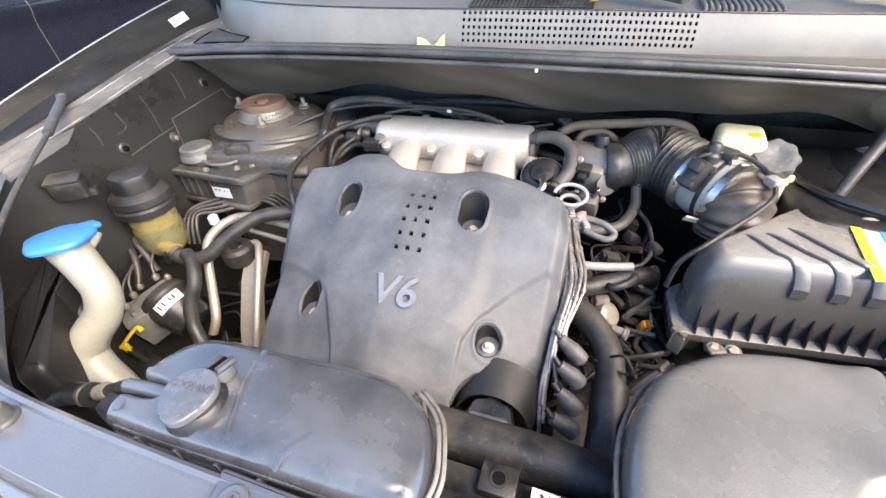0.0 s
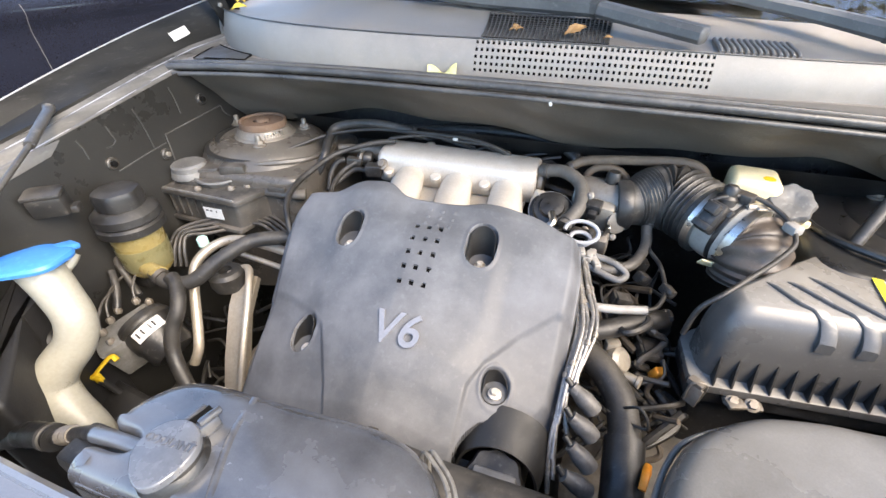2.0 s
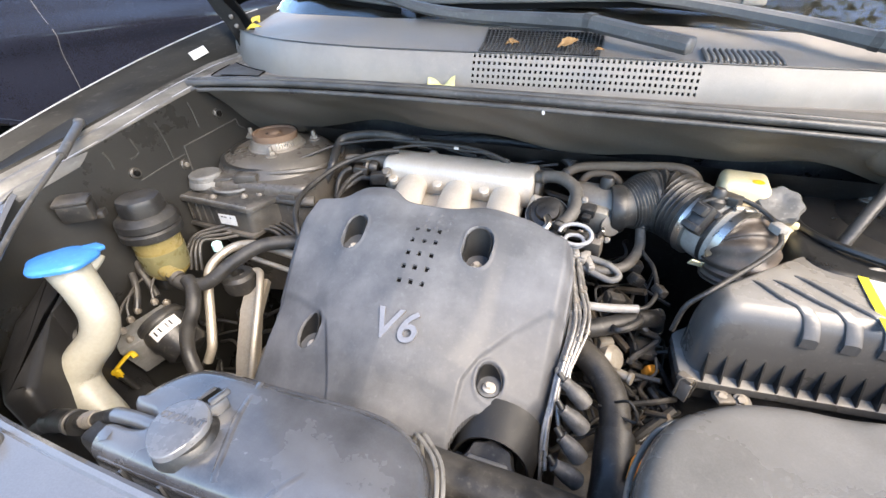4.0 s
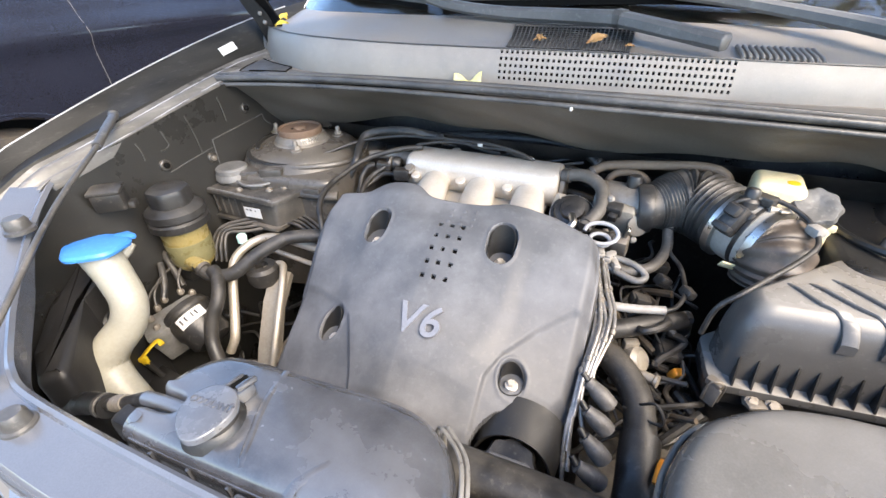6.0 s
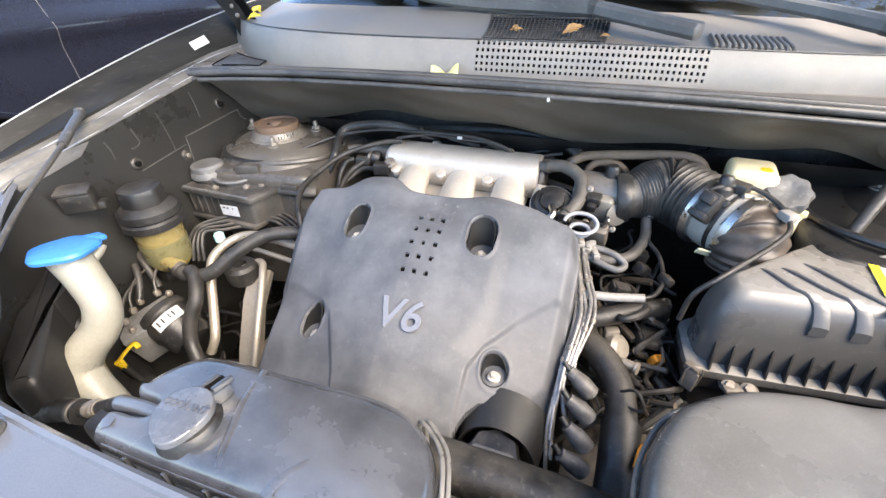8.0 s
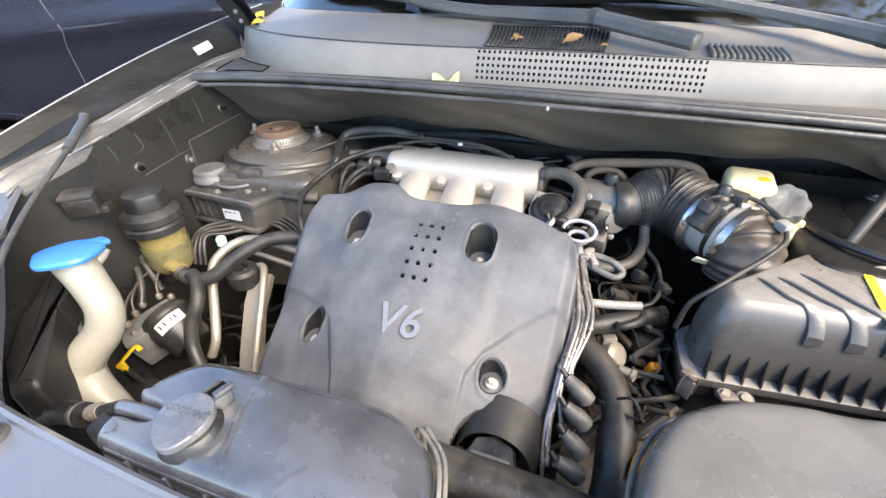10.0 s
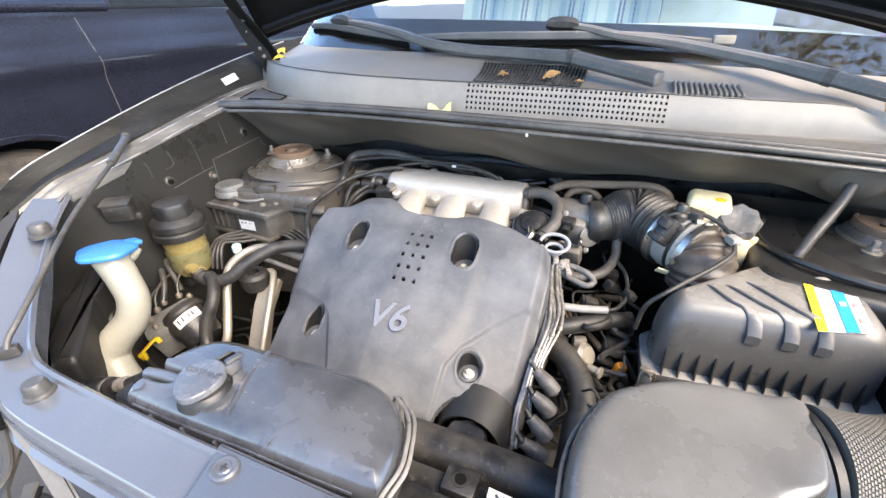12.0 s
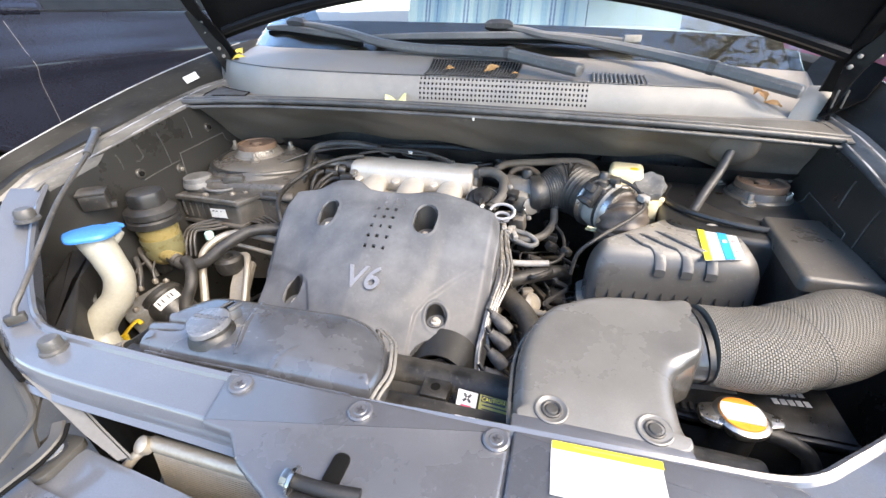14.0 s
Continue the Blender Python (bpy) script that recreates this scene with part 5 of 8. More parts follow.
part("paper_tag", box(tuple(hp + hd * 0.040 + Vector((-0.036, -0.046, -0.026))), (0.022, 0.003, 0.012), 0.001, (30, 15, 10)), M_CREAM, maf, "small white tag")
part("cable_connector", box((0.360, 0.622, 0.984), (0.016, 0.020, 0.013), 0.003, (0, 0, 30)), M_WIRE, maf, "pale cable connector")

# ---- air filter box ----
ab = thing("air_filter_box", (0.42, 0.50, 0.70), "black ribbed plastic air filter box", "air filter box")


def box_front(x):
    """The y of the box's front face."""
    return 0.472 + 0.10 * (x - 0.30)


def lid():
    base = rounded([(0.276, box_front(0.276)), (0.546, box_front(0.546)), (0.548, 0.655), (0.40, 0.655), (0.268, 0.53)], [0.025, 0.025, 0.03, 0.03, 0.03], 6)
    top = rounded([(0.300, 0.500), (0.522, 0.518), (0.520, 0.634), (0.414, 0.640), (0.302, 0.530)], [0.022, 0.03, 0.03, 0.03, 0.02], 6)
    secs = []
    for k, z in ((0, 0.834), (0.02, 0.860), (0.07, 0.890), (0.16, 0.906), (0.30, 0.918), (0.48, 0.928), (0.70, 0.9355), (0.88, 0.9395), (1.0, 0.941)):
        secs.append([(a[0] * (1 - k) + b[0] * k, a[1] * (1 - k) + b[1] * k, z) for a, b in zip(base, top)])
    return loft(secs, True, True)


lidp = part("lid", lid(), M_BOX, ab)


def ridge(stations, w=0.0165):
    """A moulded strip with a flat top and an upright end; stations: x, y, height of the top, depth."""
    xs, ys, tops, depths = zip(*stations)
    secs = []
    for y in lin(ys[0], ys[-1], 26):
        q = list(zip(ys, xs))[::-1]
        x, t, h = curve1(y, q), curve1(y, list(zip(ys, tops))[::-1]), curve1(y, list(zip(ys, depths))[::-1])
        secs.append([(x - w / 2, y, t - h), (x - w / 2, y, t - 0.0014), (x - w / 2 + 0.0018, y, t), (x + w / 2 - 0.0030, y, t), (x + w / 2, y, t - 0.0022), (x + w / 2, y, t - h)])
    return loft(secs, True, True)


for (ax, ay), (bx, by), cx in (((0.337, 0.550), (0.363, 0.513), 0.384), ((0.362, 0.559), (0.400, 0.520), 0.426), ((0.390, 0.578), (0.432, 0.530), 0.463)):
    f = box_front(cx)
    part("ridge", ridge([(ax, ay, 0.9425, 0.006), (ax * 0.75 + bx * 0.25, ay * 0.75 + by * 0.25, 0.9455, 0.008), (bx, by, 0.9460, 0.010), (bx * 0.5 + cx * 0.5 + 0.001, f + 0.026, 0.9450, 0.014), (cx - 0.002, f + 0.015, 0.9380, 0.018), (cx, f + 0.007, 0.9270, 0.018), (cx + 0.0005, f + 0.0005, 0.9165, 0.014)]), M_BOX, ab, angle=30)
RIM = [(0.264, 0.452), (0.556, 0.482), (0.558, 0.664), (0.395, 0.664), (0.258, 0.54)]
part("rim", slab(rounded(RIM, 0.022), 0.822, 0.834, 0.003), M_BOX, ab)
part("lower_rim", slab(rounded([(x * 0.98 + 0.008, y * 0.98 + 0.013) for x, y in RIM], 0.022), 0.800, 0.8215, 0.003), M_BLACK, ab)
part("lower_box", slab(rounded([(0.280, 0.478), (0.545, 0.505), (0.542, 0.65), (0.40, 0.65), (0.274, 0.53)], 0.025), 0.66, 0.800, 0.004), M_BLACK, ab)
# Fins are black, not box plastic: their unlit sides put into colour.
for k in range(12):
    x = 0.291 + 0.0211 * k
    y = box_front(x)
    part("fin", thicken(loft([[(x, y - 0.0150, 0.834), (x, y + 0.002, 0.834)], [(x + 0.0002, y - 0.0135, 0.838), (x + 0.0002, y + 0.002, 0.838)], [(x + 0.001, y + 0.0005, 0.870), (x + 0.001, y + 0.003, 0.870)]]), 0.0022), M_BLACK, ab)
br = part("bracket", join(slab(rounded([(0.306, 0.446), (0.352, 0.450), (0.350, 0.466), (0.306, 0.464)], 0.005), 0.8155, 0.8185, 0.001), box((0.319, 0.448, 0.820), (0.022, 0.014, 0.006), 0.002, (0, 0, 20))), M_DULL, ab, "dull steel mounting bracket")
for x, y in ((0.316, 0.452), (0.338, 0.454)):
    part("bolt", bolt((x, y, 0.8190), (0, -0.5, 0.85), 0.006, 0.006), M_DULL, br)
for x, y, a in ((0.272, 0.456, -38), (0.552, 0.480, 30)):
    part("clip", join(box((x, y, 0.832), (0.020, 0.012, 0.010), 0.002, (0, 0, a)), box((x - 0.002, y - 0.008, 0.818), (0.018, 0.003, 0.028), 0.001, (-12, 0, a)), tube([(x - 0.009, y - 0.008, 0.806), (x - 0.009, y - 0.010, 0.840), (x + 0.009, y - 0.008, 0.840), (x + 0.009, y - 0.006, 0.806)], 0.0014, 6, 4)), M_DULL, ab, "steel spring clip")
SU, SV = (0.064, 0.020, 0), (0.012, 0.122, 0)
lab = part("sticker", decal((0.482, 0.553, 0.9412), SU, SV, 0.066, 0.118), M_PAPER, ab, "white warning sticker with yellow and blue bands")


def on_sticker(u, v):
    """A place on the sticker, from its middle."""
    a, b = Vector(SU).normalized(), Vector(SV).normalized()
    return tuple(Vector((0.482, 0.553, 0.9420)) + a * u + b * v)


part("yellow_band", decal(on_sticker(-0.027, 0), SU, SV, 0.012, 0.118), M_PAPER_Y, lab, "yellow band")
part("blue_band", decal(on_sticker(0.008, 0), SU, SV, 0.016, 0.118), M_PAPER_B, lab, "blue band")
for k in range(3):
    part("print_line", decal(on_sticker(0.024, 0.040 - 0.036 * k), SU, SV, 0.006, 0.010), M_PAPER_PINK, lab)
part("print_mark", decal(on_sticker(0.008, 0.004), SU, SV, 0.008, 0.010, 0.0025), M_PAPER, lab)

# ---- intake snorkel ----
sn = thing("intake_snorkel", (0.29, 0.2, 0.90), "dusty grey plastic air intake duct on the front panel", "intake duct")


DUCT = [(0.192, 0.100), (0.27, 0.103), (0.354, 0.108), (0.353, 0.145), (0.352, 0.178), (0.357, 0.203), (0.371, 0.221), (0.388, 0.239), (0.393, 0.265), (0.393, 0.308), (0.386, 0.333), (0.340, 0.3385), (0.307, 0.335), (0.272, 0.326), (0.240, 0.308), (0.212, 0.284), (0.192, 0.243), (0.185, 0.20), (0.187, 0.15)]


def snorkel():
    base = [(p.x, p.y) for p in spline([(x, y, 0) for x, y in DUCT + DUCT[:1]], 6)][:-1]
    n = len(base)
    secs = []
    for z, d in ((0.885, 0.0), (0.930, 0.0), (0.941, 0.0008), (0.948, 0.0030), (0.953, 0.0066), (0.9562, 0.0115), (0.9575, 0.0170), (0.9580, 0.0230)):
        ring = []
        for i, (x, y) in enumerate(base):
            (ax, ay), (bx, by) = base[i - 1], base[(i + 1) % n]
            t = Vector((bx - ax, by - ay)).normalized()
            k = 0.25 if y < 0.125 else 1.0 - 0.65 * step01(x, 0.358, 0.384)
            ring.append((x - t.y * d * k, y + t.x * d * k, z - 0.018 * (1 - min(1.0, max(0.0, (y - 0.10) / 0.17))) * step01(z, 0.930, 0.950) + 0.005 * step01(x, 0.335, 0.385) * step01(z, 0.930, 0.950)))
        secs.append(ring)
    bm = loft(secs, True)
    bmesh.ops.triangle_fill(bm, edges=[e for e in bm.edges if e.is_boundary and e.verts[0].co.z > 0.9], use_beauty=True)
    return bm


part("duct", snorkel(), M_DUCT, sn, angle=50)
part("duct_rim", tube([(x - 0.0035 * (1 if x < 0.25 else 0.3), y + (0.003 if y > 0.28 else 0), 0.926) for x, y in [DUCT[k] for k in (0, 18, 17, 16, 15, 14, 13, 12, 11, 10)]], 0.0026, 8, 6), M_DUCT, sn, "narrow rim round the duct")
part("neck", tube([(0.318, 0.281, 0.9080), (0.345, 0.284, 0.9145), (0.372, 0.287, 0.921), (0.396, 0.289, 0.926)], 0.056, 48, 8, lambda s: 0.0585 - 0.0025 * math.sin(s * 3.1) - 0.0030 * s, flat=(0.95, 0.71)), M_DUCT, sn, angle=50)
part("collar", tube([(0.392, 0.289, 0.926), (0.3985, 0.290, 0.9265)], 0.062, 48, 6, lambda s: 0.0565, flat=(0.97, 0.71)), M_BLACK, sn)
part("foot_fold", tube([(0.190, 0.098, 0.9345), (0.27, 0.101, 0.935), (0.356, 0.107, 0.936)], 0.0030, 8, 6), M_SLAM, sn)
part("flex_sleeve", tube([(0.399, 0.290, 0.928), (0.465, 0.300, 0.925), (0.54, 0.335, 0.927), (0.60, 0.378, 0.928), (0.645, 0.42, 0.90), (0.665, 0.45, 0.82)], 0.058, 40, 24, lambda s: 0.057 + 0.004 * math.sin(min(1, s * 1.5) * 3.14) - (0.003 if abs(s - 0.27) < 0.03 else 0), (76, 104), (1.0, 0.76)), M_WOVEN, sn, "grey woven flexible sleeve")
for p in ((0.228, 0.124, 0.9425), (0.325, 0.126, 0.9430)):
    part("screw_boss", lathe(p, [(0.0175, -0.006), (0.0170, 0.0014), (0.0155, 0.0020), (0.0140, 0.0014), (0.0125, 0.0002), (0.010, 0.0000)], 32, (0, -0.10, 1)), M_DUCT, sn)
    part("duct_screw", lathe(p, [(0.0102, 0.0002), (0.0100, 0.0018), (0.0085, 0.0024), (0.0068, 0.0012), (0.0055, 0.0026), (0.003, 0.0028)], 24, (0, -0.10, 1)), M_BLACK, sn, "dark fixing screw")
part("foot", slab(rounded([(0.19, 0.095), (0.36, 0.100), (0.355, 0.115), (0.19, 0.112)], 0.003), 0.936, 0.941, 0.002), M_SLAM, sn)

# ---- coolant tank ----
tank = thing("coolant_tank", (-0.13, 0.14, 0.80), "dusty black plastic coolant tank", "coolant tank")


TANK = [(-0.271, 0.088), (-0.2, 0.089), (-0.1, 0.0935), (-0.02, 0.097), (0.030, 0.101), (0.039, 0.112), (0.040, 0.135), (0.034, 0.160), (0.024, 0.181), (0.009, 0.197), (-0.014, 0.208), (-0.05, 0.2125), (-0.11, 0.2095), (-0.165, 0.2065), (-0.215, 0.2045), (-0.244, 0.197), (-0.264, 0.178), (-0.275, 0.155), (-0.274, 0.139), (-0.266, 0.133), (-0.246, 0.1325), (-0.236, 0.128), (-0.236, 0.122), (-0.250, 0.1185), (-0.268, 0.117), (-0.275, 0.107)]


def tank_body():
    base = [(p.x, p.y) for p in spline([(x, y, 0) for x, y in TANK + TANK[:1]], 4)][:-1]
    n = len(base)
    secs = []
    for z, d in ((0.80, 0.001), (0.905, 0.0), (0.926, 0.0006), (0.934, 0.0018), (0.9400, 0.0045), (0.9445, 0.0085), (0.9480, 0.0135), (0.9500, 0.020)):
        ring = []
        for i, (x, y) in enumerate(base):
            (ax, ay), (bx, by) = base[i - 1], base[(i + 1) % n]
            t = Vector((bx - ax, by - ay)).normalized()
            notch = 0.45 if x < -0.23 and 0.110 < y < 0.142 else 1.0
            ring.append((x - t.y * d * notch, y + t.x * d * notch, z - 0.010 * step01(x, -0.04, 0.04)))
        secs.append(ring)
    bm = loft(secs, True)
    bmesh.ops.triangle_fill(bm, edges=[e for e in bm.edges if e.is_boundary and e.verts[0].co.z > 0.9], use_beauty=True)
    return bm


part("shell", tank_body(), M_TANK, tank, angle=50)
for d, dz in ((0.0035, 0.0), (0.0085, -0.0035)):
    part("seam_flange", tube([(0.028 + d, 0.097, 0.80), (0.030 + d, 0.098, 0.905 + dz), (0.035 + d, 0.108, 0.926 + dz), (0.0395 + d, 0.135, 0.930 + dz), (0.034 + d, 0.160, 0.931 + dz), (0.024 + d, 0.182 + d * 0.5, 0.931 + dz), (0.009 + d, 0.198 + d * 0.7, 0.926 + dz), (-0.010 + d, 0.209 + d, 0.915 + dz), (-0.010 + d, 0.211 + d, 0.80)], 0.0017, 8, 6, flat=(1.3, 0.8)), M_BEAD, tank, "pale seam flange")
part("step_rib", tube([(-0.165, 0.196, 0.9485), (-0.158, 0.158, 0.9502), (-0.140, 0.115, 0.9498), (-0.134, 0.103, 0.9465)], 0.0016, 8, 6, flat=(2.2, 0.5)), M_TANK, tank)
part("fold_ridge", tube([(-0.085, 0.098, 0.9435), (-0.080, 0.112, 0.9492), (-0.060, 0.140, 0.9490), (-0.050, 0.160, 0.9478)], 0.0016, 8, 6, flat=(3.0, 0.45)), M_TANK, tank)
part("front_rib", tube([(-0.262, 0.0905, 0.931), (-0.12, 0.095, 0.930), (0.012, 0.101, 0.924)], 0.0028, 8, 8), M_TANK, tank)
for k in range(4):
    part("front_gusset", box((-0.235 + 0.045 * k, 0.0880 + 0.0015 * k, 0.915), (0.004, 0.004, 0.026), 0.001), M_TANK, tank)
em_c = Vector((-0.040, 0.153, 0.9462))
tri = [em_c + Vector((0.0125 * math.cos(radians(a)), 0.0125 * math.sin(radians(a)), -0.002 * math.cos(radians(a)))) for a in (100, 220, 340)]
for a, b in zip(tri, tri[1:] + tri[:1]):
    part("emblem", tube([tuple(a.lerp(b, 0.10)), tuple(a.lerp(b, 0.5)), tuple(a.lerp(b, 0.80))], 0.0014, 6, 3), M_SEAL, tank, "moulded arrow of the triangle mark")
for k in range(2):
    part("emblem_bar", box((em_c.x + 0.015, em_c.y - 0.004 - 0.007 * k, 0.9453), (0.005, 0.0045, 0.0008), 0.0002), M_TANK, tank)
CAPC = Vector((-0.1865, 0.1250, 0.950))
# Black, unlike the tank: the shade under the cap is in its colour.
part("filler_neck", lathe(CAPC, [(0.0300, -0.006), (0.0275, 0.000), (0.0255, 0.004), (0.0235, 0.006), (0.0232, 0.013)], 40), M_BLACK, tank)
cap = part("cap", slab([(CAPC.x + (0.0248 + 0.0070 * max(0, math.cos(a + 1.25)) ** 6) * math.cos(a), CAPC.y + (0.0248 + 0.0070 * max(0, math.cos(a + 1.25)) ** 6) * math.sin(a)) for a in [math.tau * k / 64 for k in range(64)]], 0.9625, 0.9700, 0.0016, 3), M_TANKCAP, tank, "flat round flip-up filler cap")
part("cap_lettering", letters("COOLANT", 0.0094, 0.0005, Matrix.Translation((CAPC.x, CAPC.y + 0.004, 0.9704)) @ Matrix.Rotation(radians(4), 4, "Z"), 1.0, 0.0, 0.0002), M_TANK, cap, "raised word on the cap")
hg = part("cap_hinge", join(box((-0.1835, 0.1560, 0.9570), (0.021, 0.022, 0.016), 0.0025, (0, 0, -18)), box((-0.1770, 0.1600, 0.9655), (0.006, 0.020, 0.007), 0.002, (0, 0, -18)), box((-0.1900, 0.1570, 0.9655), (0.004, 0.020, 0.007), 0.0015, (0, 0, -18))), M_TANK, tank)
part("hinge_slot", box((-0.1845, 0.1585, 0.9655), (0.0065, 0.018, 0.002), 0, (0, 0, -18)), M_VOID, hg)
part("side_spout", tube([(-0.285, 0.1255, 0.934), (-0.262, 0.1260, 0.939), (-0.235, 0.1260, 0.943), (-0.218, 0.1255, 0.945)], 0.0062, 14, 6, lambda s: 0.0075 - 0.0012 * s), M_TANK, tank)

# ---- washer filler ----
wf = thing("washer_filler", (-0.45, 0.15, 0.72), "milky white washer filler neck with blue cap", "washer filler")
wn = Vector((-0.05, 0.12, 0.985)).normalized()
WC = Vector((-0.538, 0.2515, 0.972))
part("neck", tube([(-0.541, 0.2555, 0.9700), (-0.531, 0.2535, 0.9530), (-0.517, 0.250, 0.930), (-0.501, 0.243, 0.900), (-0.504, 0.229, 0.868), (-0.522, 0.207, 0.840), (-0.530, 0.193, 0.815), (-0.516, 0.185, 0.788), (-0.485, 0.180, 0.755), (-0.46, 0.17, 0.72)], 0.024, 30, 9, lambda s: 0.0245 + 0.0015 * math.exp(-(s / 0.10) ** 2) - 0.0015 * math.sin(s * 7)), M_WHITE, wf)
part("hook", tube([tuple(WC + Vector((0.012, 0.022, -0.020))), tuple(WC + Vector((0.013, 0.032, -0.014))), tuple(WC + Vector((0.012, 0.040, -0.008)))], 0.0075, 12, 6), M_WHITE, wf)
CC = WC + Vector((-0.002, 0.004, 0.004))
wc = part("cap", lathe(CC, [(0.034, -0.006), (0.0395, -0.005), (0.0405, -0.001), (0.0385, 0.003), (0.033, 0.0052), (0.020, 0.0068), (0.006, 0.0075)], 64, wn, 5, 0.05), M_BLUE, wf, "blue snap cap")
part("tab", box(tuple(CC + Vector((0.005, 0.038, -0.003))), (0.022, 0.022, 0.008), 0.003, (-14, 0, -6)), M_BLUE, wc)

# ---- power steering reservoir ----
ps = thing("steering_reservoir", (-0.612, 0.42, 0.80), "amber fluid reservoir with black screw cap", "fluid reservoir")
PSC = Vector((-0.612, 0.425, 0.83))
part("bottle", lathe(PSC, [(0.026, -0.012), (0.036, 0.0), (0.038, 0.01), (0.040, 0.075), (0.041, 0.08)], 36), M_AMBER, ps)
part("lower_bottle", lathe(PSC, [(0.0375, 0.006), (0.0392, 0.012), (0.0402, 0.046), (0.0396, 0.049)], 36), M_OLIVE, ps, "stained olive lower half")
part("collar", lathe(PSC, [(0.047, 0.078), (0.050, 0.08), (0.050, 0.092), (0.046, 0.096), (0.050, 0.100), (0.049, 0.112), (0.040, 0.120), (0.030, 0.122)], 36), M_BLACK, ps)
part("cap", lathe(PSC, [(0.030, 0.118), (0.034, 0.122), (0.0345, 0.142), (0.032, 0.149), (0.028, 0.151), (0.010, 0.151)], 72, (0, 0, 1), 6, 0.03), M_BLACK, ps, "black six-lobed screw cap")
part("spout", tube([(-0.60, 0.405, 0.842), (-0.575, 0.398, 0.845), (-0.55, 0.395, 0.846)], 0.013, 14), M_AMBER, ps)
part("bracket", box((-0.640, 0.43, 0.80), (0.05, 0.05, 0.03), 0.006), M_BLACK, ps)
sh = thing("steering_hose", (-0.48, 0.42, 0.70), "black rubber hose from the fluid reservoir", "rubber hose")
part("hose", tube([(-0.566, 0.396, 0.846), (-0.535, 0.392, 0.835), (-0.495, 0.405, 0.838), (-0.465, 0.445, 0.862), (-0.43, 0.49, 0.878), (-0.37, 0.53, 0.872), (-0.32, 0.56, 0.86)], 0.0125, 16, 8), M_RUBBER, sh)
part("hose_clip", lathe((-0.556, 0.394, 0.843), [(0.0145, 0), (0.0145, 0.008)], 20, (1, -0.1, -0.4)), M_DUSTY, sh)
rh = thing("return_hose", (-0.51, 0.38, 0.62), "black rubber hose running down to the pump", "rubber hose")
part("hose", tube([(-0.528, 0.394, 0.846), (-0.510, 0.386, 0.838), (-0.491, 0.361, 0.818), (-0.493, 0.337, 0.786), (-0.487, 0.319, 0.754), (-0.465, 0.304, 0.724), (-0.44, 0.29, 0.69)], 0.0118, 16, 8), M_RUBBER, rh)

# ---- small box on the wing, actuator by the tower ----
wb = thing("relay_box", (-0.635, 0.345, 0.92), "small black relay box on the inner wing", "relay box")
part("case", box((-0.646, 0.352, 0.985), (0.046, 0.030, 0.032), 0.005, (8, 0, 38)), M_DUSTY, wb)
part("lid", box((-0.646, 0.351, 1.003), (0.049, 0.033, 0.007), 0.003, (8, 0, 38)), M_DUSTY, wb)
part("foot", box((-0.630, 0.372, 0.972), (0.014, 0.02, 0.012), 0.003, (0, 0, 38)), M_DUSTY, wb)
act = thing("actuator_unit", (-0.57, 0.58, 0.85), "dusty black actuator unit with round cap and paper label", "actuator")
part("case", slab(rounded([(-0.652, 0.535), (-0.49, 0.530), (-0.465, 0.60), (-0.50, 0.66), (-0.64, 0.655)], 0.012), 0.862, 0.915, 0.006), M_ACT, act)
part("lid", slab(rounded([(-0.668, 0.528), (-0.482, 0.524), (-0.460, 0.60), (-0.50, 0.668), (-0.652, 0.665)], 0.014), 0.915, 0.924, 0.003), M_ACT, act)
part("foot_flange", slab(rounded([(-0.66, 0.528), (-0.485, 0.520), (-0.48, 0.56), (-0.65, 0.56)], 0.008), 0.860, 0.867, 0.002), M_ACT, act)
part("upper_step", slab(rounded([(-0.655, 0.552), (-0.56, 0.556), (-0.52, 0.60), (-0.53, 0.655), (-0.645, 0.655)], 0.016), 0.924, 0.934, 0.004), M_ACT, act)
part("dome", lathe((-0.633, 0.583, 0.932), [(0.036, 0), (0.034, 0.010), (0.032, 0.012), (0.0315, 0.021), (0.028, 0.024), (0.01, 0.0245)], 36), M_GREYCAP, act, "pale grey round cap")
part("lid_rib", tube([(-0.600, 0.560, 0.936), (-0.575, 0.553, 0.934), (-0.545, 0.566, 0.933), (-0.525, 0.598, 0.934)], 0.003, 8, 5), M_GREYCAP, act)
part("lid_rib", tube([(-0.655, 0.532, 0.9245), (-0.57, 0.530, 0.9245), (-0.49, 0.528, 0.9245)], 0.0022, 8, 4), M_GREYCAP, act)
part("dome_arm", slab(rounded([(-0.63, 0.560), (-0.572, 0.585), (-0.565, 0.622), (-0.62, 0.615)], 0.014), 0.934, 0.950, 0.005), M_ACT, act)
part("top_block", box((-0.545, 0.612, 0.944), (0.05, 0.055, 0.030), 0.006, (0, 0, 18)), M_ACT, act)
for x, y in ((-0.527, 0.566), (-0.505, 0.585), (-0.585, 0.545)):
    part("lid_screw", lathe((x, y, 0.923), [(0.007, 0), (0.007, 0.004), (0.005, 0.006), (0.003, 0.004)], 16), M_DULL, act)
for k in range(5):
    part("case_rib", box((-0.645 + 0.018 * k, 0.534, 0.892), (0.003, 0.006, 0.040), 0.001), M_ACT, act)
part("side_lug", join(box((-0.672, 0.560, 0.918), (0.024, 0.020, 0.016), 0.004, (0, 0, 20)), lathe((-0.672, 0.560, 0.926), [(0.006, 0), (0.006, 0.004), (0.003, 0.005)], 14)), M_ACT, act)
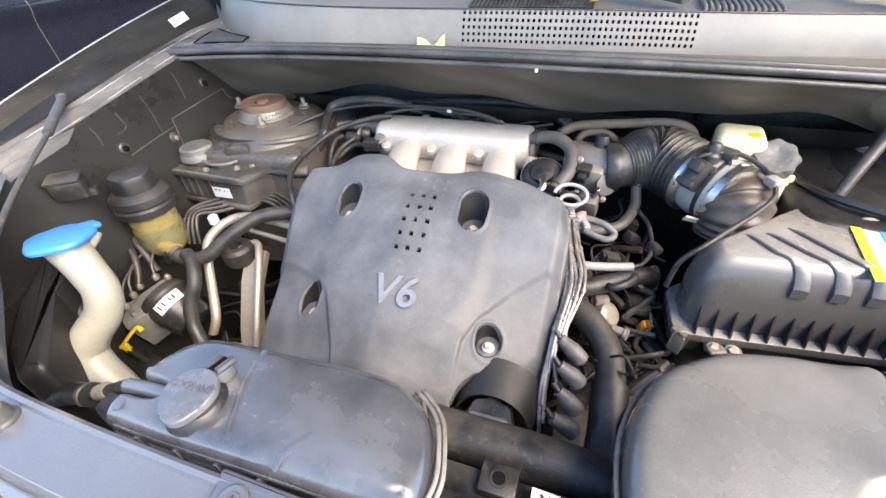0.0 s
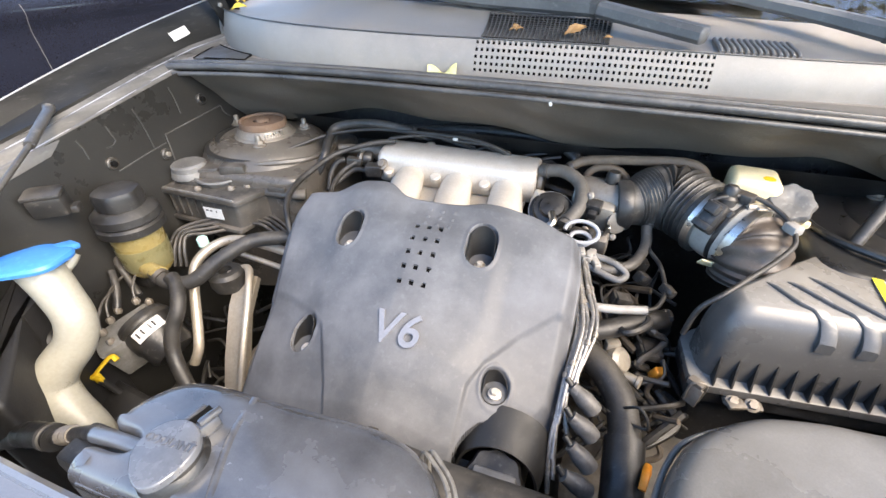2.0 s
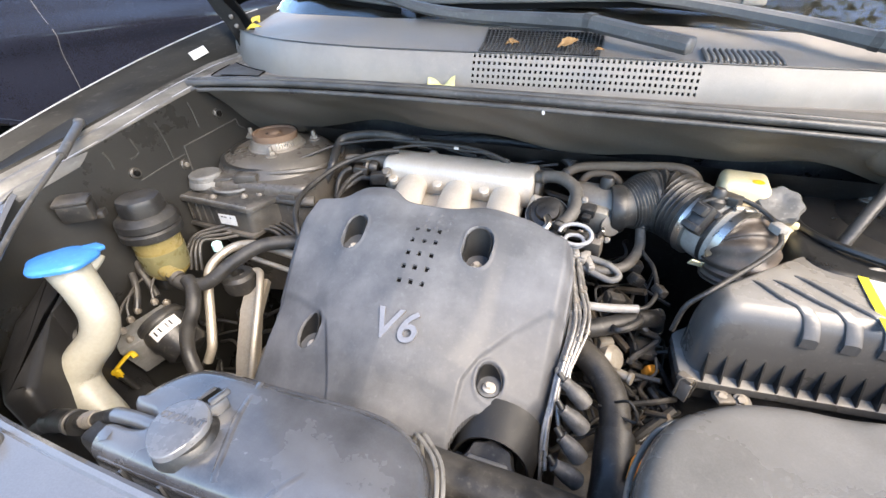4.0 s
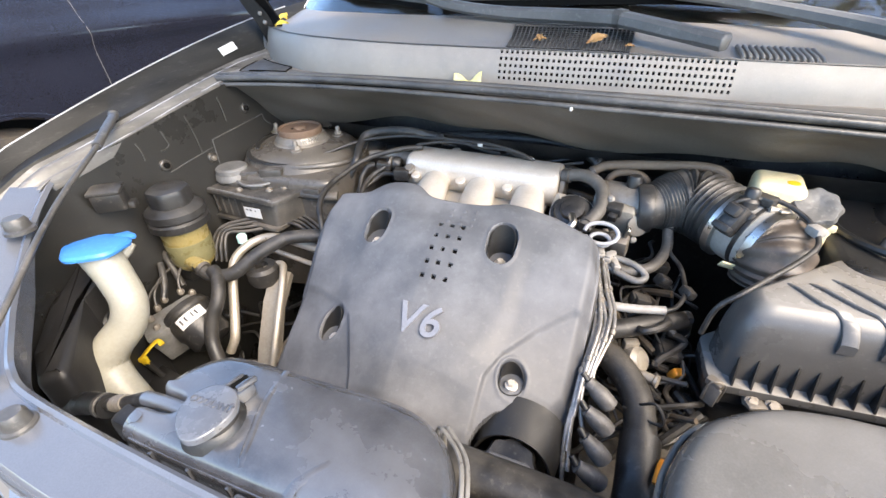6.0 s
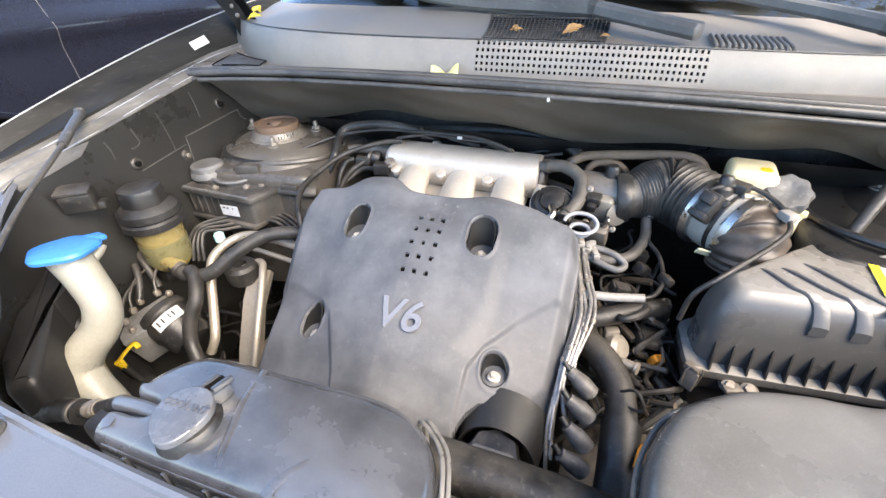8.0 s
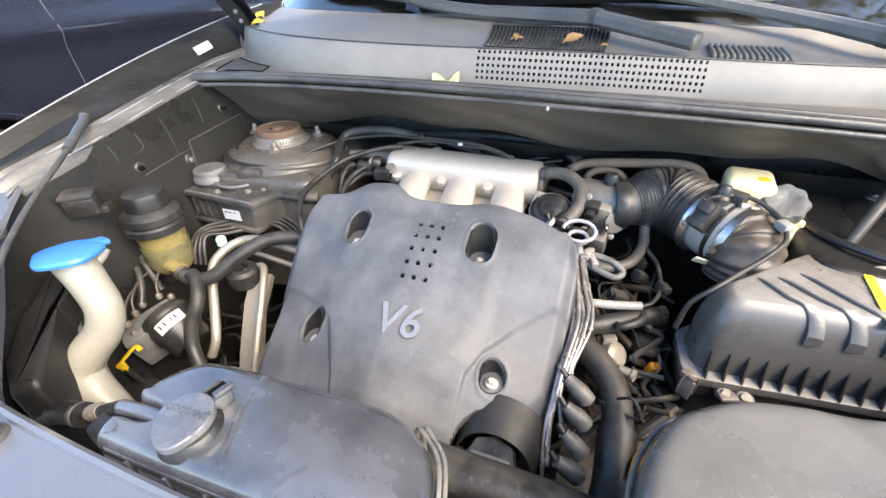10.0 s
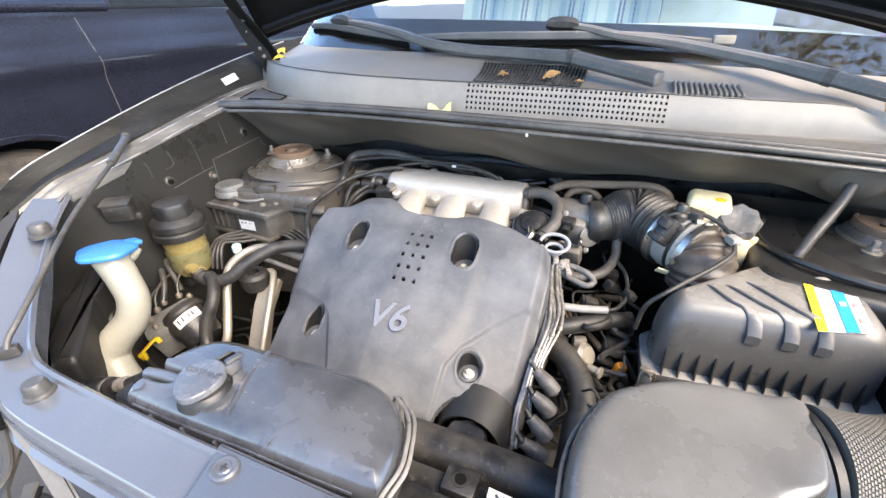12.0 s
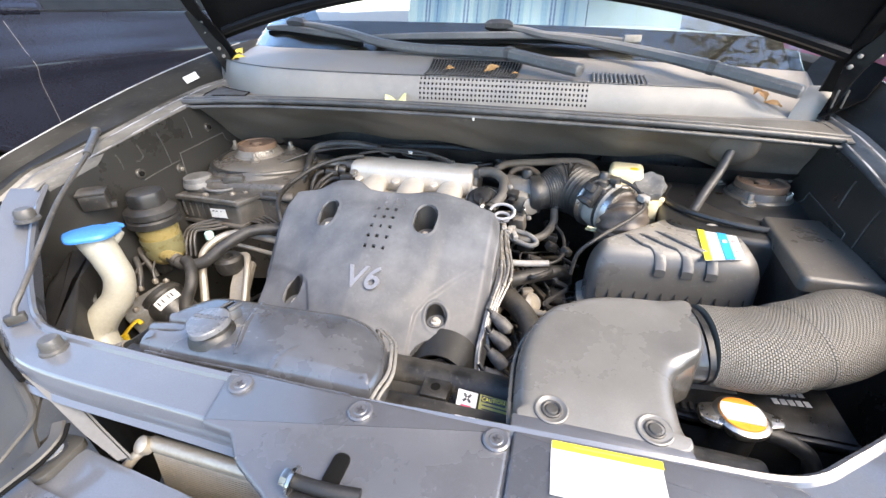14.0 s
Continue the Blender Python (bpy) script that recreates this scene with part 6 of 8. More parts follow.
part("paper_label", decal((-0.540, 0.5265, 0.893), (1, -0.03, 0.05), (-0.05, 0.05, 1), 0.044, 0.021, 0.003), M_PAPER, act, "small white paper label")
for dx, w in ((-0.011, 0.006), (-0.002, 0.005), (0.010, 0.003)):
    part("print_bar", decal((-0.541 + dx, 0.5255, 0.8985), (1, -0.03, 0), (0, 0.05, 1), w, 0.0026, 0.003), M_INK, act)
part("arm", tube([(-0.50, 0.585, 0.908), (-0.47, 0.594, 0.916), (-0.43, 0.60, 0.914), (-0.40, 0.615, 0.91)], 0.014, 14, 7, flat=(1, 0.7)), M_ACT, act)
part("arm_plug", box((-0.445, 0.598, 0.920), (0.036, 0.024, 0.020), 0.004, (0, 0, 10)), M_ACT, act)

# ---- hydraulic unit ----
hu = thing("hydraulic_unit", (-0.56, 0.33, 0.68), "brake hydraulic unit with black motor and white label", "hydraulic unit")
HX = Vector((0.50, 0.87, 0.0)).normalized()
part("valve_block", box((-0.574, 0.325, 0.752), (0.090, 0.050, 0.075), 0.004, (10, -14, 62)), M_CASTBLOCK, hu, "bare metal valve block")
MO, MD = Vector((-0.560, 0.340, 0.778)), Vector((0.80, -0.10, -0.55)).normalized()
part("motor", lathe(MO, [(0.038, -0.010), (0.0405, -0.004), (0.0405, 0.036), (0.037, 0.042), (0.036, 0.062), (0.030, 0.070), (0.010, 0.072)], 36, MD), M_BLACK, hu)
part("motor_ring", lathe(MO, [(0.0412, -0.002), (0.0425, 0.000), (0.0425, 0.006), (0.0412, 0.008)], 36, MD), M_RUBBER, hu)
MU = (Vector((-0.15, -0.35, 1.0)) - MD * Vector((-0.15, -0.35, 1.0)).dot(MD)).normalized()
MV = MD.cross(MU)


def on_motor(a, h, r):
    return tuple(MO + MD * h + r * (MU * math.cos(a) + MV * math.sin(a)))


part("motor_label", thicken(sheet(lambda a, h: on_motor(a, h, 0.0411), lin(-0.72, 0.50, 12), [0.012, 0.032]), 0.0005), M_PAPER, hu, "white paper label")
for a, b in ((-0.42, -0.34), (-0.24, -0.18), (0.05, 0.12), (0.27, 0.34)):
    part("print_bar", thicken(sheet(lambda t, h: on_motor(t, h, 0.0418), [a, b], [0.016, 0.026]), 0.0004), M_INK, hu)
for x, y, z in ((-0.607, 0.338, 0.792), (-0.600, 0.318, 0.790), (-0.592, 0.296, 0.786), (-0.592, 0.362, 0.797), (-0.570, 0.368, 0.796), (-0.572, 0.290, 0.778)):
    part("pipe_nut", lathe((x, y, z), [(0.006, 0), (0.006, 0.008), (0.0035, 0.011)], 6), M_DULL, hu)
for pts in ([(-0.598, 0.374, 0.803), (-0.622, 0.384, 0.825), (-0.641, 0.391, 0.842), (-0.655, 0.40, 0.85)], [(-0.607, 0.338, 0.80), (-0.615, 0.352, 0.815), (-0.628, 0.366, 0.832), (-0.642, 0.376, 0.842)]):
    part("union", tube(pts, 0.0058, 12, 6), M_DUSTY, hu)
for k, (x, y, z) in enumerate(((-0.592, 0.362, 0.80), (-0.600, 0.318, 0.795), (-0.592, 0.296, 0.79))):
    part("brake_pipe", tube([(x, y, z + 0.006), (x - 0.008, y + 0.010, z + 0.022), (x - 0.02, y + 0.035, z + 0.034), (x - 0.03, y + 0.07, z + 0.036)], 0.0024, 8, 6), M_DUSTY, hu)
yt = thing("yellow_dipstick", (-0.575, 0.262, 0.70), "bright yellow dipstick handle", "dipstick")
part("handle", join(tube([(-0.569, 0.246, 0.752), (-0.564, 0.258, 0.762), (-0.557, 0.274, 0.771), (-0.547, 0.274, 0.766)], 0.0038, 10, 6, flat=(1.2, 0.7)), box((-0.571, 0.244, 0.750), (0.024, 0.007, 0.009), 0.002, (10, -20, 30)), box((-0.566, 0.248, 0.743), (0.010, 0.008, 0.014), 0.002, (10, 0, 30))), M_DIPSTICK, yt)
part("tube", tube([(-0.566, 0.248, 0.742), (-0.56, 0.26, 0.69), (-0.55, 0.28, 0.60)], 0.005, 8), M_BLACK, yt)
mtor = thing("black_canister", (-0.53, 0.26, 0.66), "black plastic canister beside the washer neck", "canister")
part("case", slab(rounded([(-0.62, 0.21), (-0.52, 0.20), (-0.50, 0.27), (-0.60, 0.28)], 0.015), 0.60, 0.70, 0.01), M_SHADE, mtor)

# Near-black shell; the shade of the void behind the neck is its colour.
bk = thing("headlamp_housing", (-0.60, 0.20, 0.62), "black plastic headlamp housing behind the washer neck", "headlamp housing")
part("shell", slab(rounded([(-0.655, 0.275), (-0.60, 0.195), (-0.54, 0.135), (-0.50, 0.11), (-0.47, 0.13), (-0.56, 0.22), (-0.60, 0.30)], 0.012), 0.60, 0.90, 0.012, 3, lambda x, y: 0.25 * (y - 0.2)), M_SHADE, bk)
part("back_cover", lathe((-0.585, 0.225, 0.84), [(0.040, 0), (0.042, 0.004), (0.042, 0.012), (0.034, 0.018), (0.02, 0.018), (0.018, 0.024)], 36, (0.7, 0.6, 0.1)), M_SHADE, bk)

# ---- coolant side pipes ----
gp = thing("refrigerant_pipe", (-0.53, 0.48, 0.60), "pale aluminium air-conditioning pipe with blue-green cap", "metal pipe")
part("pipe", tube([(-0.492, 0.345, 0.70), (-0.485, 0.360, 0.73), (-0.501, 0.389, 0.770), (-0.518, 0.417, 0.808), (-0.533, 0.446, 0.832), (-0.529, 0.478, 0.845), (-0.510, 0.504, 0.852), (-0.474, 0.514, 0.855), (-0.428, 0.517, 0.850), (-0.37, 0.52, 0.84)], 0.0085, 14, 8), M_PIPE, gp)
part("pipe", tube([(-0.53, 0.505, 0.825), (-0.48, 0.505, 0.826), (-0.39, 0.505, 0.815)], 0.005, 10, 6), M_PIPE, gp)
part("valve_cap", lathe((-0.546, 0.486, 0.836), [(0.004, 0), (0.004, 0.010), (0.0095, 0.011), (0.0095, 0.024), (0.007, 0.027)], 20), mat("mint_cap", (0.45, 0.72, 0.68), 0.4, amount=0.2), gp, "pale mint plastic valve cap")
em = thing("engine_mount", (-0.46, 0.45, 0.66), "black rubber engine mount in a pale metal bracket", "engine mount")
part("bush", lathe((-0.478, 0.455, 0.802), [(0.026, -0.01), (0.030, 0.0), (0.030, 0.020), (0.024, 0.026), (0.012, 0.026), (0.011, 0.015)], 28), M_RUBBER, em)
part("bracket", thicken(loft([[(-0.475, 0.475, 0.81), (-0.435, 0.480, 0.805)], [(-0.458, 0.42, 0.775), (-0.415, 0.42, 0.775)], [(-0.435, 0.36, 0.715), (-0.39, 0.36, 0.715)], [(-0.42, 0.32, 0.66), (-0.37, 0.32, 0.66)]]), 0.012), M_PIPE, em)
part("bracket_rib", tube([(-0.48, 0.462, 0.812), (-0.455, 0.48, 0.82), (-0.432, 0.455, 0.81), (-0.40, 0.38, 0.75), (-0.385, 0.33, 0.69)], 0.007, 10, 6), M_PIPE, em)

# ---- brake fluid reservoir ----
br = thing("brake_reservoir", (0.39, 0.78, 0.86), "cream brake fluid reservoir with grey scalloped cap", "fluid reservoir")
part("bottle", box((0.337, 0.744, 0.952), (0.068, 0.070, 0.106), 0.012, (0, 0, -6), 4), M_CREAM, br)
part("lower_neck", box((0.385, 0.735, 0.92), (0.06, 0.07, 0.07), 0.012), M_CREAM, br)
part("cap", lathe((0.382, 0.718, 0.966), [(0.027, 0), (0.0308, 0.005), (0.0308, 0.020), (0.027, 0.025), (0.012, 0.0256), (0.01, 0.0246)], 64, (-0.05, -0.58, 0.81), 8, 0.055), M_GREYCAP, br, "worn grey scalloped cap")
part("yellow_spot", lathe((0.350, 0.728, 1.0048), [(0.0085, 0), (0.0085, 0.0008), (0.005, 0.0010)], 20), M_YELLOW, br, "small yellow round mark")
part("spout_tab", join(box((0.400, 0.700, 0.955), (0.026, 0.012, 0.010), 0.003, (0, 0, -20)), box((0.392, 0.690, 0.935), (0.020, 0.014, 0.040), 0.004)), M_CREAM, br)

# ---- battery and radiator corner ----
bat = thing("battery", (0.50, 0.28, 0.62), "black battery with white lettering bars", "battery")
part("case", box((0.475, 0.305, 0.745), (0.20, 0.150, 0.23), 0.006), M_BLACK, bat)
part("ridge", box((0.475, 0.236, 0.852), (0.20, 0.012, 0.016), 0.003), M_BLACK, bat)
for k in range(9):
    part("vent_rib", box((0.390 + 0.009 * k, 0.246, 0.862), (0.005, 0.012, 0.005), 0.001), M_BLACK, bat)
for k in range(5):
    part("print_bar", decal((0.500 + 0.009 * k, 0.300 + 0.001 * k, 0.8605), (1, 0.15, 0), (-0.15, 1, 0), 0.0065, 0.011, 0.001), M_PAPER, bat)
    part("print_bar", decal((0.503 + 0.009 * k, 0.284 + 0.001 * k, 0.8605), (1, 0.15, 0), (-0.15, 1, 0), 0.0065, 0.009, 0.001), M_PAPER, bat)
part("print_bar", decal((0.43, 0.285, 0.8605), (1, 0.1, 0), (-0.1, 1, 0), 0.06, 0.008, 0.001), M_WIRE, bat)
rad = thing("radiator", (0.1, 0.13, 0.40), "black radiator end tank and fan shroud behind the front panel", "radiator")
part("core", box((0.05, 0.115, 0.66), (0.76, 0.03, 0.40), 0.004), M_BLACK, rad)
part("top_tank", box((0.05, 0.128, 0.872), (0.80, 0.045, 0.04), 0.008), M_BLACK, rad)
part("fan_shroud", slab(rounded([(0.02, 0.140), (0.46, 0.140), (0.46, 0.185), (0.02, 0.185)], 0.01), 0.62, 0.868, 0.005), M_BLACK, rad)
part("shroud_tab", join(box((0.088, 0.175, 0.872), (0.036, 0.03, 0.016), 0.003), lathe((0.088, 0.175, 0.879), [(0.009, 0), (0.009, 0.002), (0.006, 0.002), (0.0058, -0.004)], 18)), M_BLACK, rad)
part("tab_hole", lathe((0.088, 0.175, 0.8803), [(0.0062, 0), (0.0062, 0.0012), (0.004, 0.0012)], 18), M_VOID, rad)
rc = thing("pressure_cap", (0.43, 0.20, 0.87), "steel radiator pressure cap painted orange and white", "radiator cap")
RC = Vector((0.441, 0.222, 0.885))
part("disc", lathe(RC, [(0.026, -0.010), (0.0295, -0.004), (0.0295, 0.002), (0.026, 0.004), (0.0245, 0.0045)], 40), M_STEEL, rc)
for s in (-1, 1):
    part("ear", slab(rounded([(RC.x + s * 0.019, RC.y - 0.017 + 0.004 * s), (RC.x + s * 0.044, RC.y - 0.009 + 0.005 * s), (RC.x + s * 0.044, RC.y + 0.009), (RC.x + s * 0.019, RC.y + 0.017)], 0.008), RC.z - 0.006, RC.z + 0.002, 0.002), M_STEEL, rc)
part("painted_face", lathe(RC, [(0.024, 0.0046), (0.0235, 0.0056), (0.004, 0.0056)], 40), M_ORANGE, rc, "orange painted face")
part("white_band", slab([(RC.x + 0.0228 * math.cos(a), RC.y + 0.0228 * math.sin(a)) for a in [radians(d) for d in (-35, -20, 0, 20, 35, 145, 160, 180, 200, 215)]], RC.z + 0.0052, RC.z + 0.0068, 0), M_PAPER, rc, "white band across the cap")
part("neck", lathe(RC, [(0.022, -0.05), (0.022, -0.012)], 24), M_BLACK, rc)
ovh = thing("overflow_hose", (0.48, 0.19, 0.86), "grey rubber overflow hose by the radiator cap", "rubber hose")
part("hose", tube([(0.468, 0.216, 0.874), (0.492, 0.212, 0.870), (0.512, 0.204, 0.858), (0.52, 0.198, 0.82)], 0.009, 12), M_RUBBER, ovh)
clab = thing("fan_caution_label", (0.15, 0.17, 0.87), "white fan symbol label beside an olive caution label", "warning label")
LU, LV = (1, -0.02, -0.06), (0.0, 0.80, 0.60)


def on_label(x, y, z, u, v):
    """A place on a tilted label, from its middle."""
    return tuple(Vector((x, y, z)) + Vector(LU).normalized() * u + Vector(LV).normalized() * v)


part("white_label", decal((0.131, 0.166, 0.879), LU, LV, 0.025, 0.022), M_PAPER, clab, "white label with fan symbol")
for k in range(4):
    a = radians(45 + 90 * k)
    part("fan_blade", decal(on_label(0.131, 0.166, 0.879, 0.0038 * math.cos(a), 0.003 + 0.0038 * math.sin(a)), tuple(Vector(LU) * math.cos(a) + Vector(LV) * math.sin(a)), tuple(Vector(LV) * math.cos(a) - Vector(LU) * math.sin(a)), 0.0054, 0.0028, 0.0022), M_INK, clab)
part("red_print", decal(on_label(0.131, 0.166, 0.879, 0, -0.007), LU, LV, 0.013, 0.003, 0.0022), M_PAPER_R, clab)
part("olive_label", decal((0.167, 0.165, 0.876), LU, LV, 0.042, 0.024), M_PAPER_OLIVE, clab, "olive caution label")
part("caution_band", decal(on_label(0.167, 0.165, 0.876, -0.004, 0.0075), LU, LV, 0.030, 0.0075, 0.0022), M_INK, clab, "black band behind the word")
part("caution_word", letters("CAUTION", 0.0062, 0.0003, Matrix.Translation(on_label(0.167, 0.1631, 0.8788, -0.004, 0.0075)) @ Matrix.Rotation(radians(37), 4, "X")), M_PAPER_Y, clab)
for v in (0.0005, -0.004, -0.008):
    part("print_bar", decal(on_label(0.167, 0.165, 0.876, 0.0, v), LU, LV, 0.034, 0.0016, 0.0022), M_INK, clab)

# ---- fuse box and wing side on the far right ----
fb = thing("fuse_box", (0.61, 0.55, 0.75), "black fuse box with broad flat lid", "fuse box")
part("lid", slab(rounded([(0.572, 0.66), (0.675, 0.665), (0.665, 0.44), (0.558, 0.44)], 0.012), 0.935, 0.958, 0.008, 3), M_TOWER, fb)
part("case", slab(rounded([(0.577, 0.655), (0.67, 0.66), (0.66, 0.445), (0.563, 0.445)], 0.012), 0.75, 0.937, 0.004), M_BLACK, fb)

# ---- front plastic cover, latch, label ----
fc = thing("radiator_cover", (0.1, 0.0, 0.9), "grey plastic cover over the front panel", "plastic cover")
part("panel", slab(rounded([(-0.128, 0.088), (0.192, 0.090), (0.192, -0.16), (0.06, -0.16), (0.0, -0.03), (-0.048, -0.008), (-0.074, 0.016), (-0.110, 0.018)], [0.004, 0.004, 0.0, 0.0, 0.03, 0.02, 0.012, 0.004]), 0.931, 0.9415, 0.004, 3, lambda x, y: -0.03 * (0.09 - y)), M_SLAM, fc)
part("panel", slab(rounded([(0.1945, 0.092), (0.44, 0.100), (0.47, 0.06), (0.47, -0.16), (0.1945, -0.16)], [0.004, 0.02, 0.02, 0, 0]), 0.931, 0.9415, 0.004, 3, lambda x, y: -0.03 * (0.09 - y)), M_SLAM, fc)
for x, y in ((-0.101, 0.068), (0.041, 0.071), (0.180, 0.075), (0.135, -0.03)):
    z = 0.9415 - 0.03 * (0.09 - y)
    sc = part("push_clip", lathe((x, y, z), [(0.013, -0.001), (0.013, 0.002), (0.011, 0.0032), (0.007, 0.0025), (0.006, 0.0035), (0.003, 0.003)], 28), M_SLAM, fc, "round plastic push clip")
    part("cross_slot", join(box((x, y, z + 0.0034), (0.007, 0.0014, 0.001), 0), box((x, y, z + 0.0038), (0.0014, 0.007, 0.001), 0)), M_INK, sc)
wl = thing("white_data_label", (0.278, 0.05, 0.936), "white paper label with a yellow header", "paper label")
part("paper", decal((0.279, 0.064, 0.9410), (1, 0.04, 0), (-0.04, 1, 0), 0.096, 0.052, 0.001), M_PAPER, wl)
part("header", decal((0.279, 0.086, 0.9415), (1, 0.04, 0), (-0.04, 1, 0), 0.096, 0.008, 0.0015), M_PAPER_Y, wl, "yellow header band")
part("print_bar", decal((0.275, 0.086, 0.9420), (1, 0.04, 0), (-0.04, 1, 0), 0.05, 0.0016, 0.002), M_PAPER_OLIVE, wl)
la = thing("hood_latch", (0.03, -0.01, 0.91), "black hood latch with steel bolt", "hood latch")
part("slot_lever", slab(rounded([(0.040, -0.010), (0.056, -0.010), (0.056, 0.024), (0.040, 0.024)], 0.008), 0.937, 0.9425, 0.001), M_VOID, la, "black release lever")
part("latch_bar", tube([(0.020, -0.014, 0.946), (0.05, -0.014, 0.946), (0.080, -0.010, 0.944)], 0.006, 10), M_SHADE, la)
part("latch_plate", box((0.055, -0.030, 0.936), (0.07, 0.025, 0.012), 0.003), M_SHADE, la)
part("latch_nut", bolt((0.020, -0.014, 0.946), (-1, 0, 0.2), 0.008, 0.011), M_STEEL, la)
# condenser and bumper bar ahead of the panel
cd = thing("condenser", (-0.15, 0.0, 0.62), "dusty beige finned condenser behind the grille opening", "condenser")
part("header_tank", tube([(-0.212, 0.024, 0.860), (-0.10, 0.0245, 0.860), (0.02, 0.025, 0.860)], 0.0085, 14, 4), M_PIPE, cd, "pale beige header tank")
for k in range(18):
    part("fin", tube([(-0.206, 0.0170 - 0.0003 * k, 0.852 - 0.0036 * k), (-0.10, 0.0172 - 0.0003 * k, 0.852 - 0.0036 * k), (0.02, 0.0175 - 0.0003 * k, 0.852 - 0.0036 * k)], 0.0013, 6, 3), M_FIN, cd)
part("core", box((-0.093, 0.024, 0.80), (0.228, 0.014, 0.112), 0.002), M_FIN, cd, "dusty beige core behind the fins")
part("pipe_union", join(lathe((-0.216, 0.018, 0.862), [(0.006, -0.010), (0.010, -0.006), (0.010, 0.006), (0.006, 0.009)], 18, (-0.2, -0.5, 0.8)), tube([(-0.216, 0.018, 0.858), (-0.224, 0.008, 0.852), (-0.232, 0.0, 0.842)], 0.006, 10, 5)), M_PIPE, cd)
stay = thing("support_stay", (-0.29, 0.0, 0.80), "pale painted steel stay under the front panel", "steel stay")
part("stay", thicken(loft([[(-0.388, 0.026, 0.920), (-0.384, 0.030, 0.921)], [(-0.358, 0.020, 0.911), (-0.350, 0.032, 0.913)], [(-0.324, 0.012, 0.899), (-0.314, 0.024, 0.900)], [(-0.274, 0.000, 0.884), (-0.264, 0.010, 0.885)], [(-0.224, -0.008, 0.868), (-0.216, -0.002, 0.868)]]), 0.003), M_STAY, stay)
part("stay_flange", thicken(loft([[(-0.349, 0.033, 0.913), (-0.350, 0.033, 0.905)], [(-0.313, 0.025, 0.900), (-0.314, 0.025, 0.890)], [(-0.263, 0.011, 0.885), (-0.264, 0.011, 0.874)], [(-0.215, -0.001, 0.868), (-0.216, -0.001, 0.860)]]), 0.002), M_STAY, stay)
bump = thing("front_bumper", (0, -0.15, 0.4), "dark grey bumper and headlamp surround", "bumper")
part("bumper_top", thicken(sheet(lambda x, v: (x, -0.06 - 0.16 * v + 0.18 * x * x * (1 if abs(x) > 0.3 else 0.6), 0.86 - 0.05 * v * v), lin(-0.62, 0.62, 30), lin(0, 1, 8)), 0.004), M_SLAM, bump)
part("bumper_face", thicken(sheet(lambda x, v: (x, -0.22 - 0.03 * math.sin(v * 3) + 0.18 * x * x * (1 if abs(x) > 0.3 else 0.6), 0.81 - 0.45 * v), lin(-0.62, 0.62, 24), lin(0, 1, 8)), 0.004), M_PAINT, bump)
for s in (-1, 1):
    hl = part("headlamp_surround", thicken(loft([[(s * 0.36, 0.020, 0.900), (s * 0.335, -0.012, 0.885), (s * 0.31, -0.03, 0.862), (s * 0.32, -0.16, 0.84)], [(s * 0.45, 0.050, 0.925), (s * 0.43, 0.012, 0.905), (s * 0.44, -0.02, 0.88), (s * 0.44, -0.13, 0.86)], [(s * 0.58, 0.130, 0.96), (s * 0.57, 0.08, 0.945), (s * 0.58, 0.02, 0.92), (s * 0.57, -0.08, 0.88)], [(s * 0.70, 0.24, 1.03), (s * 0.70, 0.18, 1.01), (s * 0.72, 0.12, 0.98), (s * 0.68, 0.0, 0.90)]]), 0.004), M_LAMPBED, bump, "dusty dark plastic round the headlamp")
    part("bed_rib", bar([(s * 0.326, -0.058, 0.884), (s * 0.331, -0.036, 0.8885), (s * 0.345, -0.002, 0.895), (s * 0.40, 0.024, 0.910)], lambda t: (0.009, 0.005), 6, 0.4), M_LAMPBED, hl)
    part("bed_channel", bar([(s * 0.318, -0.085, 0.868), (s * 0.308, -0.060, 0.874), (s * 0.299, -0.036, 0.880), (s * 0.298, -0.014, 0.886), (s * 0.308, 0.000, 0.892)], lambda t: (0.018 - 0.004 * t, 0.005), 6, 0.4), M_LAMPBED, hl)
    # Black tube on the surface stands in for the groove's shade.
    part("groove_shade", tube([(s * 0.308, -0.088, 0.867), (s * 0.298, -0.062, 0.873), (s * 0.289, -0.038, 0.879), (s * 0.287, -0.014, 0.886), (s * 0.296, 0.002, 0.892)], 0.0022, 8, 6), M_VOID, hl)
    part("lamp_edge", tube([(s * 0.565, 0.070, 0.955), (s * 0.460, 0.014, 0.925), (s * 0.385, -0.05, 0.885), (s * 0.34, -0.12, 0.86)], 0.0022, 8, 6), M_PALE_PAINT, hl, "pale edge of the lamp bed")
    lug = part("lug", slab(rounded([(s * 0.285, 0.008), (s * 0.335, 0.002), (s * 0.340, -0.045), (s * 0.285, -0.05)], 0.012), 0.856, 0.866, 0.003), M_LAMPBED, bump)
    part("lug_ring", slab([(s * 0.305 + 0.0125 * math.cos(a), -0.020 + 0.0155 * math.sin(a)) for a in [math.tau * k / 24 for k in range(24)]], 0.8660, 0.8668, 0.0), M_BLACK, lug)
    part("lug_hole", slab([(s * 0.305 + 0.0085 * math.cos(a), -0.020 + 0.0115 * math.sin(a)) for a in [math.tau * k / 24 for k in range(24)]], 0.8666, 0.8676, 0.0), M_PALE_PAINT, lug)
